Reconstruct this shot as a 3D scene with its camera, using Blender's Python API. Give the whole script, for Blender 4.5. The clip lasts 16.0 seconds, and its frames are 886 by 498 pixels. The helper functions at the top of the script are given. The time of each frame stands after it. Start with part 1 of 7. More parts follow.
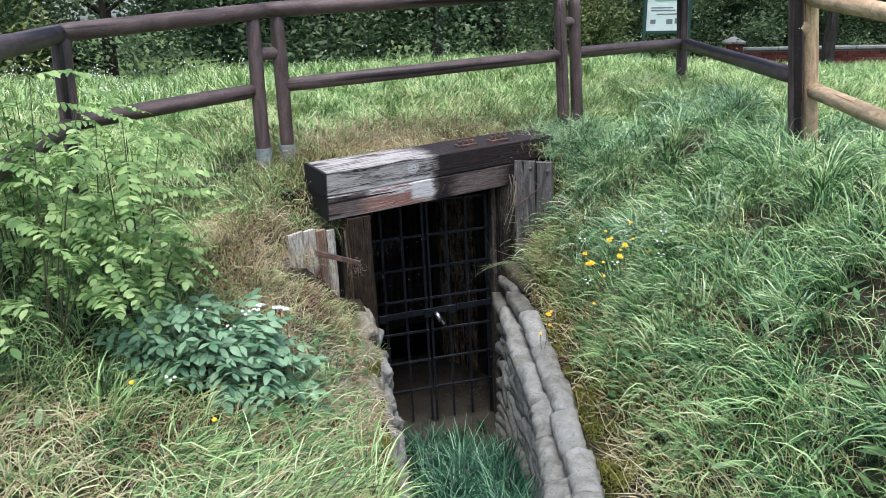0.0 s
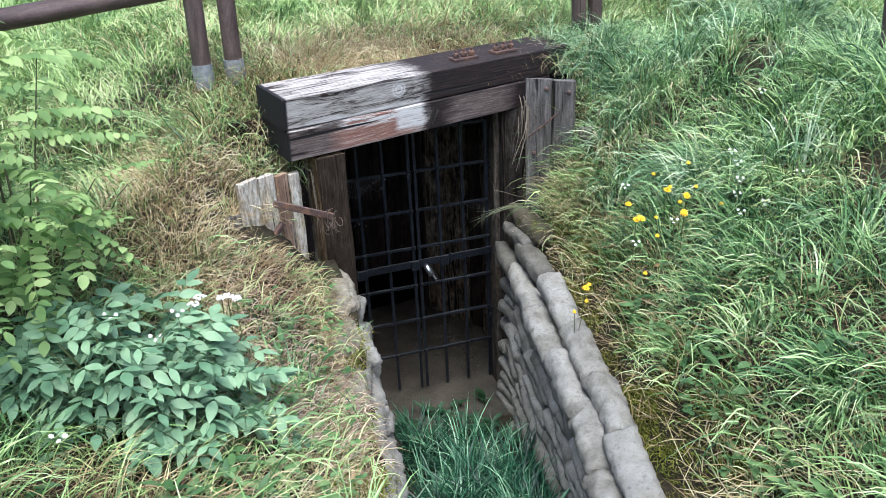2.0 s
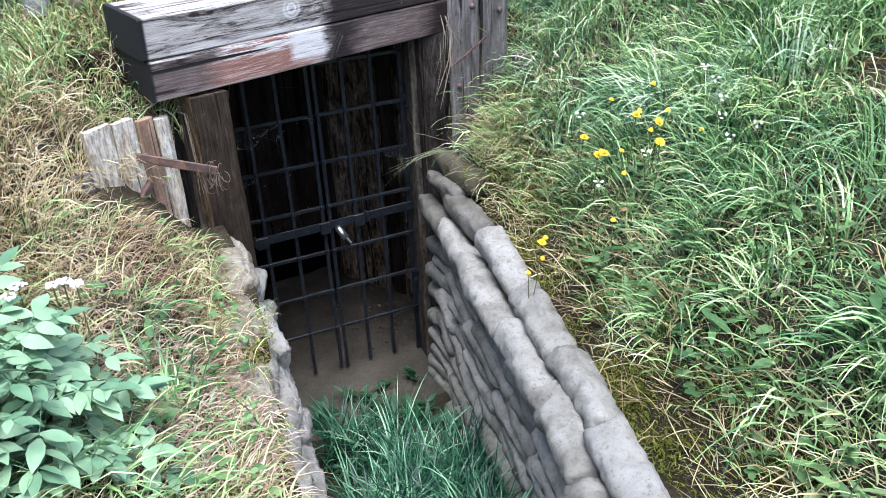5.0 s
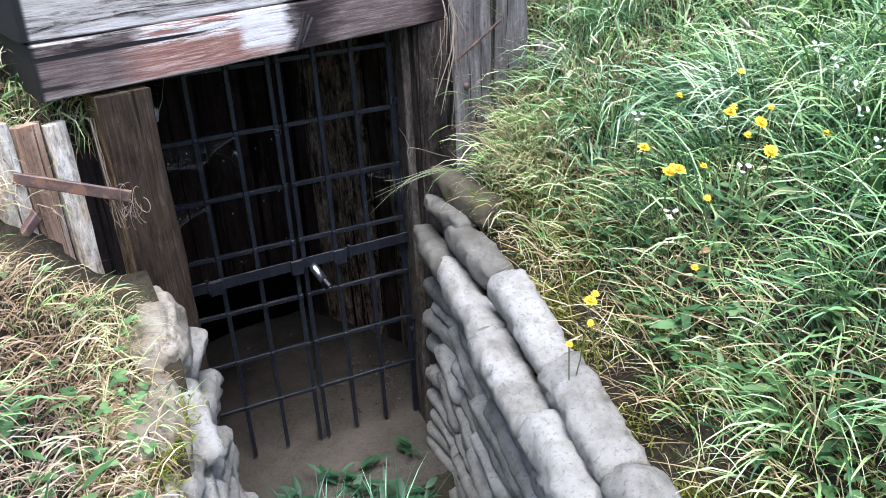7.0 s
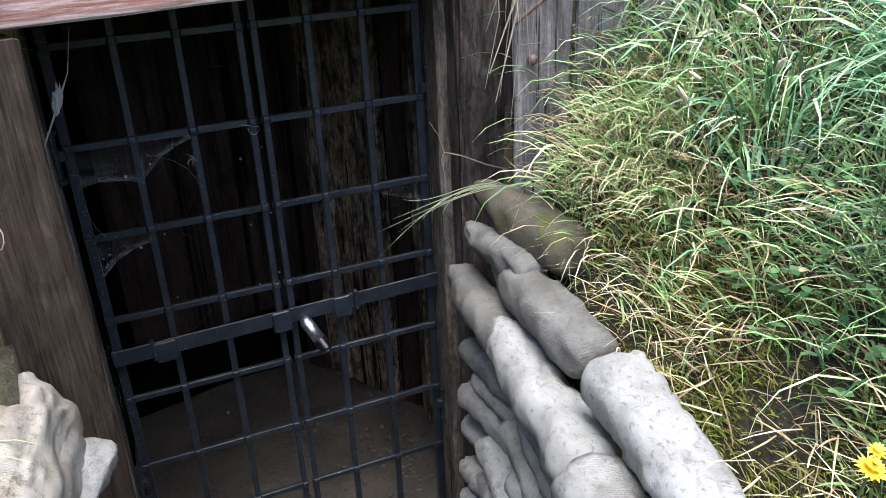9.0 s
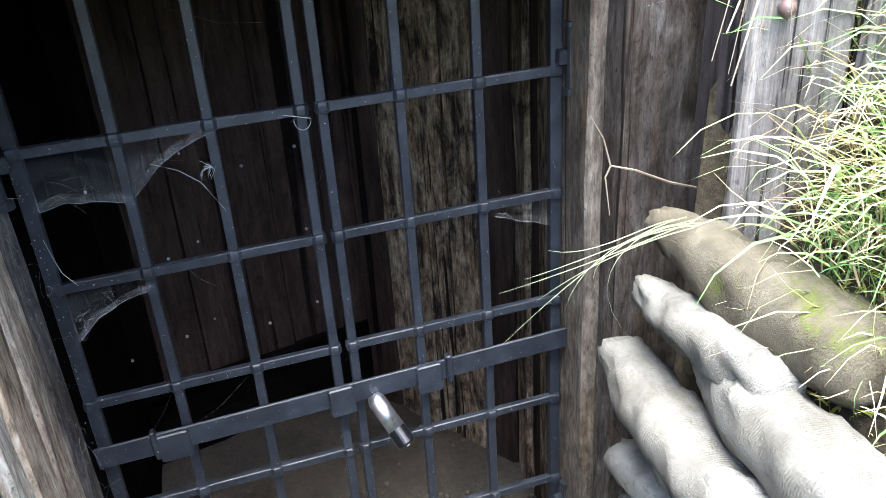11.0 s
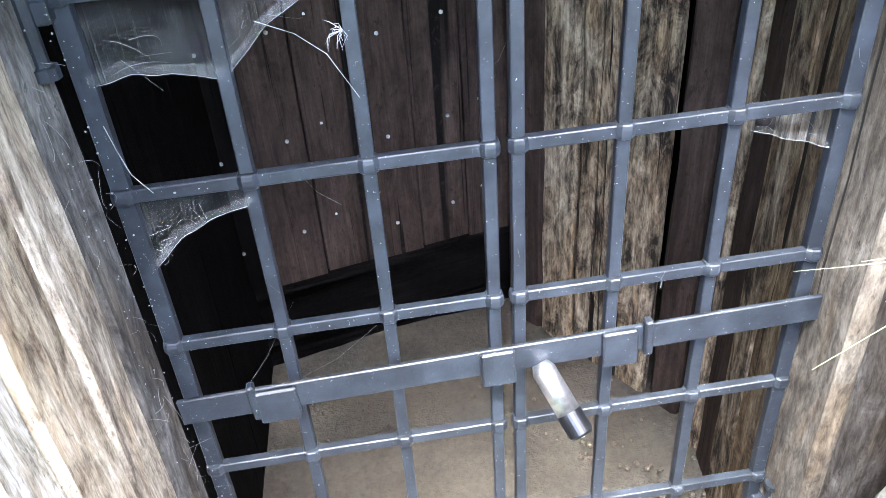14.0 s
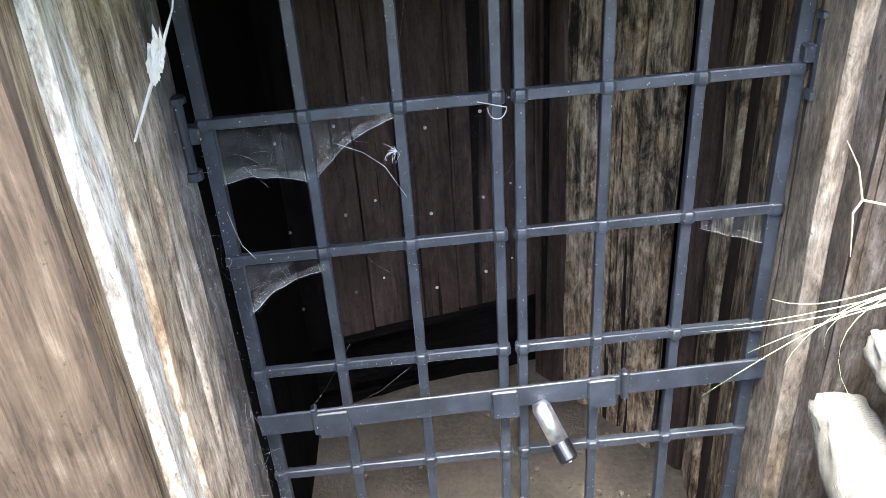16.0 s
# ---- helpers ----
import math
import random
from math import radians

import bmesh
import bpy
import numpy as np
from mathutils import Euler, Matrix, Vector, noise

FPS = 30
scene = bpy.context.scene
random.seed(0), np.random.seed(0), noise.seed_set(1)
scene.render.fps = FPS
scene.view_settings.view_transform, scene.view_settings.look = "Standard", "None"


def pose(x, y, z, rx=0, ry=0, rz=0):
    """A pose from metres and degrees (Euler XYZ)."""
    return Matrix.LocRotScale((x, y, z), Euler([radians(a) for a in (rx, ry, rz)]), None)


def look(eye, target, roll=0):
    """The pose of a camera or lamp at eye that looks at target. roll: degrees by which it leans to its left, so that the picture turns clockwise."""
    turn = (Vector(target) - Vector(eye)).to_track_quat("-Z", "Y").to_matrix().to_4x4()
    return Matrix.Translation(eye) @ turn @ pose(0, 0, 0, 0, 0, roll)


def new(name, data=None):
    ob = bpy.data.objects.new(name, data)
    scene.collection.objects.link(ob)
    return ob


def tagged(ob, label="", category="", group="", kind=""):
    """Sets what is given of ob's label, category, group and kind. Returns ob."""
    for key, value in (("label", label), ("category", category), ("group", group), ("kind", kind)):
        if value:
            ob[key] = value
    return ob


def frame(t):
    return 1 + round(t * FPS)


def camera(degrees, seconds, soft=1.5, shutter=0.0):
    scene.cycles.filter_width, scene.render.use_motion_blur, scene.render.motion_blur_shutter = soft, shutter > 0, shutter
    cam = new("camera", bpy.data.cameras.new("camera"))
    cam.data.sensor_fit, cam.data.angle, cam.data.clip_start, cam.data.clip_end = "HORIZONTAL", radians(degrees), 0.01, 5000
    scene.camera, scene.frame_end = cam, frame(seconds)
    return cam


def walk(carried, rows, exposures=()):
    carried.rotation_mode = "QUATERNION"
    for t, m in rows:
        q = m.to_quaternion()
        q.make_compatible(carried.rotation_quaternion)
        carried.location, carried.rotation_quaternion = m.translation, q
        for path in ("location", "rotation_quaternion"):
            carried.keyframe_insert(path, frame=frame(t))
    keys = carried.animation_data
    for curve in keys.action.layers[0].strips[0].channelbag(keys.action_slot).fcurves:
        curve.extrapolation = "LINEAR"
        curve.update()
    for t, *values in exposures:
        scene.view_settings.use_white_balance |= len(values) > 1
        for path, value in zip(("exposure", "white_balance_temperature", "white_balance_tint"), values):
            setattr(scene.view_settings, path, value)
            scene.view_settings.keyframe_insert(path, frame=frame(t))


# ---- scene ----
cam = camera(60.0, 16.0, 0.45)
PATH = [
    (0, (0.424, -0.095, 3.063), (0.824, 1.78, 2.491), -2.8),
    (0.5, (0.472, 0.266, 3.045), (0.876, 2.133, 2.452), -2.7),
    (1, (0.422, 0.569, 3.005), (0.845, 2.398, 2.315), -2.7),
    (1.5, (0.437, 0.828, 2.975), (0.881, 2.626, 2.219), -2.7),
    (2, (0.504, 1.062, 2.953), (0.964, 2.835, 2.148), -2.8),
    (2.5, (0.535, 1.206, 2.855), (1.027, 2.94, 1.989), -2.6),
    (3, (0.511, 1.319, 2.831), (1.052, 3.018, 1.925), -2.5),
    (3.5, (0.525, 1.389, 2.802), (1.12, 3.061, 1.88), -2.5),
    (4, (0.623, 1.53, 2.717), (1.247, 3.186, 1.784), -2.8),
    (4.2, (0.595, 1.553, 2.723), (1.23, 3.209, 1.797), -2.9),
    (6.3, (0.838, 2.222, 2.352), (1.518, 3.894, 1.489), -2.9),
    (6.5, (0.876, 2.317, 2.331), (1.552, 3.997, 1.481), -2.9),
    (7, (0.952, 2.471, 2.315), (1.62, 4.153, 1.464), -3.1),
    (7.5, (1.033, 2.643, 2.237), (1.69, 4.337, 1.401), -3.2),
    (8, (1.065, 2.895, 2.168), (1.709, 4.612, 1.37), -3.0),
    (8.2, (1.113, 3.002, 2.108), (1.763, 4.716, 1.309), -2.8),
    (10.3, (1.275, 3.908, 1.876), (1.875, 5.642, 1.082), -3.2),
    (10.5, (1.306, 3.994, 1.842), (1.877, 5.736, 1.043), -3.3),
    (11, (1.349, 4.197, 1.821), (1.829, 5.934, 0.954), -3.8),
    (11.5, (1.31, 4.335, 1.799), (1.729, 6.053, 0.865), -3.8),
    (12, (1.328, 4.491, 1.734), (1.682, 6.201, 0.76), -4.0),
    (12.5, (1.361, 4.661, 1.715), (1.65, 6.364, 0.707), -4.3),
    (13, (1.343, 4.754, 1.688), (1.569, 6.443, 0.641), -4.4),
    (13.5, (1.321, 4.749, 1.653), (1.5, 6.414, 0.56), -4.3),
    (14, (1.331, 4.678, 1.663), (1.471, 6.332, 0.546), -4.4),
    (14.5, (1.368, 4.567, 1.749), (1.438, 6.243, 0.66), -4.7),
    (15, (1.374, 4.495, 1.776), (1.403, 6.198, 0.728), -4.6),
    (15.5, (1.371, 4.44, 1.819), (1.388, 6.157, 0.794), -4.3),
    (16, (1.348, 4.358, 1.857), (1.388, 6.111, 0.894), -4.0),
]
EXPOSURES = [(0.0, 0.72, 5750, 10), (1.0, 0.92, 5700, 10), (2.5, 1.08, 5650, 9), (4.0, 1.28, 5550, 11), (8.0, 1.7, 5550, 14), (10.5, 2.6, 5750, 11), (11.0, 3.4, 5700, 10), (11.5, 4.1, 5750, 10), (12.5, 5.2, 5800, 10), (13.5, 5.35, 5800, 9), (14.5, 5.15, 5850, 9), (15.5, 5.0, 5900, 9), (16.0, 4.65, 6050, 10)]
walk(cam, [(t, look(eye, target, roll)) for t, eye, target, roll in PATH], EXPOSURES)

# ---------------- light ----------------
world = bpy.data.worlds.new("sky")
scene.world = world
world.use_nodes = True
wn = world.node_tree.nodes
sky = wn.new("ShaderNodeTexSky")
sky.sky_type = "NISHITA"
sky.sun_disc = False
sky.sun_elevation = radians(62)
sky.sun_rotation = radians(176)
sky.air_density = 1.0
sky.dust_density = 3.0
world.node_tree.links.new(sky.outputs[0], wn["Background"].inputs[0])
wn["Background"].inputs[1].default_value = 0.15
sun_data = bpy.data.lights.new("sun", "SUN")
sun_data.energy = 2.5
sun_data.angle = radians(40)
sun_data.color = (1.0, 0.95, 0.86)
sun = new("sun", sun_data)
# the light falls from behind the viewer, through thin cloud
sun.matrix_world = look((-0.6, -1.7, 7.0), (0, 0, 0))


# ---------------- materials ----------------
class Nodes:
    """Short hand for a node material."""

    def __init__(self, name, rough=0.8, metal=0.0, spec=0.5):
        self.mat = bpy.data.materials.new(name)
        self.mat.use_nodes = True
        self.t = self.mat.node_tree
        self.bsdf = self.t.nodes["Principled BSDF"]
        self.bsdf.inputs["Roughness"].default_value = rough
        self.bsdf.inputs["Metallic"].default_value = metal
        self.bsdf.inputs["Specular IOR Level"].default_value = spec
        self.info = None

    def put(self, a, b):
        self.t.links.new(a, b)

    def node(self, kind, **values):
        n = self.t.nodes.new(kind)
        for k, v in values.items():
            n.inputs[k].default_value = v
        return n

    def coords(self, scale=(1, 1, 1), spread=0.0):
        """Object coordinates, stretched; spread shifts them from object to object."""
        c = self.node("ShaderNodeTexCoord").outputs["Object"]
        if spread:
            info = self.node("ShaderNodeObjectInfo")
            mul = self.node("ShaderNodeMath")
            mul.operation = "MULTIPLY"
            mul.inputs[1].default_value = spread
            self.put(info.outputs["Random"], mul.inputs[0])
            add = self.node("ShaderNodeVectorMath")
            self.put(c, add.inputs[0])
            self.put(mul.outputs[0], add.inputs[1])
            c = add.outputs[0]
        m = self.node("ShaderNodeMapping")
        m.inputs["Scale"].default_value = scale
        self.put(c, m.inputs["Vector"])
        return m.outputs[0]

    def noise(self, vec, scale=5.0, detail=5.0, rough=0.6, dist=0.0):
        n = self.node("ShaderNodeTexNoise", Scale=scale, Detail=detail, Roughness=rough, Distortion=dist)
        self.put(vec, n.inputs["Vector"])
        return n.outputs["Fac"]

    def ramp(self, fac, stops):
        r = self.node("ShaderNodeValToRGB")
        e = r.color_ramp.elements
        while len(e) < len(stops):
            e.new(0.5)
        for el, (p, c) in zip(e, stops):
            el.position = p
            el.color = (*c, 1) if len(c) == 3 else c
        self.put(fac, r.inputs["Fac"])
        return r.outputs["Color"]

    def grey(self, fac, lo, hi):
        return self.ramp(fac, [(lo, (0, 0, 0)), (hi, (1, 1, 1))])

    def mix(self, fac, a, b, kind="MIX"):
        m = self.node("ShaderNodeMix")
        m.data_type = "RGBA"
        m.blend_type = kind
        if isinstance(fac, (int, float)):
            m.inputs[0].default_value = fac
        else:
            self.put(fac, m.inputs[0])
        for v, s in ((a, m.inputs[6]), (b, m.inputs[7])):
            if isinstance(v, tuple):
                s.default_value = (*v, 1) if len(v) == 3 else v
            else:
                self.put(v, s)
        return m.outputs[2]

    def color(self, c):
        if isinstance(c, tuple):
            self.bsdf.inputs["Base Color"].default_value = (*c, 1)
        else:
            self.put(c, self.bsdf.inputs["Base Color"])
        return self

    def bump(self, height, strength=0.5, distance=0.01):
        b = self.node("ShaderNodeBump", Strength=strength, Distance=distance)
        self.put(height, b.inputs["Height"])
        self.put(b.outputs[0], self.bsdf.inputs["Normal"])
        return self


def wood(name, stops, grain=60.0, patches=None, rough=0.8, bump=0.6, outer=None, spec=0.3):
    """Weathered timber; the grain runs along the local z axis."""
    n = Nodes(name, rough, 0, spec)
    long = n.coords((1, 1, 0.045), 7.0)
    g = n.noise(long, grain, 6, 0.65, 0.6)
    wide = n.noise(n.coords((1, 1, 0.12), 3.0), grain * 0.16, 3, 0.5, 0.8)
    hair = n.noise(n.coords((1, 1, 0.03), 9.0), grain * 4.5, 3, 0.7, 0.4)
    both = n.mix(0.42, g, wide)
    both = n.mix(0.30, both, hair)
    both = n.ramp(both, [(0.25, (0, 0, 0)), (0.75, (1, 1, 1))])
    col = n.ramp(both, [(0.5 + (p - 0.5) * 1.55, c) for p, c in stops])
    if patches:
        f = n.grey(n.noise(n.coords((1, 1, 0.14), 5.0), patches[1] * 1.5, 6, 0.7, 0.6), patches[2], patches[3])
        col = n.mix(f, col, n.mix(g, tuple(c * 0.6 for c in patches[0]), patches[0]))
    if outer:
        # a second colour ramp on the face that looks out, at negative local y
        where = n.node("ShaderNodeSeparateXYZ")
        n.put(n.node("ShaderNodeTexCoord").outputs["Object"], where.inputs[0])
        edge = n.node("ShaderNodeMapRange")
        n.put(where.outputs[1], edge.inputs[0])
        edge.inputs[1].default_value, edge.inputs[2].default_value = outer[0], outer[0] - 0.004
        col = n.mix(edge.outputs[0], col, n.ramp(both, outer[1]))
    cracks = n.grey(n.noise(n.coords((1, 1, 0.02), 11.0), grain * 0.55, 3, 0.45, 0.3), 0.335, 0.385)
    col = n.mix(cracks, tuple(c * 0.25 for c in stops[0][1]), col)
    checks = n.grey(n.noise(n.coords((1, 1, 0.014), 13.0), grain * 1.9, 4, 0.6, 0.25), 0.33, 0.39)
    col = n.mix(checks, tuple(c * 0.4 for c in stops[0][1]), col)
    flecks = n.grey(n.noise(n.coords((1, 1, 0.5), 4.0), 38, 8, 0.8, 0.6), 0.56, 0.62)
    col = n.mix(n.mix(0.22, (0, 0, 0), flecks), col, stops[-1][1])
    pits = n.grey(n.noise(n.coords((1, 1, 0.4), 6.0), 46, 7, 0.78, 0.5), 0.57, 0.63)
    col = n.mix(n.mix(0.6, (0, 0, 0), pits), col, stops[0][1])
    mottle = n.noise(n.coords((1, 1, 0.3), 8.0), 13, 8, 0.7, 0.8)
    col = n.mix(0.7, col, n.ramp(mottle, [(0.36, (0.35, 0.33, 0.31)), (0.5, (0.85, 0.84, 0.83)), (0.62, (1.35, 1.35, 1.35))]), "MULTIPLY")
    fine = n.noise(n.coords((1, 1, 1), 2.0), 90, 3)
    col = n.mix(0.25, col, n.ramp(fine, [(0.3, (0.1, 0.1, 0.1)), (0.7, (1, 1, 1))]), "MULTIPLY")
    n.color(col)
    n.bump(n.mix(0.5, n.mix(0.5, g, hair), n.mix(0.5, cracks, checks)), bump * 1.5, 0.007)
    return n.mat


WOOD_DARK = wood("dark_wood", [(0.25, (0.012, 0.010, 0.010)), (0.5, (0.035, 0.027, 0.026)), (0.75, (0.085, 0.07, 0.068))], 55)
WOOD_GREY = wood("grey_wood", [(0.25, (0.034, 0.03, 0.028)), (0.5, (0.15, 0.136, 0.125)), (0.75, (0.30, 0.28, 0.262))], 70, ((0.10, 0.085, 0.08), 6, 0.55, 0.66))
WOOD_RUST = wood("rusty_wood", [(0.25, (0.09, 0.048, 0.030)), (0.5, (0.33, 0.21, 0.14)), (0.75, (0.50, 0.40, 0.30))], 40, ((0.58, 0.54, 0.47), 7, 0.48, 0.56))
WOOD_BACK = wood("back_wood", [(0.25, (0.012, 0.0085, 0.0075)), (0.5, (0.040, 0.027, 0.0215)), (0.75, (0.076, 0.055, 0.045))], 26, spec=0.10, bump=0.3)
# shade of the passage put into the wood's colour: nearly black, hardly any gloss
WOOD_SHADED = wood("shaded_wood", [(0.25, (0.001, 0.001, 0.001)), (0.5, (0.0035, 0.003, 0.0028)), (0.75, (0.010, 0.0085, 0.008))], 30, rough=0.95, spec=0.03)
WOOD_PAINT = wood("painted_wood", [(0.2, (0.055, 0.036, 0.033)), (0.5, (0.115, 0.080, 0.073)), (0.85, (0.155, 0.118, 0.110))], 16, rough=0.5, bump=0.1)
WOOD_NEW = wood("new_wood", [(0.25, (0.42, 0.27, 0.14)), (0.5, (0.62, 0.43, 0.25)), (0.75, (0.75, 0.58, 0.38))], 30, bump=0.2)


def aged(name, stops, rough=0.85, outer=None, cracked=1.0):
    """Old boards in shelter: blotched and stained, with knots and few cracks; the grain runs along the local z axis."""
    n = Nodes(name, rough, 0, 0.15)
    blotch = n.noise(n.coords((1, 1, 0.42), 7.0), 17, 10, 0.74, 0.7)
    band = n.noise(n.coords((1, 1, 0.06), 5.0), 20, 4, 0.55, 1.6)
    hair = n.noise(n.coords((1, 1, 0.045), 9.0), 170, 4, 0.65, 0.5)
    f = n.mix(0.14, n.mix(0.28, blotch, band), hair)
    f = n.ramp(f, [(0.30, (0.25, 0.25, 0.25)), (0.70, (0.75, 0.75, 0.75))])
    col = n.ramp(f, stops)
    # resin-brown patches
    warm = n.grey(n.noise(n.coords((1, 1, 0.22), 4.0), 9, 6, 0.65, 0.8), 0.50, 0.64)
    col = n.mix(n.mix(0.62, (0, 0, 0), warm), col, n.mix(hair, (0.66, 0.50, 0.34), (1.0, 0.84, 0.62)), "MULTIPLY")
    grain = n.noise(n.coords((1, 1, 0.28), 3.0), 75, 6, 0.75, 0.5)
    col = n.mix(0.85, col, n.ramp(grain, [(0.38, (0.42, 0.40, 0.37)), (0.5, (0.95, 0.94, 0.93)), (0.64, (1.35, 1.35, 1.35))]), "MULTIPLY")
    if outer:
        # the face that looks out, at negative local y, takes its own ramp
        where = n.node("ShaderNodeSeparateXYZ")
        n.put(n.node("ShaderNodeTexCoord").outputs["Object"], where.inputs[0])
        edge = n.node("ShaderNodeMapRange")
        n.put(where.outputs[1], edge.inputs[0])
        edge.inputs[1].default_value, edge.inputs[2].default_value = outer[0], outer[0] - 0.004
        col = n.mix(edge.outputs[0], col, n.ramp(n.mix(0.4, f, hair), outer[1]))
    dark = tuple(c * 0.35 for c in stops[0][1])
    knot = n.node("ShaderNodeTexVoronoi", Scale=8.0, Randomness=1.0)
    n.put(n.coords((1, 1, 0.30), 6.0), knot.inputs["Vector"])
    ring = n.grey(knot.outputs["Distance"], 0.07, 0.15)
    col = n.mix(ring, n.mix(0.5, dark, col), col)
    cracks = n.grey(n.noise(n.coords((1, 1, 0.012), 11.0), 30, 4, 0.55, 0.7), 0.335, 0.36)
    col = n.mix(n.mix(1 - cracked, cracks, (1, 1, 1)), dark, col)
    stain = n.grey(n.noise(n.coords((1, 1, 0.16), 8.0), 16, 7, 0.72, 0.8), 0.55, 0.66)
    col = n.mix(n.mix(0.55, (0, 0, 0), stain), col, stops[0][1])
    pits = n.grey(n.noise(n.coords((1, 1, 0.5), 6.0), 75, 6, 0.75, 0.4), 0.60, 0.66)
    col = n.mix(n.mix(0.65, (0, 0, 0), pits), col, dark)
    n.color(col)
    n.bump(n.mix(0.5, n.mix(0.35, blotch, hair), n.mix(0.4, cracks, band)), 0.8, 0.006)
    return n.mat


WOOD_INNER = aged("inner_wood", [(0.40, (0.014, 0.010, 0.008)), (0.47, (0.105, 0.080, 0.054)), (0.56, (0.26, 0.21, 0.148)), (0.70, (0.44, 0.385, 0.295))])
WOOD_LINING = aged("lining_wood", [(0.34, (0.030, 0.024, 0.018)), (0.45, (0.060, 0.050, 0.039)), (0.56, (0.098, 0.085, 0.069)), (0.70, (0.165, 0.15, 0.128))])
WOOD_WEATHER = aged("weathered_wood", [(0.36, (0.045, 0.036, 0.028)), (0.45, (0.145, 0.116, 0.088)), (0.55, (0.28, 0.235, 0.183)), (0.67, (0.46, 0.405, 0.34))])
WOOD_PLUM = aged("plum_wood", [(0.36, (0.012, 0.009, 0.007)), (0.45, (0.031, 0.025, 0.0205)), (0.55, (0.056, 0.048, 0.042)), (0.70, (0.12, 0.112, 0.108))])
WOOD_TAN = aged("tan_wood", [(0.36, (0.05, 0.035, 0.023)), (0.44, (0.165, 0.125, 0.085)), (0.54, (0.295, 0.242, 0.178)), (0.66, (0.45, 0.40, 0.325))])
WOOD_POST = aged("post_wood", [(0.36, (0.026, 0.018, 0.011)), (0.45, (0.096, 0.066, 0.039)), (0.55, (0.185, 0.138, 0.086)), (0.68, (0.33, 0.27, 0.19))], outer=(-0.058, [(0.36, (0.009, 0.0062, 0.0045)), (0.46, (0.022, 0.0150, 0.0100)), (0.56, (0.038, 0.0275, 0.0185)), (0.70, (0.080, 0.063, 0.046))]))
WOOD_BLEACHED = aged("bleached_wood", [(0.35, (0.105, 0.078, 0.052)), (0.43, (0.255, 0.22, 0.172)), (0.52, (0.375, 0.345, 0.295)), (0.66, (0.52, 0.495, 0.445))])
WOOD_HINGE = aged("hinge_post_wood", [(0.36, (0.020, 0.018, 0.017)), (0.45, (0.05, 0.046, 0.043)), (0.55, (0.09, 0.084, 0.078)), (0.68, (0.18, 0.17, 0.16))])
WOOD_WING = aged("wing_board_wood", [(0.35, (0.15, 0.112, 0.075)), (0.43, (0.36, 0.315, 0.25)), (0.52, (0.52, 0.485, 0.42)), (0.66, (0.68, 0.655, 0.60))])


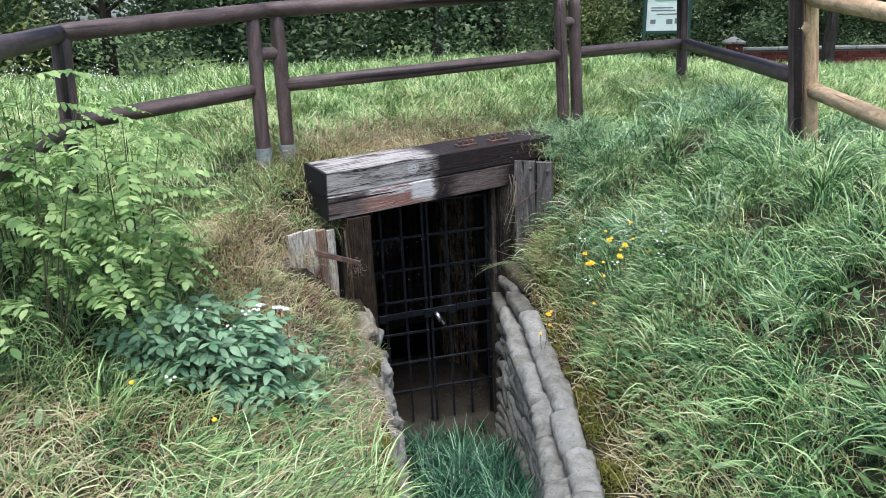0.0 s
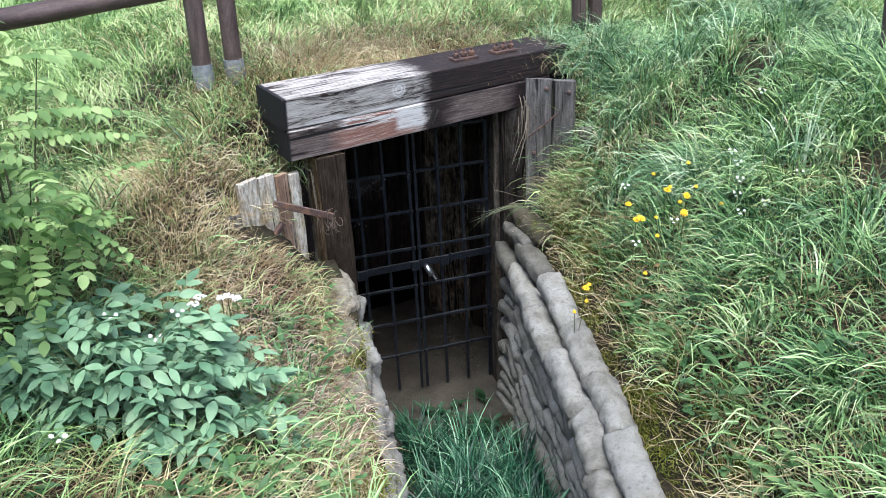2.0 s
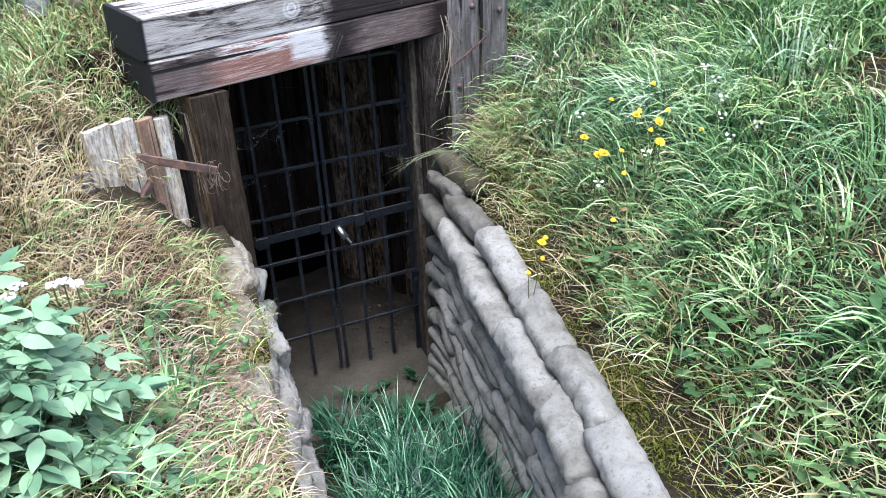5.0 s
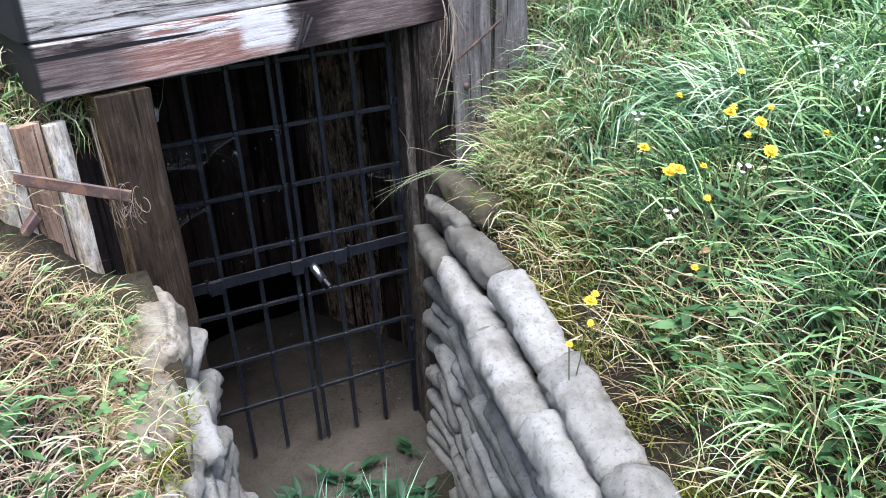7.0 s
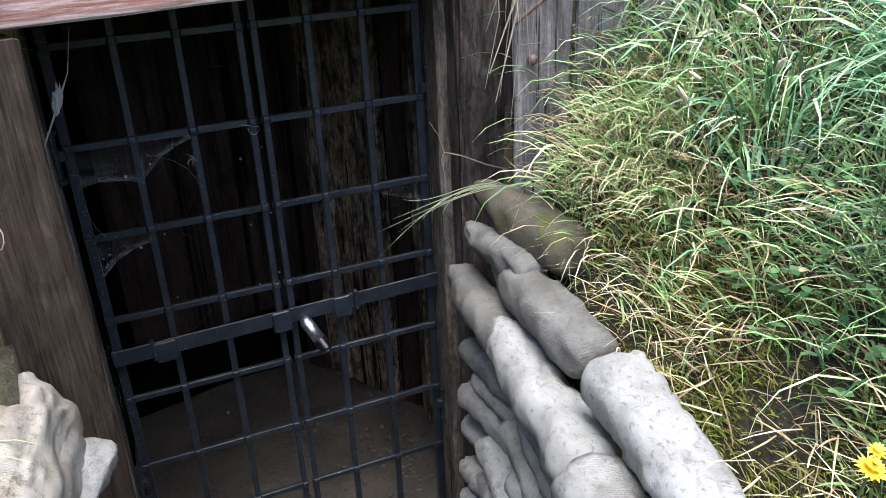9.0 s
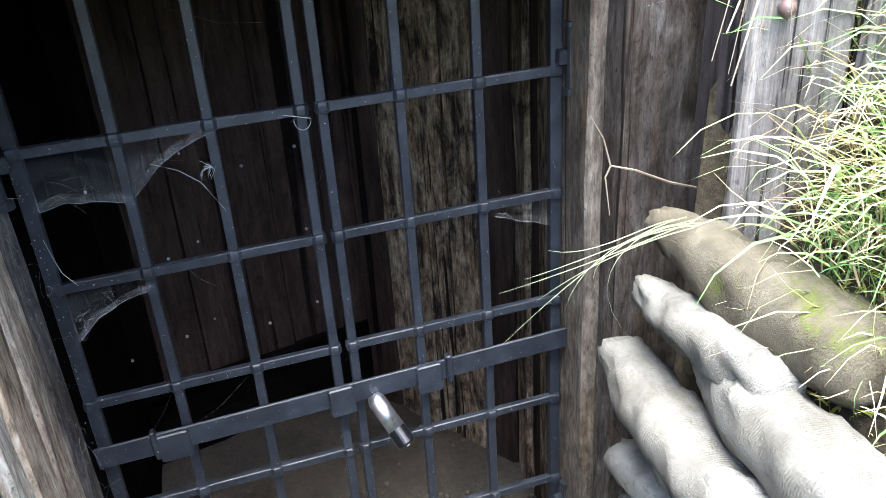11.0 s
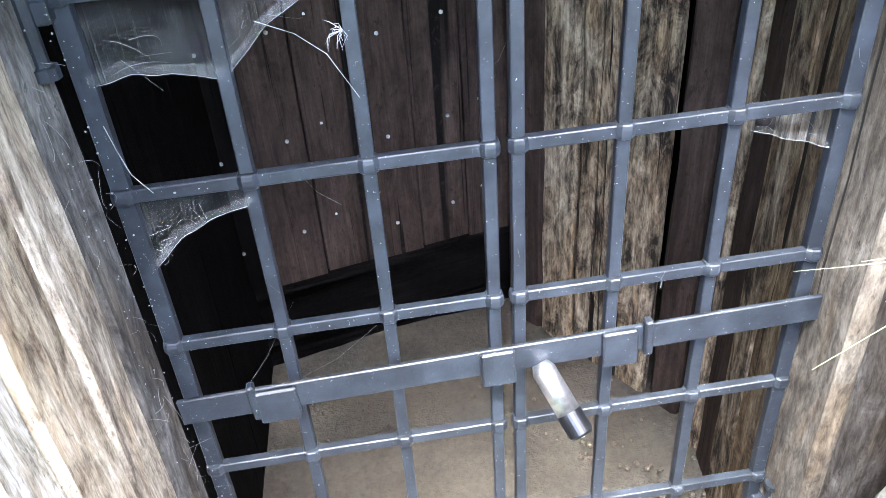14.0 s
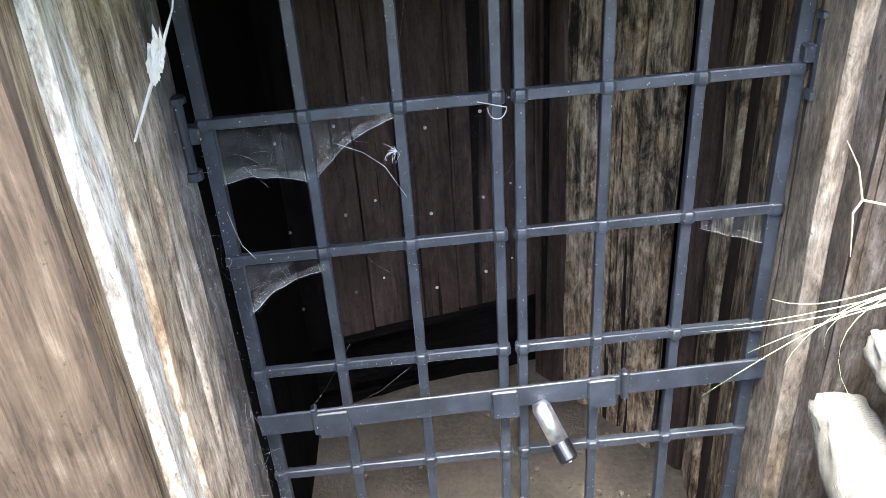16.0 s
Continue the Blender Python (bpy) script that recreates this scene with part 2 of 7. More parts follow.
def beam_wood():
    """Lintel timber: bleached on its weather side, dark stain elsewhere, a flaking white patch and bare red wood."""
    n = Nodes("lintel_wood", 0.75, 0, 0.35)
    long = n.coords((1, 1, 0.05))
    g = n.noise(long, 120, 7, 0.7, 0.8)
    blot = n.mix(0.45, n.noise(n.coords((1, 1, 0.4)), 9, 5, 0.65, 1.2), n.noise(n.coords((1, 1, 0.16)), 75, 5, 0.75, 0.6))
    pos = n.node("ShaderNodeSeparateXYZ")
    n.put(n.node("ShaderNodeTexCoord").outputs["Object"], pos.inputs[0])

    def near(socket, centre, half, soft, amount):
        """1 near the centre on one axis, with a ragged rim."""
        a = n.node("ShaderNodeMath")
        a.operation = "SUBTRACT"
        n.put(socket, a.inputs[0])
        a.inputs[1].default_value = centre
        b = n.node("ShaderNodeMath")
        b.operation = "ABSOLUTE"
        n.put(a.outputs[0], b.inputs[0])
        w = n.node("ShaderNodeMath")
        w.operation = "MULTIPLY_ADD"
        n.put(blot, w.inputs[0])
        w.inputs[1].default_value = amount
        n.put(b.outputs[0], w.inputs[2])
        r = n.node("ShaderNodeMapRange")
        n.put(w.outputs[0], r.inputs[0])
        r.inputs[1].default_value = half + soft + amount * 0.5
        r.inputs[2].default_value = half - soft + amount * 0.5
        return r.outputs[0]

    dark = n.ramp(g, [(0.32, (0.006, 0.005, 0.006)), (0.52, (0.022, 0.014, 0.013)), (0.72, (0.075, 0.046, 0.04))])
    grey = n.ramp(g, [(0.34, (0.045, 0.036, 0.033)), (0.44, (0.31, 0.278, 0.25)), (0.58, (0.48, 0.445, 0.41)), (0.75, (0.62, 0.59, 0.55))])
    brown = n.ramp(g, [(0.3, (0.045, 0.031, 0.027)), (0.5, (0.135, 0.10, 0.088)), (0.7, (0.29, 0.245, 0.225))])
    red = n.ramp(g, [(0.3, (0.10, 0.045, 0.035)), (0.5, (0.28, 0.14, 0.105)), (0.68, (0.50, 0.40, 0.35))])
    white = n.ramp(g, [(0.34, (0.24, 0.20, 0.19)), (0.43, (0.62, 0.59, 0.56)), (0.7, (0.82, 0.81, 0.79))])
    x, y, z = pos.outputs
    streaks = n.noise(n.coords((1, 1, 0.10)), 26, 5, 0.7, 1.0)
    # bleached half, then black stain
    weather = n.mix(n.grey(streaks, 0.40, 0.52), dark, grey)
    col = n.mix(near(z, 0.36, 0.50, 0.05, 0.28), dark, weather)
    # worn brown wood in the stained half of the lower timber
    lower = near(x, -0.25, 0.075, 0.015, 0.03)
    col = n.mix(n.mix(lower, (0, 0, 0), near(z, 1.25, 0.22, 0.06, 0.3)), col, brown)
    # lower timber: dark brown outer end, red bare wood, white flakes spreading towards the tear
    col = n.mix(n.mix(lower, (0, 0, 0), near(z, 0.12, 0.24, 0.06, 0.2)), col, n.mix(n.grey(streaks, 0.36, 0.5), dark, brown))
    col = n.mix(n.mix(near(x, -0.265, 0.055, 0.012, 0.05), (0, 0, 0), near(z, 0.55, 0.26, 0.06, 0.2)), col, red)
    flakes = n.mix(n.grey(n.noise(n.coords((1, 1, 0.07)), 90, 5, 0.75, 0.8), 0.44, 0.52), red, white)
    col = n.mix(n.mix(near(x, -0.195, 0.030, 0.008, 0.05), (0, 0, 0), near(z, 0.58, 0.26, 0.03, 0.26)), col, flakes)
    col = n.mix(n.mix(near(x, -0.215, 0.075, 0.012, 0.08), (0, 0, 0), near(z, 0.76, 0.09, 0.018, 0.16)), col, n.mix(0.75, flakes, white))
    # pale strip along the joint and the pale ring of a knot
    col = n.mix(n.mix(near(x, -0.150, 0.012, 0.004, 0.03), (0, 0, 0), near(z, 0.48, 0.36, 0.02, 0.2)), col, n.mix(0.6, white, grey))
    knot = n.node("ShaderNodeVectorMath")
    knot.operation = "DISTANCE"
    knot.inputs[1].default_value = (-0.062, 0.0, 0.685)
    n.put(n.node("ShaderNodeTexCoord").outputs["Object"], knot.inputs[0])
    ring = n.ramp(knot.outputs["Value"], [(0.012, (0.3, 0.3, 0.3)), (0.020, (1, 1, 1)), (0.030, (0, 0, 0)), (0.036, (0.7, 0.7, 0.7)), (0.05, (0, 0, 0))])
    col = n.mix(ring, col, white)
    ends = n.grey(z, 0.018, 0.028)
    col = n.mix(ends, (0.010, 0.009, 0.010), col)
    cracks = n.grey(n.noise(n.coords((1, 1, 0.02)), 38, 2, 0.4, 0.3), 0.31, 0.36)
    col = n.mix(cracks, (0.01, 0.008, 0.008), col)
    n.color(col)
    n.bump(n.mix(0.5, g, cracks), 0.6, 0.006)
    return n.mat


WOOD_LINTEL = beam_wood()


def iron(name, base, light, rust, amount):
    n = Nodes(name, 0.44, 0.0, 0.34)
    v = n.coords((1, 1, 1), 4.0)
    a = n.noise(v, 24, 4)
    col = n.mix(n.grey(a, 0.35, 0.75), base, light)
    col = n.mix(n.grey(n.noise(v, 22, 6, 0.7), 1 - amount, 1 - amount + 0.08), col, rust)
    dust = n.grey(n.noise(v, 240, 2), 0.715, 0.75)
    col = n.mix(dust, col, (0.34, 0.34, 0.34))
    n.color(col)
    n.bump(n.noise(v, 110, 5, 0.7), 0.35, 0.002)
    return n.mat


IRON = iron("painted_iron", (0.007, 0.0084, 0.0115), (0.019, 0.023, 0.030), (0.032, 0.031, 0.031), 0.32)
RUST = iron("rusty_iron", (0.06, 0.038, 0.034), (0.12, 0.08, 0.07), (0.16, 0.09, 0.06), 0.5)


def soil(name, dark, light, scale=6.0):
    n = Nodes(name, 0.95, 0, 0.2)
    v = n.coords()
    a = n.noise(v, scale, 8, 0.65)
    b = n.noise(v, scale * 12, 4, 0.7)
    n.color(n.mix(0.4, n.ramp(a, [(0.3, dark), (0.7, light)]), n.ramp(b, [(0.3, dark), (0.7, light)])))
    n.bump(n.mix(0.5, a, b), 0.7, 0.02)
    return n.mat


def turf_ground():
    """Bare soil near the trench, close-cropped turf farther out."""
    n = Nodes("turf_soil", 0.95, 0, 0.15)
    v = n.coords()
    a, b, c = n.noise(v, 5, 8, 0.65), n.noise(v, 55, 4, 0.7), n.noise(v, 0.35, 4, 0.6)
    earth = n.mix(n.grey(b, 0.3, 0.7), (0.016, 0.013, 0.008), (0.055, 0.045, 0.028))
    turf = n.mix(n.grey(a, 0.3, 0.7), (0.05, 0.085, 0.022), (0.13, 0.18, 0.055))
    turf = n.mix(n.grey(c, 0.45, 0.7), turf, n.mix(n.grey(b, 0.3, 0.7), (0.085, 0.11, 0.034), (0.17, 0.19, 0.075)))
    off = n.node("ShaderNodeVectorMath")
    off.operation = "DISTANCE"
    off.inputs[1].default_value = (1.3, 4.2, 1.4)
    n.put(n.node("ShaderNodeTexCoord").outputs["Object"], off.inputs[0])
    far = n.node("ShaderNodeMapRange")
    n.put(off.outputs["Value"], far.inputs[0])
    far.inputs[1].default_value, far.inputs[2].default_value = 2.2, 4.2
    n.color(n.mix(far.outputs[0], n.mix(n.grey(a, 0.6, 0.72), earth, (0.035, 0.05, 0.016)), turf))
    n.bump(n.mix(0.5, a, b), 0.7, 0.02)
    return n.mat


SOIL = turf_ground()
MUD = soil("dry_mud", (0.031, 0.027, 0.021), (0.105, 0.092, 0.072), 4.5)


def bag_cement(name, stops, moss_from, moss_colour):
    """Cement hardened in sacking: pale, pitted, stained, with the weave left in it."""
    n = Nodes(name, 0.95, 0, 0.12)
    v = n.coords((1, 1, 1), 9.0)
    a = n.noise(v, 9, 7, 0.65)
    b = n.noise(v, 70, 5, 0.7)
    c = n.noise(n.coords((1, 1, 1), 3.0), 260, 3, 0.7)
    tone = n.node("ShaderNodeObjectInfo").outputs["Random"]
    col = n.ramp(n.mix(0.16, a, tone), stops)
    streak = n.grey(n.noise(n.coords((0.7, 1, 1), 5.0), 22, 7, 0.72, 0.5), 0.54, 0.72)
    col = n.mix(streak, col, tuple(0.6 * q for q in stops[1][1]))
    col = n.mix(n.mix(0.55, (0, 0, 0), n.grey(b, 0.55, 0.66)), col, (0.085, 0.075, 0.06))
    col = n.mix(n.mix(0.7, (0, 0, 0), n.grey(c, 0.66, 0.74)), col, (0.05, 0.045, 0.035))
    moss = n.grey(n.mix(0.3, n.noise(v, 6, 6, 0.75), b), moss_from, moss_from + 0.08)
    col = n.mix(moss, col, moss_colour)
    n.color(col)
    weave = n.node("ShaderNodeTexWave", Scale=95.0, Distortion=2.5, Detail=2.0)
    n.put(v, weave.inputs["Vector"])
    n.bump(n.mix(0.05, n.mix(0.4, n.mix(0.4, b, a), c), weave.outputs["Fac"]), 0.95, 0.011)
    return n.mat


BAG = bag_cement("hardened_sandbag", [(0.3, (0.135, 0.126, 0.104)), (0.48, (0.25, 0.239, 0.208)), (0.7, (0.355, 0.344, 0.315))], 0.60, (0.15, 0.145, 0.088))
EARTHY_BAG = bag_cement("earthy_cement", [(0.3, (0.14, 0.118, 0.083)), (0.5, (0.235, 0.205, 0.155)), (0.7, (0.34, 0.31, 0.255))], 0.54, (0.13, 0.105, 0.065))
OLD_BAG = bag_cement("mossy_sandbag", [(0.3, (0.055, 0.046, 0.030)), (0.5, (0.115, 0.101, 0.072)), (0.72, (0.175, 0.160, 0.128))], 0.53, (0.075, 0.085, 0.022))

# bag cement dimmed in colour to take light off the bags by the gate
DIMMED_BAG = bag_cement("dimmed_cement", [(0.3, (0.064, 0.058, 0.046)), (0.48, (0.118, 0.111, 0.093)), (0.7, (0.180, 0.172, 0.152))], 0.60, (0.09, 0.083, 0.054))

NAIL = Nodes("galvanised_nail", 0.4, 0.6).color((0.55, 0.55, 0.55)).mat


# ---------------- small mesh tools ----------------
def link(name, bm, mat, parent=None, label="", smooth=False):
    me = bpy.data.meshes.new(name)
    bm.normal_update()
    bm.to_mesh(me)
    bm.free()
    if smooth:
        me.polygons.foreach_set("use_smooth", [True] * len(me.polygons))
    me.materials.append(mat)
    ob = new(name, me)
    if parent:
        ob.parent = parent
    if label:
        ob["label"] = label
    return ob


def part(name, bm, mat, parent, label="", smooth=False):
    return link(name, bm, mat, parent, label, smooth)


def placed(name, bm, mat, parent, label="", smooth=False):
    """A part whose mesh is given in the world's coordinates."""
    ob = link(name, bm, mat, parent, label, smooth)
    ob.matrix_world = Matrix()
    return ob


def base(name, m=None):
    ob = new(name)
    ob.empty_display_size = 0.1
    if m is not None:
        ob.matrix_world = m
    return ob


def sweep(bm, rings):
    """Skin a row of closed rings of points, with caps."""
    rows = [[bm.verts.new(p) for p in ring] for ring in rings]
    k = len(rows[0])
    for a, b in zip(rows, rows[1:]):
        for i in range(k):
            bm.faces.new((a[i], a[(i + 1) % k], b[(i + 1) % k], b[i]))
    bm.faces.new(rows[0][::-1])
    bm.faces.new(rows[-1])


def rect(w, h, ch):
    a, b = w / 2, h / 2
    return [(-a + ch, -b), (a - ch, -b), (a, -b + ch), (a, b - ch), (a - ch, b), (-a + ch, b), (-a, b - ch), (-a, -b + ch)]


def timber(length, w, h, ch=0.006, n=10, wob=0.004, seed=0, bm=None, m=None, taper=0.0):
    """A sawn timber along z from 0 to length, with worn, slightly wavy edges."""
    bm = bm or bmesh.new()
    m = m or Matrix()
    rings = []
    for i in range(n + 1):
        z = length * i / n
        ring = []
        for j, (x, y) in enumerate(rect(w, h, ch)):
            f = 1 - taper * i / n
            d = Vector((noise.noise((seed * 7.1 + j * 1.7, z * 5, 0.3)), noise.noise((seed * 3.3 + j * 1.7, z * 5, 9.1)), 0)) * wob
            e = noise.noise((seed + j * 2.3, 4.4, i)) * wob if i in (0, n) else 0
            ring.append(m @ Vector((x * f + d.x, y * f + d.y, z + e)))
        rings.append(ring)
    sweep(bm, rings)
    return bm


def pole(length, r, n=10, sides=14, wob=0.003, seed=0, bm=None, m=None):
    """A round pole along z."""
    bm = bm or bmesh.new()
    m = m or Matrix()
    rings = []
    for i in range(n + 1):
        z = length * i / n
        f = 0.93 if i in (0, n) else 1.0
        ring = []
        for j in range(sides):
            a = math.tau * j / sides
            q = r * f * (1 + noise.noise((math.cos(a) + seed * 3.1, math.sin(a), z * 2.5)) * wob / r)
            ring.append(m @ Vector((q * math.cos(a), q * math.sin(a), z)))
        rings.append(ring)
    sweep(bm, rings)
    return bm


def tube(points, r, sides=6, bm=None):
    """A thin rod or stem through points."""
    bm = bm or bmesh.new()
    pts = [Vector(p) for p in points]
    rings = []
    side = None
    for i, p in enumerate(pts):
        d = (pts[min(i + 1, len(pts) - 1)] - pts[max(i - 1, 0)]).normalized()
        if side is None:
            side = d.orthogonal().normalized()
        side = (side - d * side.dot(d)).normalized()
        up = d.cross(side)
        q = r[i] if isinstance(r, (list, tuple)) else r
        rings.append([p + (side * math.cos(math.tau * j / sides) + up * math.sin(math.tau * j / sides)) * q for j in range(sides)])
    sweep(bm, rings)
    return bm


def box(bm, c, s, ch=0.0, m=None):
    """A box with its centre and size, edges chamfered by ch."""
    m = m or Matrix()
    ch = ch or 0.0005
    x, y, z = c
    q = min(ch, s[2] / 3)
    rings = []
    for dz, f in ((-s[2] / 2, q), (-s[2] / 2 + q, 0), (s[2] / 2 - q, 0), (s[2] / 2, q)):
        rings.append([m @ Vector((x + a, y + b, z + dz)) for a, b in rect(s[0] - 2 * f, s[1] - 2 * f, min(ch, s[0] / 3, s[1] / 3))])
    sweep(bm, rings)
    return bm


def along(a, b, up=(0, 0, 1)):
    """A pose at a whose z axis runs to b, with its y axis as near as can be to up; and the length."""
    a, b = Vector(a), Vector(b)
    z = (b - a).normalized()
    y = Vector(up) - z * Vector(up).dot(z)
    y = y.normalized() if y.length > 1e-4 else z.orthogonal().normalized()
    x = y.cross(z)
    m = Matrix((x, y, z)).transposed().to_4x4()
    return Matrix.Translation(a) @ m, (b - a).length


# ---------------- the lie of the land ----------------
# the hill, its walls, fence and plants are laid out on axes of their own, askew to the gate
PIVOT = Vector((1.5, 5.3, 1.3))
HILL = Matrix.Translation(PIVOT + Vector((0.026, -0.05, -0.011))) @ pose(0, 0, 0, 2.15, 0.8, 6.4) @ Matrix.Scale(1.025, 4) @ Matrix.Translation(-PIVOT)
TO_HILL = HILL.inverted()
DOORWAY = {"floor", "ceiling", "wall_back", "wall_right", "wall_1", "wall_2", "wall_end", "lining_post", "gate_leaf", "hinge", "locking_bar", "barrel_lock", "cobweb", "silk_thread", "web_wisp", "web_tuft", "bar_dust", "bar_fibres", "string_loop", "dry_twig", "grass_tuft", "grit", "fence_section", "lintel", "iron_clamp", "door_post", "filler_board", "wing_board", "bolt_head", "tie_rod", "iron_strap", "iron_peg", "hanging_roots", "wire_tangle"}


def lerp_table(v, table):
    if v <= table[0][0]:
        return table[0][1]
    for (a, p), (b, q) in zip(table, table[1:]):
        if v <= b:
            f = (v - a) / (b - a)
            return p + (q - p) * f
    return table[-1][1]


def smooth(a, b, v):
    f = min(1, max(0, (v - a) / (b - a)))
    return f * f * (3 - 2 * f)


FLOOR_Z = [(-6, 1.62), (0, 1.53), (1, 1.36), (1.6, 1.12), (2.6, 0.72), (3.2, 0.5), (4.2, 0.15), (5, -0.08), (5.6, -0.2), (6, -0.22)]


def trench_floor(y):
    return lerp_table(y, FLOOR_Z)


def right_face(y):
    return 2.02 + 0.305 * (y - 5.4)


def left_face(y):
    return 0.98 + 0.19 * (y - 4.9)


def rim(y):
    """Height of the ground along the trench's edge."""
    return lerp_table(y, [(-6, 1.65), (0.3, 1.56), (1.5, 1.36), (2.6, 1.2), (4.5, 1.16), (5.2, 1.3)])


def land(x, y):
    """Ground height outside the trench."""
    plateau = 2.28 - 0.05 * smooth(9, 14, y) - 0.5 * smooth(9.5, 16, y) - 0.25 * smooth(0.5, -3, x) * smooth(9, 6, y)
    plateau -= 0.45 * smooth(3.2, -1.0, y) + 0.22 * smooth(0.2, -2.0, y)
    plateau -= 0.13 * smooth(2.9, 3.5, x) * smooth(5.4, 4.6, y)
    plateau -= 0.3 * smooth(3.5, 11, x) * smooth(6, 12, y) + 0.2 * smooth(4.5, 8.5, x) * smooth(5, 8, y)
    z = rim(y)
    gate_end = smooth(4.5, 4.8, y)
    dr = x - right_face(y) - 0.22 + 0.06 * gate_end
    dl = left_face(y) - 0.26 - x
    if x > right_face(y):
        # a shelf for the top course of bags
        z -= (0.10 + 0.06 * gate_end) * (1 - smooth(-0.02, 0.10, dr))
    if dr > 0:
        z += 0.72 * dr + 0.12 * smooth(0, 0.35, dr) + 0.10 * smooth(4.6, 5.1, y)
    elif dl > 0:
        z += 0.36 * dl + 0.08 * smooth(0, 0.3, dl) + 0.16 * smooth(3.6, 4.6, y) * smooth(0, 0.28, dl)
    # the mound over the dugout
    back = smooth(4.80, 5.30, y - 0.19 * (x - 0.65) + 0.42 * smooth(2.3, 2.75, x) + 0.22 * smooth(0.36, 0.05, x) - 0.26 * smooth(0.26, 0.42, x) * smooth(0.95, 0.8, x))
    over = 1.98 + 0.20 * smooth(5.2, 6.4, y) + 0.10 * smooth(6.2, 8, y)
    over -= 0.22 * smooth(0.55, -0.4, x)
    over += 0.5 * smooth(1.9, 3.6, abs(x - 1.2))
    z = z + (over - z) * back
    k = 0.18
    h = min(1, max(0, 0.5 + 0.5 * (plateau - z) / k))
    z = plateau * (1 - h) + z * h - k * h * (1 - h)
    z += 0.05 * noise.noise((x * 0.9, y * 0.9, 3.1)) + 0.025 * noise.noise((x * 2.7, y * 2.7, 1.1))
    far = max(abs(x - 1), abs(y - 4))
    return z - 0.02 * max(0, far - 14)


def in_trench(x, y):
    if y < 0.4 or y > 5.72:
        return False
    if y > 4.98 + 0.19 * (x - 0.65):
        return 0.66 < x < 2.3
    return left_face(y) - 0.12 < x < right_face(y) + 0.14


def axis(lo, hi, c, fine, n):
    """Grid lines: fine spacing round c, growing outwards."""
    out, v, s = [c], c, fine
    while v < hi:
        s = fine if v < n[1] else s * 1.22
        v += s
        out.append(v)
    v, s = c, fine
    while v > lo:
        s = fine if v > n[0] else s * 1.22
        v -= s
        out.insert(0, v)
    return out


def build_ground():
    xs = axis(-400, 400, 1.4, 0.07, (-1.6, 4.4))
    ys = axis(-300, 600, 3.4, 0.07, (0.2, 6.4))
    bm = bmesh.new()
    top, low = {}, {}

    def vt(i, j):
        if (i, j) not in top:
            top[i, j] = bm.verts.new((xs[i], ys[j], land(xs[i], ys[j])))
        return top[i, j]

    def vl(i, j):
        if (i, j) not in low:
            z = trench_floor(ys[j]) + 0.03 * noise.noise((xs[i] * 3, ys[j] * 3, 0))
            low[i, j] = bm.verts.new((xs[i], ys[j], min(z, land(xs[i], ys[j]) - 0.01)))
        return low[i, j]

    inside = {}
    for i in range(len(xs) - 1):
        for j in range(len(ys) - 1):
            inside[i, j] = in_trench((xs[i] + xs[i + 1]) / 2, (ys[j] + ys[j + 1]) / 2)
            f = vl if inside[i, j] else vt
            bm.faces.new((f(i, j), f(i + 1, j), f(i + 1, j + 1), f(i, j + 1)))
    for (i, j), hole in inside.items():
        if not hole:
            continue
        for di, dj, a, b in ((-1, 0, (0, 1), (0, 0)), (1, 0, (1, 0), (1, 1)), (0, -1, (0, 0), (1, 0)), (0, 1, (1, 1), (0, 1))):
            if inside.get((i + di, j + dj)):
                continue
            # the dugout's far end stays open below the mound
            if dj == 1 and ys[j] > 5.5:
                continue
            p, q = (i + a[0], j + a[1]), (i + b[0], j + b[1])
            bm.faces.new((vl(*p), vl(*q), vt(*q), vt(*p)))
    bmesh.ops.recalc_face_normals(bm, faces=bm.faces[:])
    ob = link("ground", bm, SOIL, smooth=True)
    return tagged(ob, "grass-grown earth mound with a trench cut into it", "ground", kind="structure")


ground = build_ground()


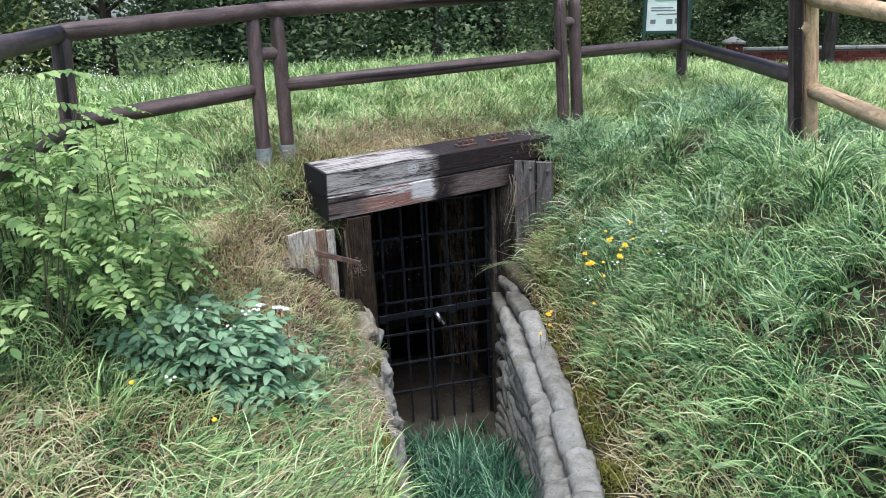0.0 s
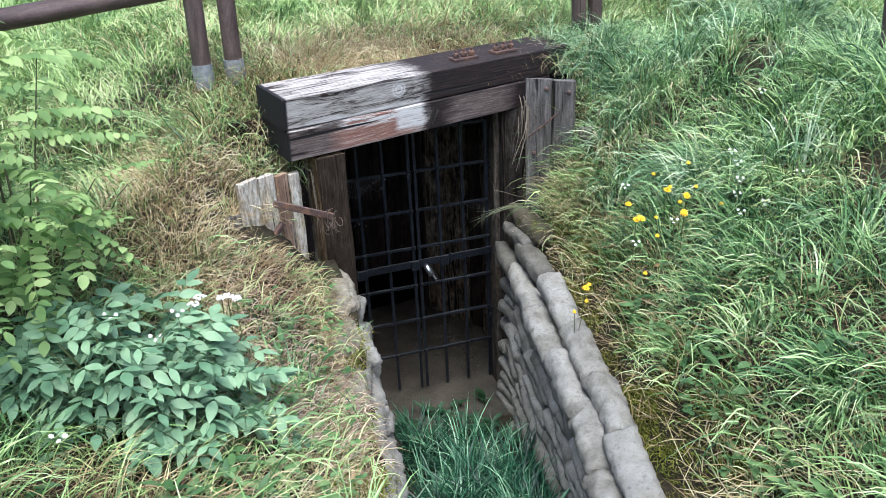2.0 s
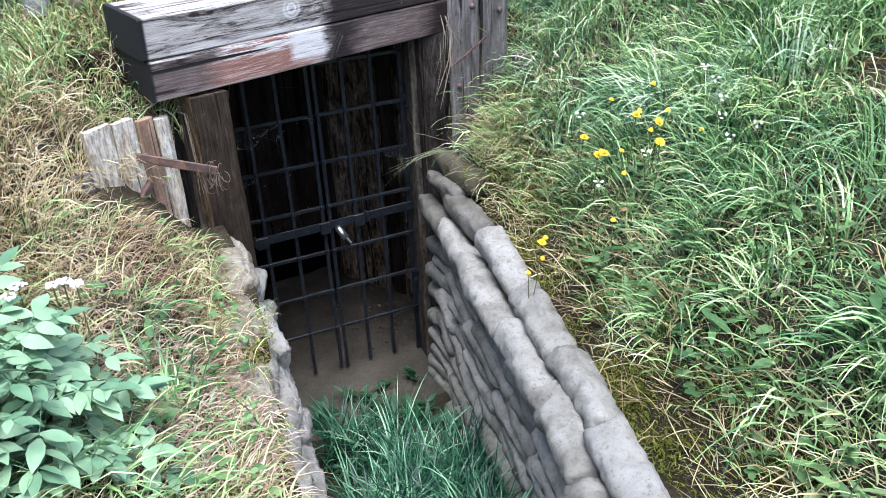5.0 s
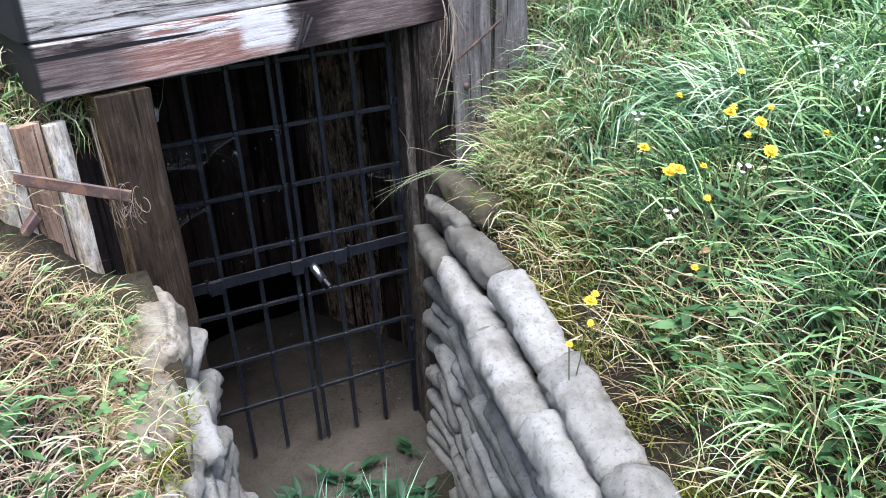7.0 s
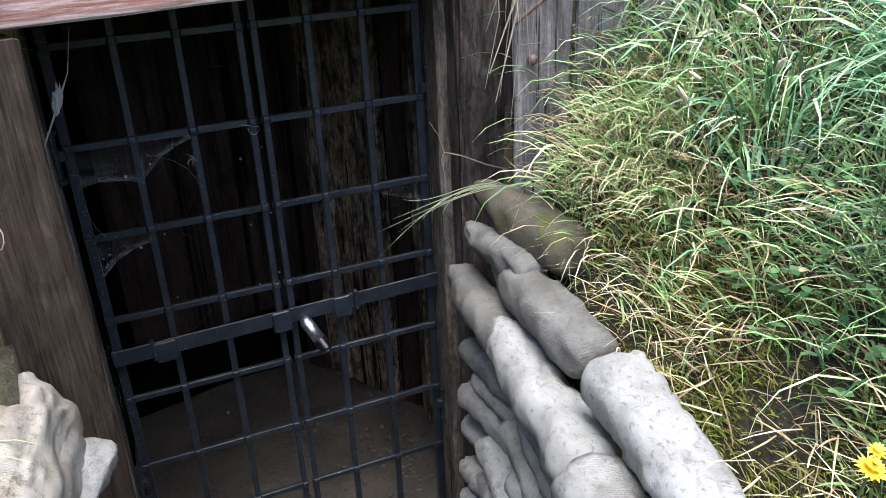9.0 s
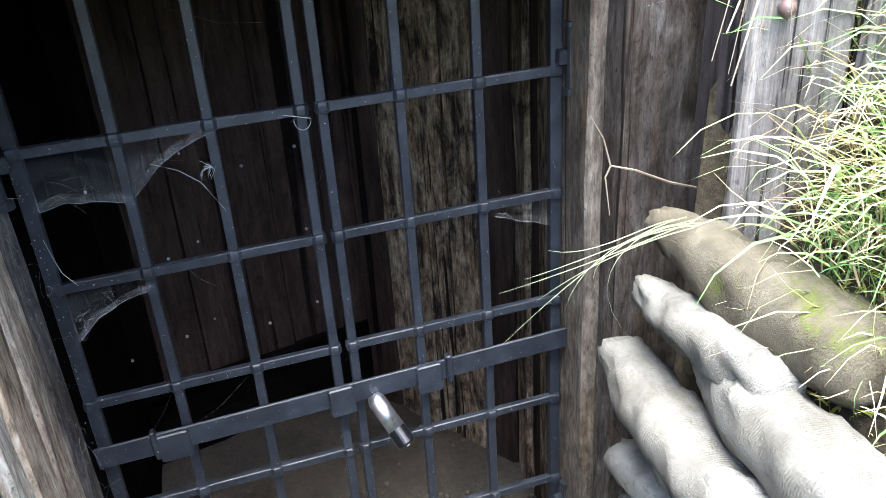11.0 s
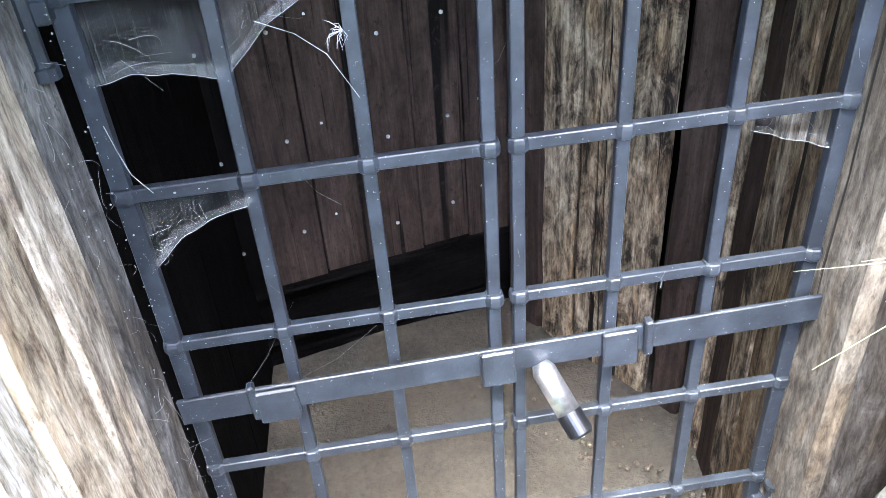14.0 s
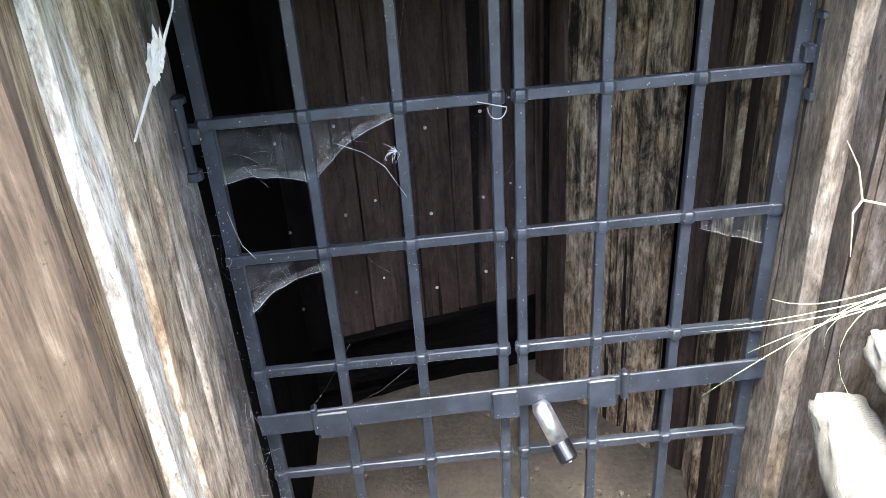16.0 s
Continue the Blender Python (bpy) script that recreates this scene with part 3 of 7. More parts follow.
# ---------------- the dugout behind the gate ----------------
def build_interior():
    bm = bmesh.new()
    n = 24
    rows = []
    for j in range(n + 1):
        row = []
        for i in range(n + 1):
            x, y = 0.5 + 2.1 * i / n, 4.95 + 2.5 * j / n
            row.append(bm.verts.new((x, y, -0.185 + 0.08 * smooth(5.5, 4.95, y) - 0.06 * smooth(5.15, 4.95, y) + 0.03 * noise.noise((x * 2.5, y * 2.5, 8)) + 0.01 * noise.noise((x * 9, y * 9, 2)))))
        rows.append(row)
    for j in range(n):
        for i in range(n):
            bm.faces.new((rows[j][i], rows[j][i + 1], rows[j + 1][i + 1], rows[j + 1][i]))
    tagged(link("floor", bm, MUD, smooth=True), "dry brown mud floor inside the dugout", "floor", kind="structure")
    bm = bmesh.new()
    run, into = Vector((math.cos(radians(20.5)), math.sin(radians(20.5)), 0)), Vector((-math.sin(radians(20.5)), math.cos(radians(20.5)), 0))
    for i in range(11):
        p = Vector((0.715, 4.874, 1.93 + 0.006 * i)) - run * 0.15 + into * (0.43 + 0.21 * i)
        timber(2.45, 0.21, 0.12, 0.012, 6, 0.006, i, bm, along(p, p + run)[0])
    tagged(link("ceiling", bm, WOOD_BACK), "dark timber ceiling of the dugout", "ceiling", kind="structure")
    # back wall, skewed to the gate
    wall = tagged(base("wall_back"), "dark brown plank wall with nail heads", "wall", kind="structure")
    a, b = Vector((0.62, 6.72, 0)), Vector((1.95, 7.05, 0))
    count = 8
    for i in range(count):
        p = a.lerp(b, (i + 0.5) / count)
        m = along((p.x, p.y, 0.17 + 0.01 * (i % 2)), (p.x, p.y, 2.0), (b - a).cross(Vector((0, 0, 1))))[0]
        # the first two planks have the shade painted in
        ob = part("plank", timber(1.8, 1.37 / count - 0.004, 0.03, 0.003, 6, 0.002, i), WOOD_SHADED if i < 2 else WOOD_BACK, wall)
        ob.matrix_world = m
        for z in (0.3, 0.62, 0.95):
            bm = bmesh.new()
            bmesh.ops.create_icosphere(bm, subdivisions=1, radius=0.007)
            nail = part("nail", bm, NAIL, wall)
            nail.location = (p.x + 0.03 * ((i * 7) % 3 - 1) + 0.004, p.y - 0.018, z + 0.03 * ((i * 5) % 4))
    m, length = along((a.x, a.y + 0.03, 0.0), (b.x, b.y + 0.03, 0.0))
    # the dark recess below the planks, painted as a nearly black board
    ob = part("plank", timber(length, 0.02, 0.46, 0.003, 8, 0.004, 77), WOOD_SHADED, wall, "bottom board, recess shade painted nearly black")
    ob.matrix_world = m
    # right wall: upright slabs
    wall = tagged(base("wall_right"), "rough upright slabs lining the passage", "wall", kind="structure")
    line = [(1.77, 6.98), (2.0, 6.62), (2.2, 6.3), (2.16, 6.0), (2.1, 5.68)]
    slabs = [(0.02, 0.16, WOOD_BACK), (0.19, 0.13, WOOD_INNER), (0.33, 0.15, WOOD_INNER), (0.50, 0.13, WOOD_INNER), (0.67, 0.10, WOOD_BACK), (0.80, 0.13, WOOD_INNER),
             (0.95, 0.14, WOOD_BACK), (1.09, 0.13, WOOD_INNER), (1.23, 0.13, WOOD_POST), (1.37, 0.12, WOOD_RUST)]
    seg = [(Vector(p), Vector(q)) for p, q in zip(line, line[1:])]

    def at(s):
        for p, q in seg:
            d = (q - p).length
            if s <= d:
                return p + (q - p) * (s / d), (q - p).normalized()
            s -= d
        return seg[-1][1], (seg[-1][1] - seg[-1][0]).normalized()

    for i, (s, w, mat) in enumerate(slabs):
        p, d = at(s + w / 2)
        off = 0.03 * noise.noise((i * 1.9, 0, 0))
        m = along((p.x + off, p.y, -0.25), (p.x + off + 0.02 * noise.noise((i, 5, 0)), p.y, 1.95), (-d.y, d.x, 0))[0]
        ob = part("slab", timber(2.15, w * 1.04, 0.05, 0.012, 14, 0.008, i + 30), mat, wall)
        ob.matrix_world = m
    # side walls with shade put into their colour
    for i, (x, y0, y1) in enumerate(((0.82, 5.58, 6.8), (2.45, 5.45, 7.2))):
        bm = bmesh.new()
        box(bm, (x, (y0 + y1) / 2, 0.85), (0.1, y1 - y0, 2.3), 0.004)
        tagged(link(f"wall_{i + 1}", bm, WOOD_SHADED), "dark lining wall of the dugout passage", "wall", kind="structure")
    bm = bmesh.new()
    box(bm, (1.5, 7.35, 0.9), (2.2, 0.1, 2.4), 0.004)
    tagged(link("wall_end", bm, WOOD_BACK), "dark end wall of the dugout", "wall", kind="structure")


build_interior()


# ---------------- the timber entrance ----------------


def build_entrance():
    lintel = tagged(base("lintel"), "massive two-timber lintel, bleached at one end and dark-stained at the other", "beam")
    # the grain axis z runs along the beam; x points up, y into the hill
    frame_m = pose(0.715, 4.874, 2.142, 6.5, -0.4, 20.5) @ Matrix(((0, 0, 1, 0), (0, 1, 0, 0), (1, 0, 0, 0), (0, 0, 0, 1)))
    for seed, up, depth, fwd, start, length in ((1, -0.080, 0.30, 0.0, 0.0, 1.96), (2, -0.247, 0.30, -0.008, 0.012, 1.94)):
        bm = timber(length, 0.163, depth, 0.006, 40, 0.0022, seed)
        bmesh.ops.translate(bm, verts=bm.verts[:], vec=(up, depth / 2 + fwd, start))
        ob = part("timber", bm, WOOD_LINTEL, lintel)
        ob.matrix_world = frame_m
    # torn notch in the lower edge
    for i in range(3):
        m, length = along((-0.20 - 0.012 * i, -0.0065, 0.915 + 0.016 * i), (-0.325 + 0.012 * i, -0.0075, 0.87 + 0.014 * i))
        ob = part("splinter", timber(length, 0.016, 0.012, 0.003, 4, 0.004, i), WOOD_DARK, lintel, "torn dark splinter")
        ob.matrix_world = frame_m @ m
    for z in (1.20, 1.50):
        plate = tagged(base("iron_clamp", frame_m @ pose(0.002, 0.10, z)), "rusty iron clamp plate bolted on top of the lintel", "bracket", "clamps on the lintel")
        bm = bmesh.new()
        box(bm, (0.008, 0, 0), (0.016, 0.07, 0.17), 0.002)
        part("plate", bm, RUST, plate)
        for dz in (-0.055, 0.0, 0.055):
            bm = bmesh.new()
            box(bm, (0.03, 0.0, dz), (0.03, 0.034, 0.034), 0.006)
            tube([(0.03, 0, dz), (0.06, 0, dz)], 0.009, 8, bm)
            part("bolt", bm, RUST, plate)

    def upright(name, label, x, y, z0, z1, w, d, mat, yaw=0.0, lean=0.0, seed=0, cat="post"):
        ob = link(name, timber(z1 - z0, w, d, 0.008, 24, 0.006, seed), mat)
        ob.matrix_world = pose(x, y, z0, 0, lean, yaw)
        return tagged(ob, label, cat)

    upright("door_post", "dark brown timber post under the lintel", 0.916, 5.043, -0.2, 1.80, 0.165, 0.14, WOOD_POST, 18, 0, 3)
    upright("lining_post", "bleached white weathered edge post in the doorway", 0.897, 5.18, -0.2, 1.9, 0.165, 0.115, WOOD_BLEACHED, 10, 0, 4)
    upright("lining_post", "brown weathered lining post in the doorway", 0.884, 5.315, -0.2, 1.9, 0.165, 0.14, WOOD_TAN, 6, 0, 14)
    upright("lining_post", "grey-brown weathered lining post in the doorway", 0.877, 5.45, -0.2, 1.9, 0.165, 0.115, WOOD_WEATHER, 3, 0, 16)
    upright("lining_post", "dark grey lining post beside the gate hinges", 0.872, 5.575, -0.2, 1.9, 0.165, 0.11, WOOD_HINGE, 0, 0, 15)
    upright("door_post", "dark grey timber post beside the gate", 2.15, 5.53, -0.2, 1.83, 0.2, 0.17, WOOD_PLUM, 4, 0, 5)
    upright("lining_post", "narrow pale weathered board lining the gate opening", 2.037, 5.565, -0.2, 1.85, 0.04, 0.13, WOOD_LINING, 0, 0, 6, "board")
    # boards added to close gaps; the left pair stands in for a shaded gap
    upright("filler_board", "dark board added for the shaded gap beside the post", 0.77, 5.2, 0.7, 1.82, 0.1, 0.03, WOOD_DARK, 10, 0, 7, "board")
    upright("filler_board", "dark weathered board added in the gap between post and wing boards", 0.67, 5.16, 0.7, 1.8, 0.1, 0.03, WOOD_WEATHER, 14, 0, 17, "board")
    upright("filler_board", "dark narrow board added behind the grey planks", 2.205, 5.30, 0.95, 1.9, 0.12, 0.03, WOOD_DARK, 20, 0, 18, "board")
    upright("filler_board", "dark grey board beside the post", 2.29, 5.42, 0.9, 1.9, 0.16, 0.04, WOOD_DARK, 0, 0, 8, "board")
    # wing boards left of the opening
    a, b = Vector((0.455, 4.68)), Vector((0.765, 4.97))
    for i, (f0, f1, top, mat, lab) in enumerate(((-0.36, -0.02, 1.66, WOOD_GREY, "grey half-buried board in the wing wall"), (0.0, 0.30, 1.80, WOOD_WING, "bleached upright board in the wing wall"), (0.31, 0.57, 1.79, WOOD_WING, "bleached upright board in the wing wall"), (0.58, 0.80, 1.765, WOOD_RUST, "rust-stained upright board in the wing wall"), (0.81, 1.0, 1.745, WOOD_WING, "pale tan upright board in the wing wall"))):
        p = a.lerp(b, (f0 + f1) / 2)
        w = (b - a).length * (f1 - f0) - 0.004
        upright("wing_board", lab, p.x - 0.012, p.y + 0.012, 1.05, top, w, 0.035, mat, math.degrees(math.atan2(b.y - a.y, b.x - a.x)), 0, 20 + i, "board")
    # wing boards right of the opening
    for i, (x, y, top, w, mat, lab) in enumerate(((2.18, 5.135, 2.055, 0.15, WOOD_GREY, "grey weathered upright plank with rusty bolts"), (2.30, 5.05, 2.05, 0.125, WOOD_GREY, "dark grey weathered upright plank"), (2.41, 4.975, 1.78, 0.085, WOOD_GREY, "short grey plank half buried in grass"))):
        upright("wing_board", lab, x, y + 0.024, 0.95, top, w, 0.04, mat, -35, 0, 40 + i, "board")
    for x, y, z in ((2.205, 5.105, 2.005), (2.145, 5.145, 1.625), (2.31, 5.03, 1.99)):
        bm = bmesh.new()
        bmesh.ops.create_uvsphere(bm, u_segments=10, v_segments=6, radius=0.014)
        ob = tagged(link("bolt_head", bm, RUST, smooth=True), "rusty bolt head in the grey plank", "bolt")
        ob.location = (x, y, z)
    rod = link("tie_rod", tube([(2.10, 5.155, 1.715), (2.16, 5.12, 1.77), (2.255, 5.055, 1.87)], 0.006), RUST)
    tagged(rod, "thin rusty rod across the planks", "rod")
    # iron strap out of the wing boards
    m, length = along((0.605, 4.815, 1.64), (0.893, 4.80, 1.535))
    strap = link("iron_strap", timber(length, 0.012, 0.036, 0.003, 6, 0.001, 2), RUST)
    strap.matrix_world = m
    tagged(strap, "flat rusty iron strap sticking out of the boards", "strap")
    m, length = along((0.635, 4.835, 1.52), (0.545, 4.755, 1.44))
    peg = link("iron_peg", timber(length, 0.03, 0.03, 0.004, 4, 0.002, 5), RUST)
    peg.matrix_world = m
    tagged(peg, "short rusty iron peg with a bare metal end", "peg")


build_entrance()


# ---------------- the iron gate ----------------
GATE_Y = 5.62
ROWS_Z = [0.135, 0.392, 0.648, 0.926, 1.188, 1.452, 1.72]


def tilt(x):
    return 0.020 * (x - 1.5)


def build_gate():
    for name, cols, label in (("gate_leaf", (0.99, 1.156, 1.318, 1.484), "black iron lattice gate leaf with dusty forged bars"), ("gate_leaf", (1.524, 1.674, 1.834, 2.0), "black iron lattice gate leaf with dusty forged bars")):
        leaf = tagged(base(name, pose(cols[0], GATE_Y, -0.16)), label, "gate", "gate leaves")
        outer = 0 if cols[0] < 1 else 3
        for k, x in enumerate(cols):
            w = 0.026 if k == outer else 0.0195
            bm = timber(2.0, w, 0.018, 0.0016, 30, 0.0008, 60 + k)
            ob = part("upright_bar", bm, IRON, leaf)
            ob.matrix_world = pose(x, GATE_Y, -0.155 if k not in (0, 3) else -0.165)
        for r, z in enumerate(ROWS_Z):
            m, length = along((cols[0], GATE_Y - 0.004, z + tilt(cols[0])), (cols[-1], GATE_Y - 0.004, z + tilt(cols[-1])))
            ob = part("cross_bar", timber(length, 0.016, 0.0195, 0.0016, 12, 0.0008, 80 + r), IRON, leaf)
            ob.matrix_world = m
            for x in cols:
                # forged eye: a swollen band round the upright
                bm = bmesh.new()
                sweep(bm, [[(a * f, b * f, q) for a, b in rect(0.030, 0.030, 0.0075)] for q, f in ((-0.0115, 0.80), (-0.0095, 0.93), (-0.004, 1.0), (0.004, 1.0), (0.0095, 0.93), (0.0115, 0.80))])
                ob = part("eye", bm, IRON, leaf)
                ob.matrix_world = pose(x, GATE_Y - 0.004, z + tilt(x))
    for x, z in ((0.960, 1.40), (2.022, 1.46), (0.962, 0.3), (2.022, 0.3)):
        hinge = tagged(base("hinge", pose(x, GATE_Y - 0.03, z)), "greasy black iron pin hinge of the gate", "hinge", "gate hinges")
        part("barrel", tube([(0, 0, -0.03), (0, 0, 0.09)], 0.009, 10), IRON, hinge)
        part("knuckle", tube([(0, 0, -0.045), (0, 0, -0.03)], 0.017, 10), IRON, hinge)
        part("knuckle", tube([(0, 0, 0.09), (0, 0, 0.10)], 0.016, 10), IRON, hinge)
        bm = bmesh.new()
        box(bm, (0.01 if x < 1 else -0.01, 0.015, 0.03), (0.03, 0.03, 0.03), 0.003)
        part("bracket", bm, IRON, hinge)
    # flat locking bar through its keepers
    bar = tagged(base("locking_bar", pose(1.5, GATE_Y - 0.03, 0.80)), "flat black iron locking bar across both gate leaves", "bar")
    m, length = along((0.975, GATE_Y - 0.03, 0.800), (2.02, GATE_Y - 0.03, 0.842))
    ob = part("flat", timber(length, 0.008, 0.05, 0.0015, 20, 0.0008, 99), IRON, bar)
    ob.matrix_world = m
    for x, w, h in ((1.128, 0.066, 0.066), (1.482, 0.056, 0.07), (1.682, 0.058, 0.072)):
        bm = bmesh.new()
        box(bm, (0, -0.008, 0), (w, 0.012, h), 0.003)
        box(bm, (0, -0.002, 0), (w, 0.020, h * 0.92), 0.003)
        ob = part("keeper", bm, IRON, bar)
        ob.matrix_world = pose(x, GATE_Y - 0.03, 0.790 + 0.04 * (x - 0.975), 0, -2.2, 0)
    for x, w in ((1.092, 0.012), (1.728, 0.014)):
        bm = bmesh.new()
        box(bm, (0, -0.006, 0.004), (w, 0.02, 0.07), 0.003)
        ob = part("stop_lug", bm, IRON, bar)
        ob.matrix_world = pose(x, GATE_Y - 0.03, 0.800 + 0.04 * (x - 0.975), 0, -2.2, 0)
    lock = tagged(base("barrel_lock", along((1.554, GATE_Y - 0.04, 0.798), (1.602, GATE_Y - 0.12, 0.715))[0]), "chrome barrel padlock with black end cap on the locking bar", "padlock")
    n = Nodes("worn_chrome", 0.36, 1.0)
    n.color(n.mix(n.grey(n.noise(n.coords(), 60, 4), 0.48, 0.66), (0.66, 0.67, 0.69), (0.42, 0.42, 0.44)))
    n.bump(n.noise(n.coords(), 120, 3), 0.05, 0.001)
    black = Nodes("black_plastic", 0.3, 0, 0.3).color((0.003, 0.0033, 0.004)).mat
    part("body", tube([(0, 0, -0.01), (0, 0, 0), (0, 0, 0.004), (0, 0, 0.080)], [0.011, 0.015, 0.0165, 0.0165], 32), n.mat, lock, smooth=True)
    cap = part("cap", tube([(0, 0, 0.080), (0, 0, 0.118), (0, 0, 0.122)], [0.0175, 0.0175, 0.015], 28), black, lock, "black end cap")
    part("keyhole", tube([(0, 0, 0.122), (0, 0, 0.125)], 0.003, 10), n.mat, cap)
    lock.scale = (1.22, 1.22, 1.0)
    pale = Nodes("white_print", 0.5).color((0.75, 0.75, 0.75)).mat
    bm = bmesh.new()
    for i in range(3):
        box(bm, (-0.004 + 0.004 * i, -0.0177, 0.092 + 0.003 * i), (0.0022, 0.001, 0.008), 0.0003)
    part("marking", bm, pale, cap, "white mark")


build_gate()


# ---------------- sandbag walls ----------------
def bag_mesh(name, seed, length, w, h, point=0.0, full=0.0):
    """A hardened, sagging sandbag lying along x."""
    bm = bmesh.new()
    rings, n, k = [], 30, 20
    ends = [-1.0, -0.985, -0.955, -0.91, -0.85]
    where = ends + [-0.85 + 1.7 * q / (n - 9) for q in range(1, n - 9)] + [-v for v in reversed(ends)]
    for s in where:
        e = max(0.0, (abs(s) - 0.80 - 0.05 * full) / (0.20 - 0.05 * full))
        f = (1 - e ** 2.6) ** 0.5 if e < 1 else 0.0
        wide = (0.50 + 0.50 * f) * (0.94 + 0.08 * s)
        high = (0.30 + 0.70 * f) * (0.94 + 0.08 * s)
        tip = 1 - point * smooth(-0.1, 1.0, s)
        # waists where the sack has slumped
        tip *= 1 + full * (0.07 * noise.noise((s * 2.3 + seed, 1.1, 0)) + 0.05 * noise.noise((s * 5.5 + seed, 7.1, 0)))
        wide, high = wide * tip, high * tip
        sag = -0.006 * math.cos(s * 2.2 + seed)
        ring = []
        for j in range(k):
            a = math.tau * j / k
            c, d = math.cos(a), math.sin(a)
            y = math.copysign(abs(c) ** 0.72, c) * w / 2 * wide
            z = math.copysign(abs(d) ** 0.80, d) * h / 2 * high
            q = noise.noise((s * 1.5 + seed * 5, c * 0.8, d * 0.8)) * 0.009 + noise.noise((s * 5 + seed, c * 1.8, d * 1.8)) * 0.008
            q += noise.noise((s * 19 + seed, c * 1.5, d * 1.5)) * 0.005
            q -= full * 0.010 * max(0.0, 1 - abs(noise.noise((s * 6.0 + seed * 3, c * 0.7 + 9, d * 0.7))) * 7)
            # folds of the sacking
            q -= 0.007 * max(0.0, 1 - abs(noise.noise((s * 3.1 + seed * 2, c * 1.6 + 4, d * 1.6))) * 9)
            ring.append(Vector((s * length / 2 + q * 0.8, y + q * c, z + q * d + sag)))
        rings.append(ring)
    sweep(bm, rings)
    me = bpy.data.meshes.new(name)
    bm.normal_update()
    bm.to_mesh(me)
    bm.free()
    me.polygons.foreach_set("use_smooth", [True] * len(me.polygons))
    me.materials.append(BAG)
    return me


THICK = [bag_mesh("sandbag", s, 0.5, w, h, 0.0, 1.0) for s, w, h in ((31, 0.162, 0.130), (32, 0.152, 0.124), (33, 0.166, 0.134), (34, 0.154, 0.126), (35, 0.160, 0.120))]
BAGS = [bag_mesh("sandbag", s, l, w, h) for s, l, w, h in ((1, 0.42, 0.125, 0.088), (2, 0.47, 0.13, 0.090), (3, 0.36, 0.12, 0.086), (4, 0.45, 0.128, 0.090), (5, 0.33, 0.12, 0.086), (6, 0.51, 0.126, 0.088))]


def lay(wall, p, yaw, pitch=0, roll=0, kind=None, rnd=random, f=1.0):
    me = BAGS[rnd.randrange(len(BAGS)) if kind is None else kind]
    ob = new("sandbag", me)
    ob.parent = wall
    ob.matrix_world = pose(*p, roll, pitch, yaw) @ Matrix.Scale(f, 4)
    return ob


def lay_between(wall, a, b, me, roll=0.0, slim=1.0):
    """A bag stretched from a to b, given in the gate's axes."""
    a, b = Vector(a), Vector(b)
    d = b - a
    ob = new("sandbag", me)
    ob.parent = wall
    turn = pose(0, 0, 0, 0, -math.degrees(math.atan2(d.z, math.hypot(d.x, d.y))), math.degrees(math.atan2(d.y, d.x)))
    ob.matrix_world = TO_HILL @ Matrix.Translation((a + b) / 2) @ turn @ pose(0, 0, 0, roll, 0, 0) @ Matrix.Diagonal((d.length / 0.5 * 0.985, slim, slim, 1))
    return ob


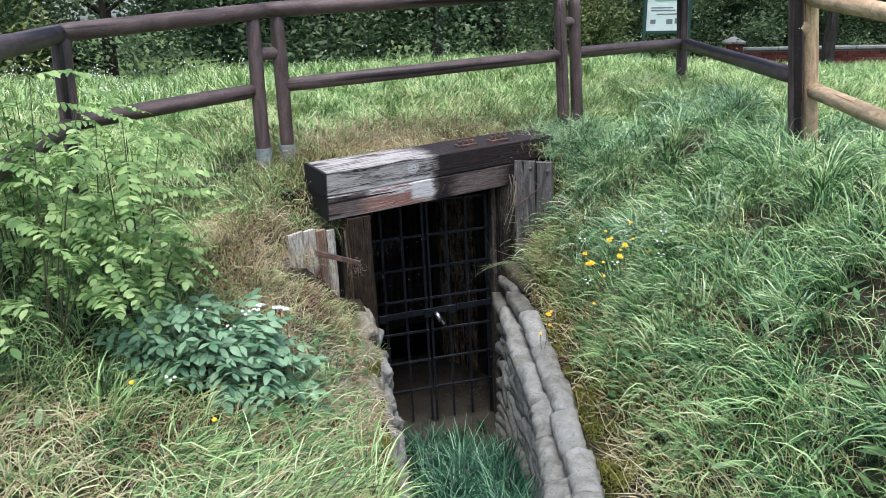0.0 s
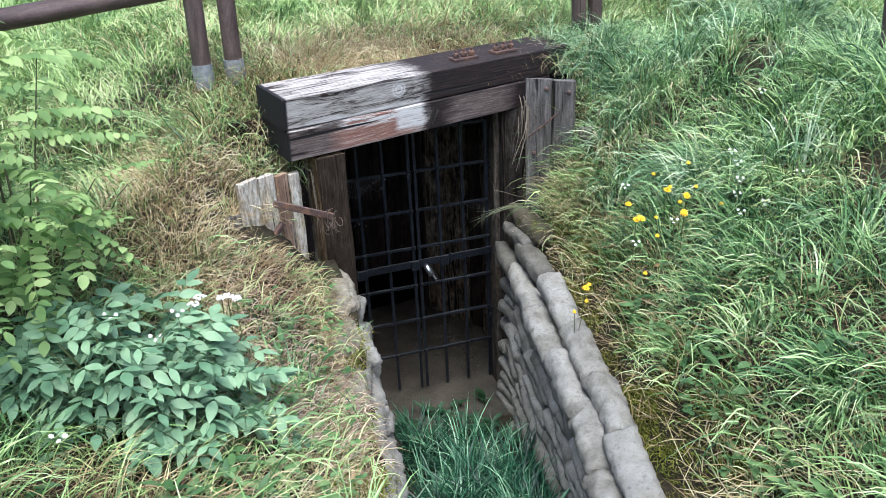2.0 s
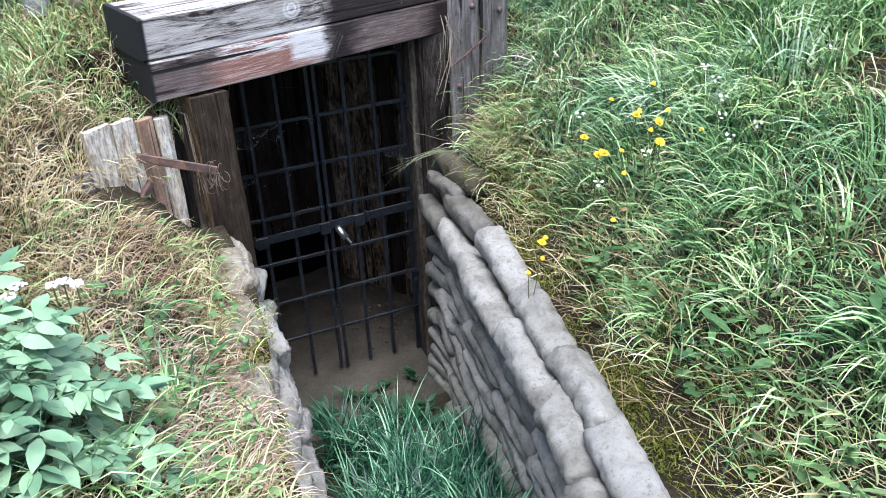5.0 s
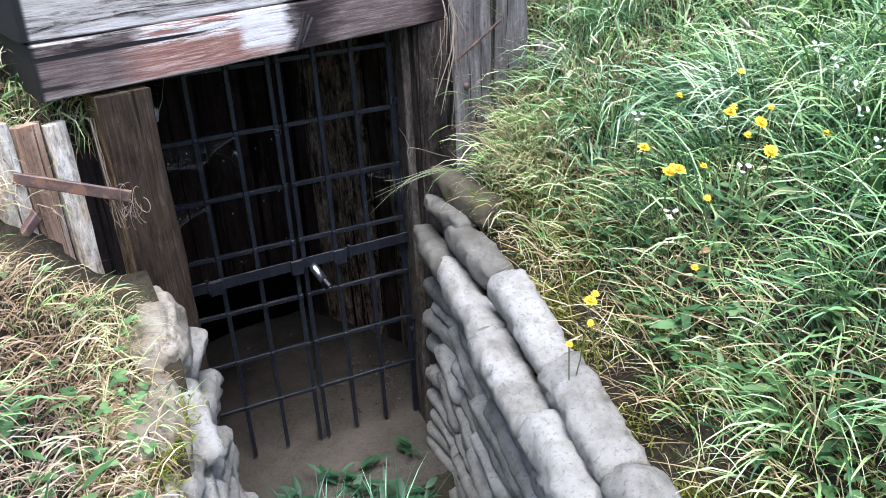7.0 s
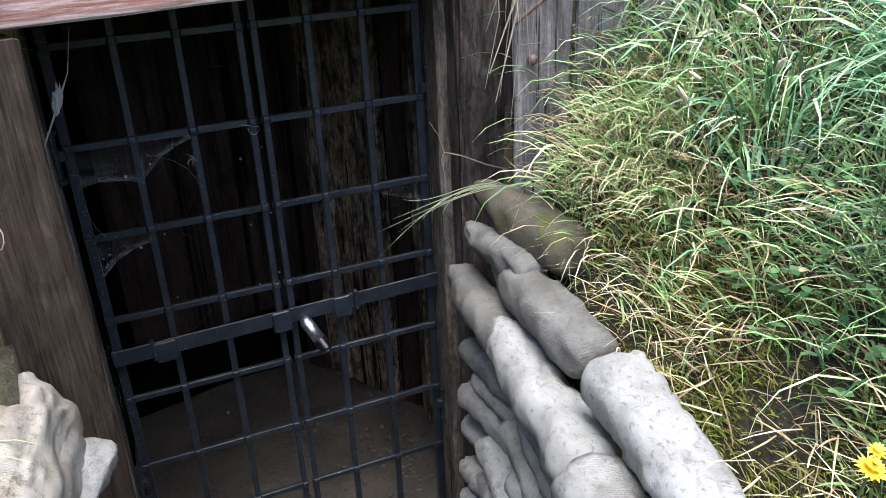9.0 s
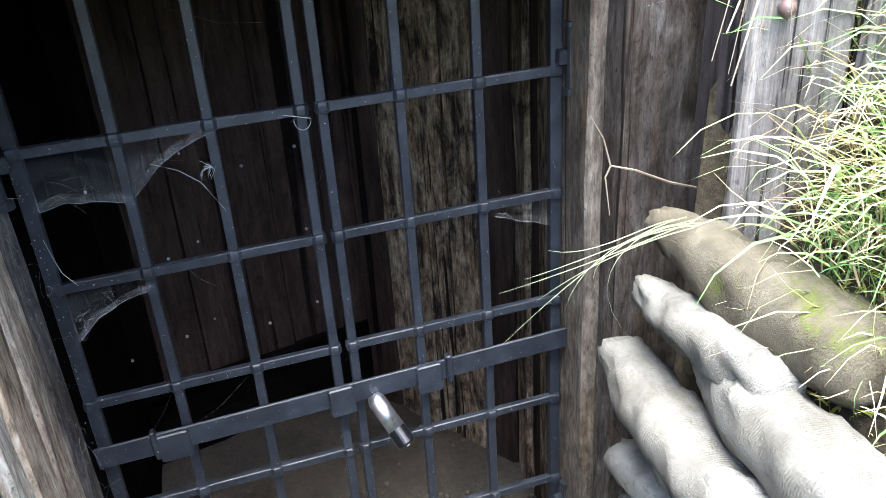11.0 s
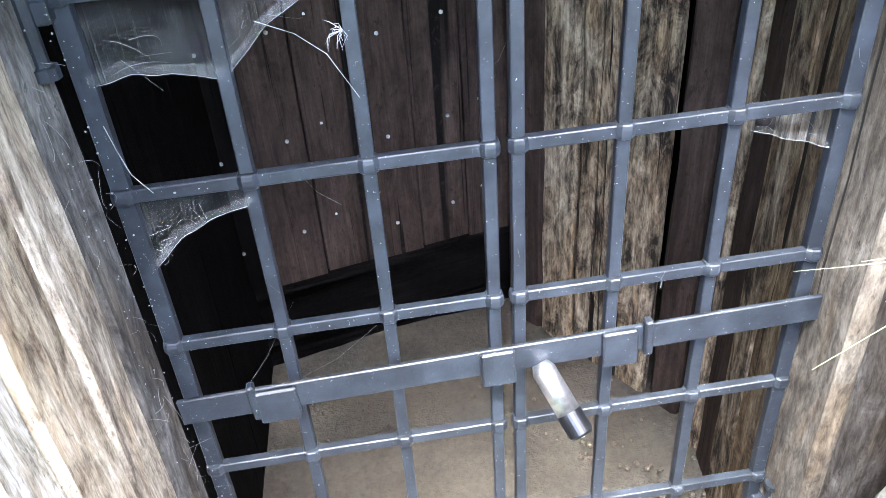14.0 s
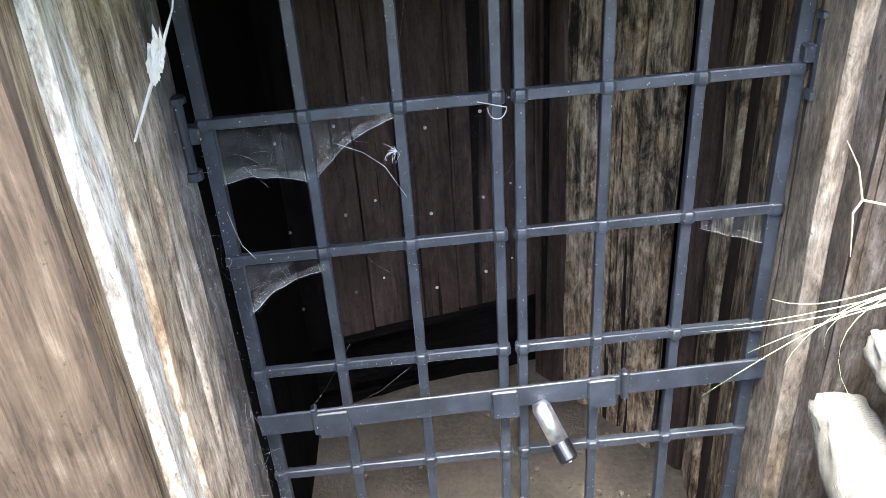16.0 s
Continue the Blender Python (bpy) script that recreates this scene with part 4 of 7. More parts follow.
def build_walls():
    rnd = random.Random(5)
    wall = tagged(base("sandbag_wall_right"), "retaining wall of hardened grey cement sandbags", "wall", kind="structure")
    yaw = math.degrees(math.atan2(1, 0.305))
    dz = 0.0765
    for row in range(-2, 14):
        z = 0.0 + dz * row
        y = (5.31 if z < 0.85 else 5.22) - (0.2 if row % 2 else 0.0) * rnd.random() - 0.05 * rnd.random()
        while y > 0.9:
            kind = rnd.randrange(6)
            length = BAGS[kind].vertices[-1].co.x * 2
            yc = y - length / 2 * 0.95
            if trench_floor(yc) - 0.14 < z < min(rim(yc) - 0.13, (0.955 if yc < 4.8 else 0.93) + max(0, 2.6 - yc)):
                x = right_face(yc) + 0.052 - 0.018 * (1 - z) + rnd.uniform(-0.022, 0.018)
                turn = yaw
                if yc > 4.95:
                    # the wall's end turns square to the gate
                    x = right_face(5.05) + 0.085 - 0.01 * (1 - z) + 0.1 * (yc - 5.05) + rnd.uniform(-0.015, 0.015)
                    turn = 85
                lay(wall, (x, yc, z), turn + rnd.uniform(-4.5, 4.5), rnd.uniform(-4, 4), rnd.uniform(-18, 18), kind)
            y -= length * 0.95
    # thick course along the edge, and the course set back behind it
    edge = [(1.955, 4.90, 1.0), (1.845, 4.34, 1.012), (1.765, 3.88, 1.02), (1.682, 3.47, 1.035), (1.585, 3.06, 1.055), (1.475, 2.64, 1.08), (1.37, 2.22, 1.15), (1.25, 1.80, 1.22)]
    for i, (p, q) in enumerate(zip(edge, edge[1:])):
        jog = Vector((rnd.uniform(-0.016, 0.016), 0, rnd.uniform(-0.012, 0.012)))
        lay_between(wall, Vector(q) + jog, Vector(p) + jog, THICK[i % 5], rnd.uniform(-25, 25))
    back = [(1.95, 4.47, 1.135), (1.872, 3.985, 1.115), (1.792, 3.56, 1.11), (1.70, 3.16, 1.12), (1.60, 2.76, 1.14), (1.49, 2.36, 1.19), (1.38, 1.95, 1.26)]
    for i, (p, q) in enumerate(zip(back, back[1:])):
        jog = Vector((rnd.uniform(-0.016, 0.016), 0, rnd.uniform(-0.012, 0.012)))
        lay_between(wall, Vector(q) + jog, Vector(p) + jog, THICK[(i + 2) % 5], rnd.uniform(-25, 25), rnd.uniform(0.80, 0.95))
    old = bag_mesh("sandbag", 14, 0.50, 0.155, 0.145, 0.6)
    old.materials[0] = OLD_BAG
    slim, third = bag_mesh("sandbag", 17, 0.36, 0.115, 0.10, 0.55), bag_mesh("sandbag", 18, 0.44, 0.125, 0.11, 0.35)
    # these bags get the cement with less light in its colour
    slim.materials[0] = third.materials[0] = DIMMED_BAG
    for p, turn, pitch, me, s in (((2.08, 5.07, 1.225), 95, -4, old, 1.0), ((2.012, 5.08, 1.15), 94, -3, slim, 1.0), ((1.998, 4.80, 1.11), 86, -2, third, 1.18), ((1.955, 5.05, 0.995), 84, -1, third, 1.12)):
        ob = new("sandbag", me)
        ob.parent = wall
        ob.matrix_world = TO_HILL @ pose(*p, 0, pitch, turn) @ Matrix.Scale(s, 4)
        if me is old:
            ob["label"] = "brownish mossy sandbag"
    wall = tagged(base("sandbag_wall_left"), "crumbling retaining wall of hardened pale cement sandbags", "wall", kind="structure")
    yaw = math.degrees(math.atan2(1, 0.19))
    for row in range(-2, 16):
        z = 0.0 + 0.074 * row
        y = 4.99 - 0.12 * rnd.random()
        while y > 0.9:
            kind = rnd.choice((0, 2, 4, 4))
            f = rnd.uniform(0.72, 0.9)
            length = BAGS[kind].vertices[-1].co.x * 2 * f
            yc = y - length / 2 * 0.95
            if z > trench_floor(yc) - 0.14 and z < rim(yc) - 0.09:
                x = left_face(yc) - 0.085 + 0.10 * (1 - z) + rnd.uniform(-0.03, 0.03)
                lay(wall, (x, yc, z), yaw + rnd.uniform(-12, 12), rnd.uniform(-7, 7), rnd.uniform(-25, 25), kind, rnd, f)
            y -= length * 0.9
    # eroded lumps of cement on the wall's head
    for i, (x, y, z, l, w, h) in enumerate(((0.865, 4.69, 1.09, 0.46, 0.21, 0.27), (0.825, 4.28, 1.05, 0.46, 0.19, 0.22), (0.79, 3.88, 1.02, 0.44, 0.18, 0.19), (0.76, 3.50, 1.0, 0.42, 0.17, 0.18))):
        bm = bmesh.new()
        bmesh.ops.create_icosphere(bm, subdivisions=5, radius=1)
        for v in bm.verts:
            d = v.co.normalized()
            q = [math.copysign(abs(c) ** 0.8, c) for c in d]
            r = 1 + 0.20 * noise.noise(d * 1.5 + Vector((i * 9, 0, 0))) + 0.09 * noise.noise(d * 4.0) + 0.04 * noise.noise(d * 10) + 0.02 * noise.noise(d * 24)
            r -= 0.04 * max(0.0, 1 - abs(noise.noise(d * 2.6 + Vector((0, i * 5, 2)))) * 8)
            v.co = Vector((q[0] * l / 2, q[1] * w / 2, q[2] * h / 2)) * r
        ob = part("cement_lump", bm, EARTHY_BAG, wall, "eroded pale cement lump", smooth=True)
        ob.matrix_world = TO_HILL @ pose(x, y, z, 0, 0, 86)


build_walls()


# ---------------- fence ----------------
def build_fence():
    def post(parent, foot, top, r, mat, seed):
        """A post through two points of its axis, sunk into the ground."""
        foot, top = Vector(foot), Vector(top)
        m, length = along(foot + (foot - top).normalized() * 0.3, top)
        ob = part("post", pole(length, r, 12, 18, 0.003, seed), mat, parent, smooth=True)
        ob.matrix_world = m

    def rail(parent, a, b, r, mat, seed):
        m, length = along(a, b)
        ob = part("rail", pole(length, r, 16, 18, 0.004, seed), mat, parent, smooth=True)
        ob.matrix_world = m

    steel = iron("post_sleeve", (0.16, 0.17, 0.18), (0.34, 0.35, 0.36), (0.2, 0.15, 0.12), 0.3)
    brown, label = WOOD_PAINT, "round brown-stained wooden post-and-rail fence section"
    A, B, C, D = (0.347, 5.55, 2.207), (0.52, 5.62, 2.21), (2.783, 5.95, 2.485), (2.923, 6.0, 2.473)
    L, F, E = (-0.774, 4.95, 2.3), (4.616, 7.3, 2.426), (3.80, 4.35, 2.118)
    bay = tagged(base("fence_section", pose(*L)), label, "fence", "brown fence sections")
    post(bay, L, (-0.728, 4.95, 3.10), 0.055, brown, 1)
    post(bay, A, (0.372, 5.55, 3.16), 0.05, brown, 2)
    rail(bay, (-0.74, 4.94, 3.093), (0.45, 5.57, 3.18), 0.055, brown, 3)
    rail(bay, (-0.76, 5.0, 2.565), (0.336, 5.55, 2.651), 0.05, brown, 4)
    bay = tagged(base("fence_section", pose(-0.92, 1.2, 2.0)), label, "fence", "brown fence sections")
    post(bay, (-0.98, 1.4, 2.0), (-0.94, 1.4, 2.92), 0.055, brown, 5)
    rail(bay, (-0.94, 1.4, 2.87), (-0.731, 4.97, 3.093), 0.055, brown, 6)
    rail(bay, (-0.95, 1.4, 2.36), (-0.76, 4.93, 2.56), 0.05, brown, 7)
    bay = tagged(base("fence_section", pose(*B)), label, "fence", "brown fence sections")
    post(bay, B, (0.537, 5.62, 3.17), 0.05, brown, 8)
    post(bay, C, (2.755, 5.95, 3.2), 0.05, brown, 9)
    rail(bay, (0.43, 5.58, 3.185), (2.85, 5.96, 3.24), 0.055, brown, 10)
    rail(bay, (0.36, 5.57, 2.897), (0.53, 5.62, 2.895), 0.045, brown, 11)
    rail(bay, (0.53, 5.62, 2.668), (2.775, 5.955, 2.745), 0.05, brown, 12)
    for q in (A, B):
        placed("post_sleeve", tube([(q[0], q[1], q[2] - 0.1), (q[0], q[1], q[2] + 0.035)], 0.056, 16), steel, bay, "grey metal sleeve")
    bay = tagged(base("fence_section", pose(*D)), label, "fence", "brown fence sections")
    post(bay, D, (2.90, 6.0, 3.2), 0.05, brown, 13)
    post(bay, F, (4.595, 7.3, 3.25), 0.055, brown, 14)
    rail(bay, (2.77, 5.96, 3.0), (2.91, 6.0, 3.0), 0.04, brown, 15)
    rail(bay, (2.915, 6.0, 2.753), (4.612, 7.3, 2.72), 0.05, brown, 16)
    rail(bay, (2.90, 6.0, 3.24), (4.60, 7.3, 3.27), 0.055, brown, 17)
    bay = tagged(base("fence_section", pose(*E)), label, "fence", "brown fence sections")
    post(bay, E, (3.70, 4.35, 3.25), 0.045, brown, 18)
    rail(bay, (4.612, 7.28, 2.719), (3.755, 4.36, 2.608), 0.055, brown, 19)
    rail(bay, (4.60, 7.28, 3.27), (3.70, 4.36, 3.2), 0.055, brown, 20)
    new_bay = tagged(base("fence_section", pose(3.911, 4.35, 2.109)), "new pale peeled-log fence section", "fence")
    post(new_bay, (3.911, 4.35, 2.109), (3.80, 4.35, 3.25), 0.05, WOOD_NEW, 21)
    post(new_bay, (3.38, 2.45, 1.95), (3.33, 2.45, 2.95), 0.055, WOOD_NEW, 22)
    rail(new_bay, (3.89, 4.36, 2.514), (3.35, 2.45, 2.36), 0.05, WOOD_NEW, 23)
    rail(new_bay, (3.82, 4.36, 3.09), (3.34, 2.45, 2.88), 0.05, WOOD_NEW, 24)
    rail(new_bay, (3.715, 4.35, 2.904), (3.84, 4.35, 2.904), 0.045, WOOD_NEW, 25)


build_fence()


# ---------------- far things ----------------
def leafy(name, stops, rough=0.55, through_light=0.35, island=True, noise_scale=1.2):
    """A leaf: colour varied from piece to piece, some light passes through."""
    n = Nodes(name, rough, 0, 0.35)
    geo = n.node("ShaderNodeNewGeometry")
    src = geo.outputs["Random Per Island"] if island else n.node("ShaderNodeObjectInfo").outputs["Random"]
    wide = n.noise(n.coords(), noise_scale, 3)
    f = n.mix(0.42, src, n.ramp(wide, [(0.3, (0, 0, 0)), (0.7, (1, 1, 1))]))
    f = n.grey(f, 0.20, 0.85)
    col = n.ramp(f, stops)
    n.color(col)
    tr = n.node("ShaderNodeBsdfTranslucent")
    n.put(col, tr.inputs["Color"])
    ms = n.node("ShaderNodeMixShader")
    ms.inputs[0].default_value = through_light
    n.put(n.bsdf.outputs[0], ms.inputs[1])
    n.put(tr.outputs[0], ms.inputs[2])
    n.put(ms.outputs[0], n.t.nodes["Material Output"].inputs["Surface"])
    return n.mat


TREE_LEAF = leafy("tree_leaf", [(0.1, (0.035, 0.068, 0.034)), (0.5, (0.105, 0.165, 0.075)), (0.9, (0.27, 0.34, 0.17))], 0.6, 0.4)
TREE_LIGHT = leafy("light_tree_leaf", [(0.1, (0.06, 0.10, 0.03)), (0.5, (0.17, 0.22, 0.075)), (0.9, (0.40, 0.41, 0.17))], 0.6, 0.35)
BARK = wood("bark", [(0.3, (0.02, 0.016, 0.013)), (0.5, (0.05, 0.04, 0.033)), (0.75, (0.10, 0.085, 0.07))], 20, bump=1.0)


def mesh_from(name, verts, faces, mat, smooth_faces=False):
    """A mesh from arrays: verts (n, 3), faces a list of index arrays with one length each."""
    me = bpy.data.meshes.new(name)
    verts = np.asarray(verts, np.float32)
    me.vertices.add(len(verts))
    me.vertices.foreach_set("co", verts.ravel())
    loops = np.concatenate([f.ravel() for f in faces]).astype(np.int32)
    totals = np.concatenate([np.full(len(f), f.shape[1]) for f in faces])
    me.loops.add(len(loops))
    me.loops.foreach_set("vertex_index", loops)
    me.polygons.add(len(totals))
    starts = np.concatenate([[0], np.cumsum(totals)[:-1]]).astype(np.int32)
    me.polygons.foreach_set("loop_start", starts)
    me.polygons.foreach_set("use_smooth", np.full(len(totals), smooth_faces))
    me.update(calc_edges=True)
    me.materials.append(mat)
    return me


def leaf_cloud(rng, centres, radii, count, size):
    """Small pointed leaves scattered through blobs, more of them near the outside."""
    which = rng.integers(0, len(centres), count)
    d = rng.normal(size=(count, 3))
    d /= np.linalg.norm(d, axis=1)[:, None]
    r = rng.random(count) ** 0.45
    p = centres[which] + d * (radii[which] * r)[:, None]
    a = rng.normal(size=(count, 3))
    a[:, 2] *= 0.6
    a /= np.linalg.norm(a, axis=1)[:, None]
    b = np.cross(a, rng.normal(size=(count, 3)))
    b /= np.linalg.norm(b, axis=1)[:, None]
    s = size * rng.uniform(0.6, 1.4, count)[:, None]
    v = np.stack([p - a * s, p + b * s * 0.45, p + a * s, p - b * s * 0.45], 1).reshape(-1, 3)
    return v, np.arange(count * 4).reshape(-1, 4)


def build_tree(name, label, x, y, height, spread, mat, seed, leaves=20000, size=0.052, low=0.02, cat="tree"):
    rng = np.random.default_rng(seed)
    z0 = land(x, y) - 0.1
    tree = tagged(base(name, pose(x, y, z0)), label, cat)
    bm = bmesh.new()
    tips = []
    tube([(0, 0, 0), (0.05, 0.03, height * 0.3), (0.0, 0.1, height * 0.6), (0.08, 0.05, height * 0.9)], [0.13, 0.10, 0.07, 0.02], 9, bm)
    part("trunk", bm, BARK, tree)
    for i in range(9):
        a, h = rng.uniform(0, math.tau), height * rng.uniform(low + 0.05, 0.8)
        q = spread * rng.uniform(0.5, 0.95)
        end = Vector((math.cos(a) * q, math.sin(a) * q, h + height * rng.uniform(0.02, 0.2)))
        mid = Vector((end.x * 0.5, end.y * 0.5, h + 0.25 * (end.z - h)))
        part("limb", tube([(0, 0, h * 0.8), mid, end], [0.045, 0.03, 0.008], 6), BARK, tree)
        tips += [end, mid]
    for i in range(16):
        a, q = rng.uniform(0, math.tau), spread * rng.random() ** 0.5
        tips.append(Vector((math.cos(a) * q, math.sin(a) * q, height * rng.uniform(low, 0.98))))
    centres = np.array([tuple(t) for t in tips])
    radii = spread * rng.uniform(0.22, 0.5, len(tips))
    v, f = leaf_cloud(rng, centres, radii, leaves, size)
    v[:, 2] = np.maximum(v[:, 2], 0.05)
    ob = new("crown", mesh_from("crown", v, [f], mat))
    ob.parent = tree
    return tree


def build_far():
    for i, (x, y, h, s, mat, lab) in enumerate((
            (-3.4, 14.5, 4.6, 1.7, TREE_LIGHT, "loose light-green tree at the edge of the grass"),
            (-1.2, 16.0, 5.0, 1.9, TREE_LEAF, "dark green leafy tree behind the fence"),
            (0.8, 14.6, 4.2, 1.8, TREE_LEAF, "dark green leafy tree behind the fence"),
            (2.6, 15.6, 5.0, 2.0, TREE_LEAF, "dark green leafy tree behind the fence"),
            (4.6, 14.4, 4.4, 1.9, TREE_LEAF, "dense dark bush at the edge of the grass"),
            (6.6, 16.2, 5.2, 2.0, TREE_LEAF, "dark green leafy tree behind the fence"),
            # here the lighter leaf colour stands in for sunlight on the crown
            (8.6, 17.4, 5.0, 1.8, TREE_LIGHT, "tree beside the information board, sunlight painted into its yellow leaves"),
            (11.0, 20.5, 6.0, 2.3, TREE_LEAF, "dark tree behind the brick wall"),
            (14.2, 20.0, 6.0, 2.4, TREE_LEAF, "dark tree behind the brick wall"),
            (17.5, 19.0, 6.0, 2.4, TREE_LEAF, "dark tree behind the brick wall"),
            (20.5, 17.0, 6.0, 2.6, TREE_LEAF, "dark tree behind the brick wall"),
            (13.4, 17.4, 3.0, 1.5, TREE_LEAF, "dense dark bush behind the brick wall"),
            (15.8, 16.6, 3.2, 1.6, TREE_LEAF, "dense dark bush behind the brick wall"),
            (18.2, 15.6, 3.2, 1.6, TREE_LEAF, "dense dark bush behind the brick wall"),
            (-6.5, 17.0, 6.5, 2.4, TREE_LEAF, "dark green leafy tree behind the fence"),
            (-9.5, 14.0, 6.5, 2.6, TREE_LEAF, "dark green leafy tree behind the fence"))):
        build_tree("tree", lab, x, y, h, s, mat, 100 + i)
    stem = TO_HILL @ Vector((11.6, 14.0, 0))
    build_tree("tree", "dark-trunked tree standing before the brick wall", stem.x, stem.y, 8.0, 2.4, TREE_LEAF, 140, low=0.38)
    # further rows close the view between the nearer crowns
    rng = np.random.default_rng(9)
    cs, rs = [], []
    for i in range(330):
        # full circle: the unseen trees behind the viewer are added to block low sky light
        a = rng.uniform(-180, 180)
        d = rng.uniform(22, 34)
        if -26 < a < -6 and i % 6:
            continue
        cs.append((d * math.sin(radians(a)), d * math.cos(radians(a)), rng.uniform(0.8, 8.0)))
        rs.append(rng.uniform(0.9, 2.0))
    v, f = leaf_cloud(rng, np.array(cs), np.array(rs), 120000, 0.14)
    ob = new("far_woods", mesh_from("far_woods", v, [f], TREE_LEAF))
    tagged(ob, "dark far belt of trees behind the meadow, unseen part added to block low sky", "woods", kind="stuff")
    # brick wall with coping
    wall = tagged(base("brick_wall", pose(11.0, 16.0, 1.5)), "low red brick wall with pale concrete coping", "wall", kind="structure")
    brick = Nodes("red_brick", 0.9, 0, 0.2)
    info = brick.node("ShaderNodeObjectInfo").outputs["Random"]
    col = brick.ramp(info, [(0.0, (0.075, 0.018, 0.015)), (0.5, (0.12, 0.028, 0.022)), (1.0, (0.16, 0.05, 0.04))])
    brick.color(brick.mix(0.4, col, brick.ramp(brick.noise(brick.coords(), 30, 5), [(0.3, (0.4, 0.4, 0.4)), (0.7, (1, 1, 1))]), "MULTIPLY"))
    brick.bump(brick.noise(brick.coords(), 40, 4), 0.4, 0.01)
    mortar = soil("mortar", (0.12, 0.09, 0.08), (0.2, 0.16, 0.14), 8)
    stone = soil("coping_concrete", (0.20, 0.195, 0.18), (0.36, 0.35, 0.33), 5)
    x0, y0, x1, y1 = 12.8, 15.9, 20.5, 12.6
    direction = Vector((x1 - x0, y1 - y0, 0))
    length = direction.length
    m = Matrix.Translation((x0, y0, 0.98)) @ Matrix.Rotation(math.atan2(direction.y, direction.x), 4, "Z")
    bm = bmesh.new()
    box(bm, (length / 2, 0.12, 0.36), (length, 0.20, 0.80), 0.004)
    part("core", bm, mortar, wall).matrix_world = m
    me = bpy.data.meshes.new("brick")
    bm = bmesh.new()
    box(bm, (0, 0, 0), (0.24, 0.24, 0.068), 0.004)
    bm.to_mesh(me)
    bm.free()
    me.materials.append(brick.mat)
    for r in range(9):
        for c in range(33):
            x = 0.13 + 0.252 * c + (0.126 if r % 2 else 0)
            if x > length - 0.1:
                continue
            ob = new("brick", me)
            ob.parent = wall
            ob.matrix_world = m @ pose(x, 0.12, 0.04 + 0.08 * r)
    for c in range(9):
        bm = bmesh.new()
        box(bm, (0.45 + 0.9 * c, 0.12, 0.80), (0.88, 0.30, 0.07), 0.012)
        part("coping", bm, stone, wall).matrix_world = m
    bm = bmesh.new()
    box(bm, (-0.12, 0.12, 0.45), (0.36, 0.36, 0.95), 0.006)
    part("pillar", bm, brick.mat, wall).matrix_world = m
    bm = bmesh.new()
    box(bm, (-0.12, 0.12, 0.955), (0.46, 0.46, 0.06), 0.01)
    sweep(bm, [[(-0.12 + a * f, 0.12 + b * f, z) for a, b in ((-0.22, -0.22), (0.22, -0.22), (0.22, 0.22), (-0.22, 0.22))] for f, z in ((1, 0.985), (0.12, 1.09))])
    part("cap", bm, stone, wall, "pale pyramid cap").matrix_world = m
    # information board
    board = tagged(base("information_board", pose(9.09, 13.6, 1.75, 0, 0, -30)), "dark green framed information board with a white printed panel", "sign")
    green = Nodes("green_paint", 0.5).color((0.012, 0.045, 0.035)).mat
    n = Nodes("printed_panel", 0.35)
    n.color(n.ramp(n.noise(n.coords(), 3, 2), [(0.3, (0.55, 0.63, 0.58)), (0.7, (0.68, 0.74, 0.70))]))
    for x in (-0.42, 0.42):
        bm = bmesh.new()
        box(bm, (x, 0, 0.9), (0.07, 0.07, 2.0), 0.006)
        part("leg", bm, green, board)
    for z, h in ((0.64, 0.06), (1.86, 0.06)):
        bm = bmesh.new()
        box(bm, (0, 0, z), (0.78, 0.05, h), 0.006)
        part("frame_bar", bm, green, board)
    bm = bmesh.new()
    box(bm, (0, 0.01, 1.25), (0.77, 0.02, 1.17), 0.003)
    panel = part("panel", bm, n.mat, board)
    ink = Nodes("grey_print", 0.5).color((0.16, 0.17, 0.16)).mat
    photo = Nodes("green_print", 0.5).color((0.18, 0.36, 0.24)).mat
    for i, (x, z, w, h, mt) in enumerate(((0.0, 1.28, 0.5, 0.12, photo), (-0.1, 1.10, 0.42, 0.02, ink), (-0.08, 1.05, 0.46, 0.02, ink), (0.05, 0.98, 0.5, 0.02, ink), (-0.26, 0.84, 0.1, 0.08, ink), (0.05, 0.84, 0.12, 0.09, ink), (0.2, 0.85, 0.1, 0.1, ink), (0, 1.5, 0.56, 0.02, ink), (0, 1.45, 0.5, 0.02, ink), (0, 1.62, 0.4, 0.05, photo))):
        bm = bmesh.new()
        box(bm, (x, -0.003, z), (w, 0.004, h), 0.001)
        part("print_block", bm, mt, panel)


build_far()


# ---------------- grass ----------------
GX, GY, GS = -5.0, -1.0, 0.1
GRID = np.array([[land(GX + GS * i, GY + GS * j) for j in range(170)] for i in range(170)])


def heights(x, y):
    fx, fy = np.clip((x - GX) / GS, 0, 168), np.clip((y - GY) / GS, 0, 168)
    i, j = fx.astype(int), fy.astype(int)
    u, v = fx - i, fy - j
    return GRID[i, j] * (1 - u) * (1 - v) + GRID[i + 1, j] * u * (1 - v) + GRID[i, j + 1] * (1 - u) * v + GRID[i + 1, j + 1] * u * v


def slope(x, y):
    return (heights(x + 0.15, y) - heights(x - 0.15, y)) / 0.3, (heights(x, y + 0.15) - heights(x, y - 0.15)) / 0.3


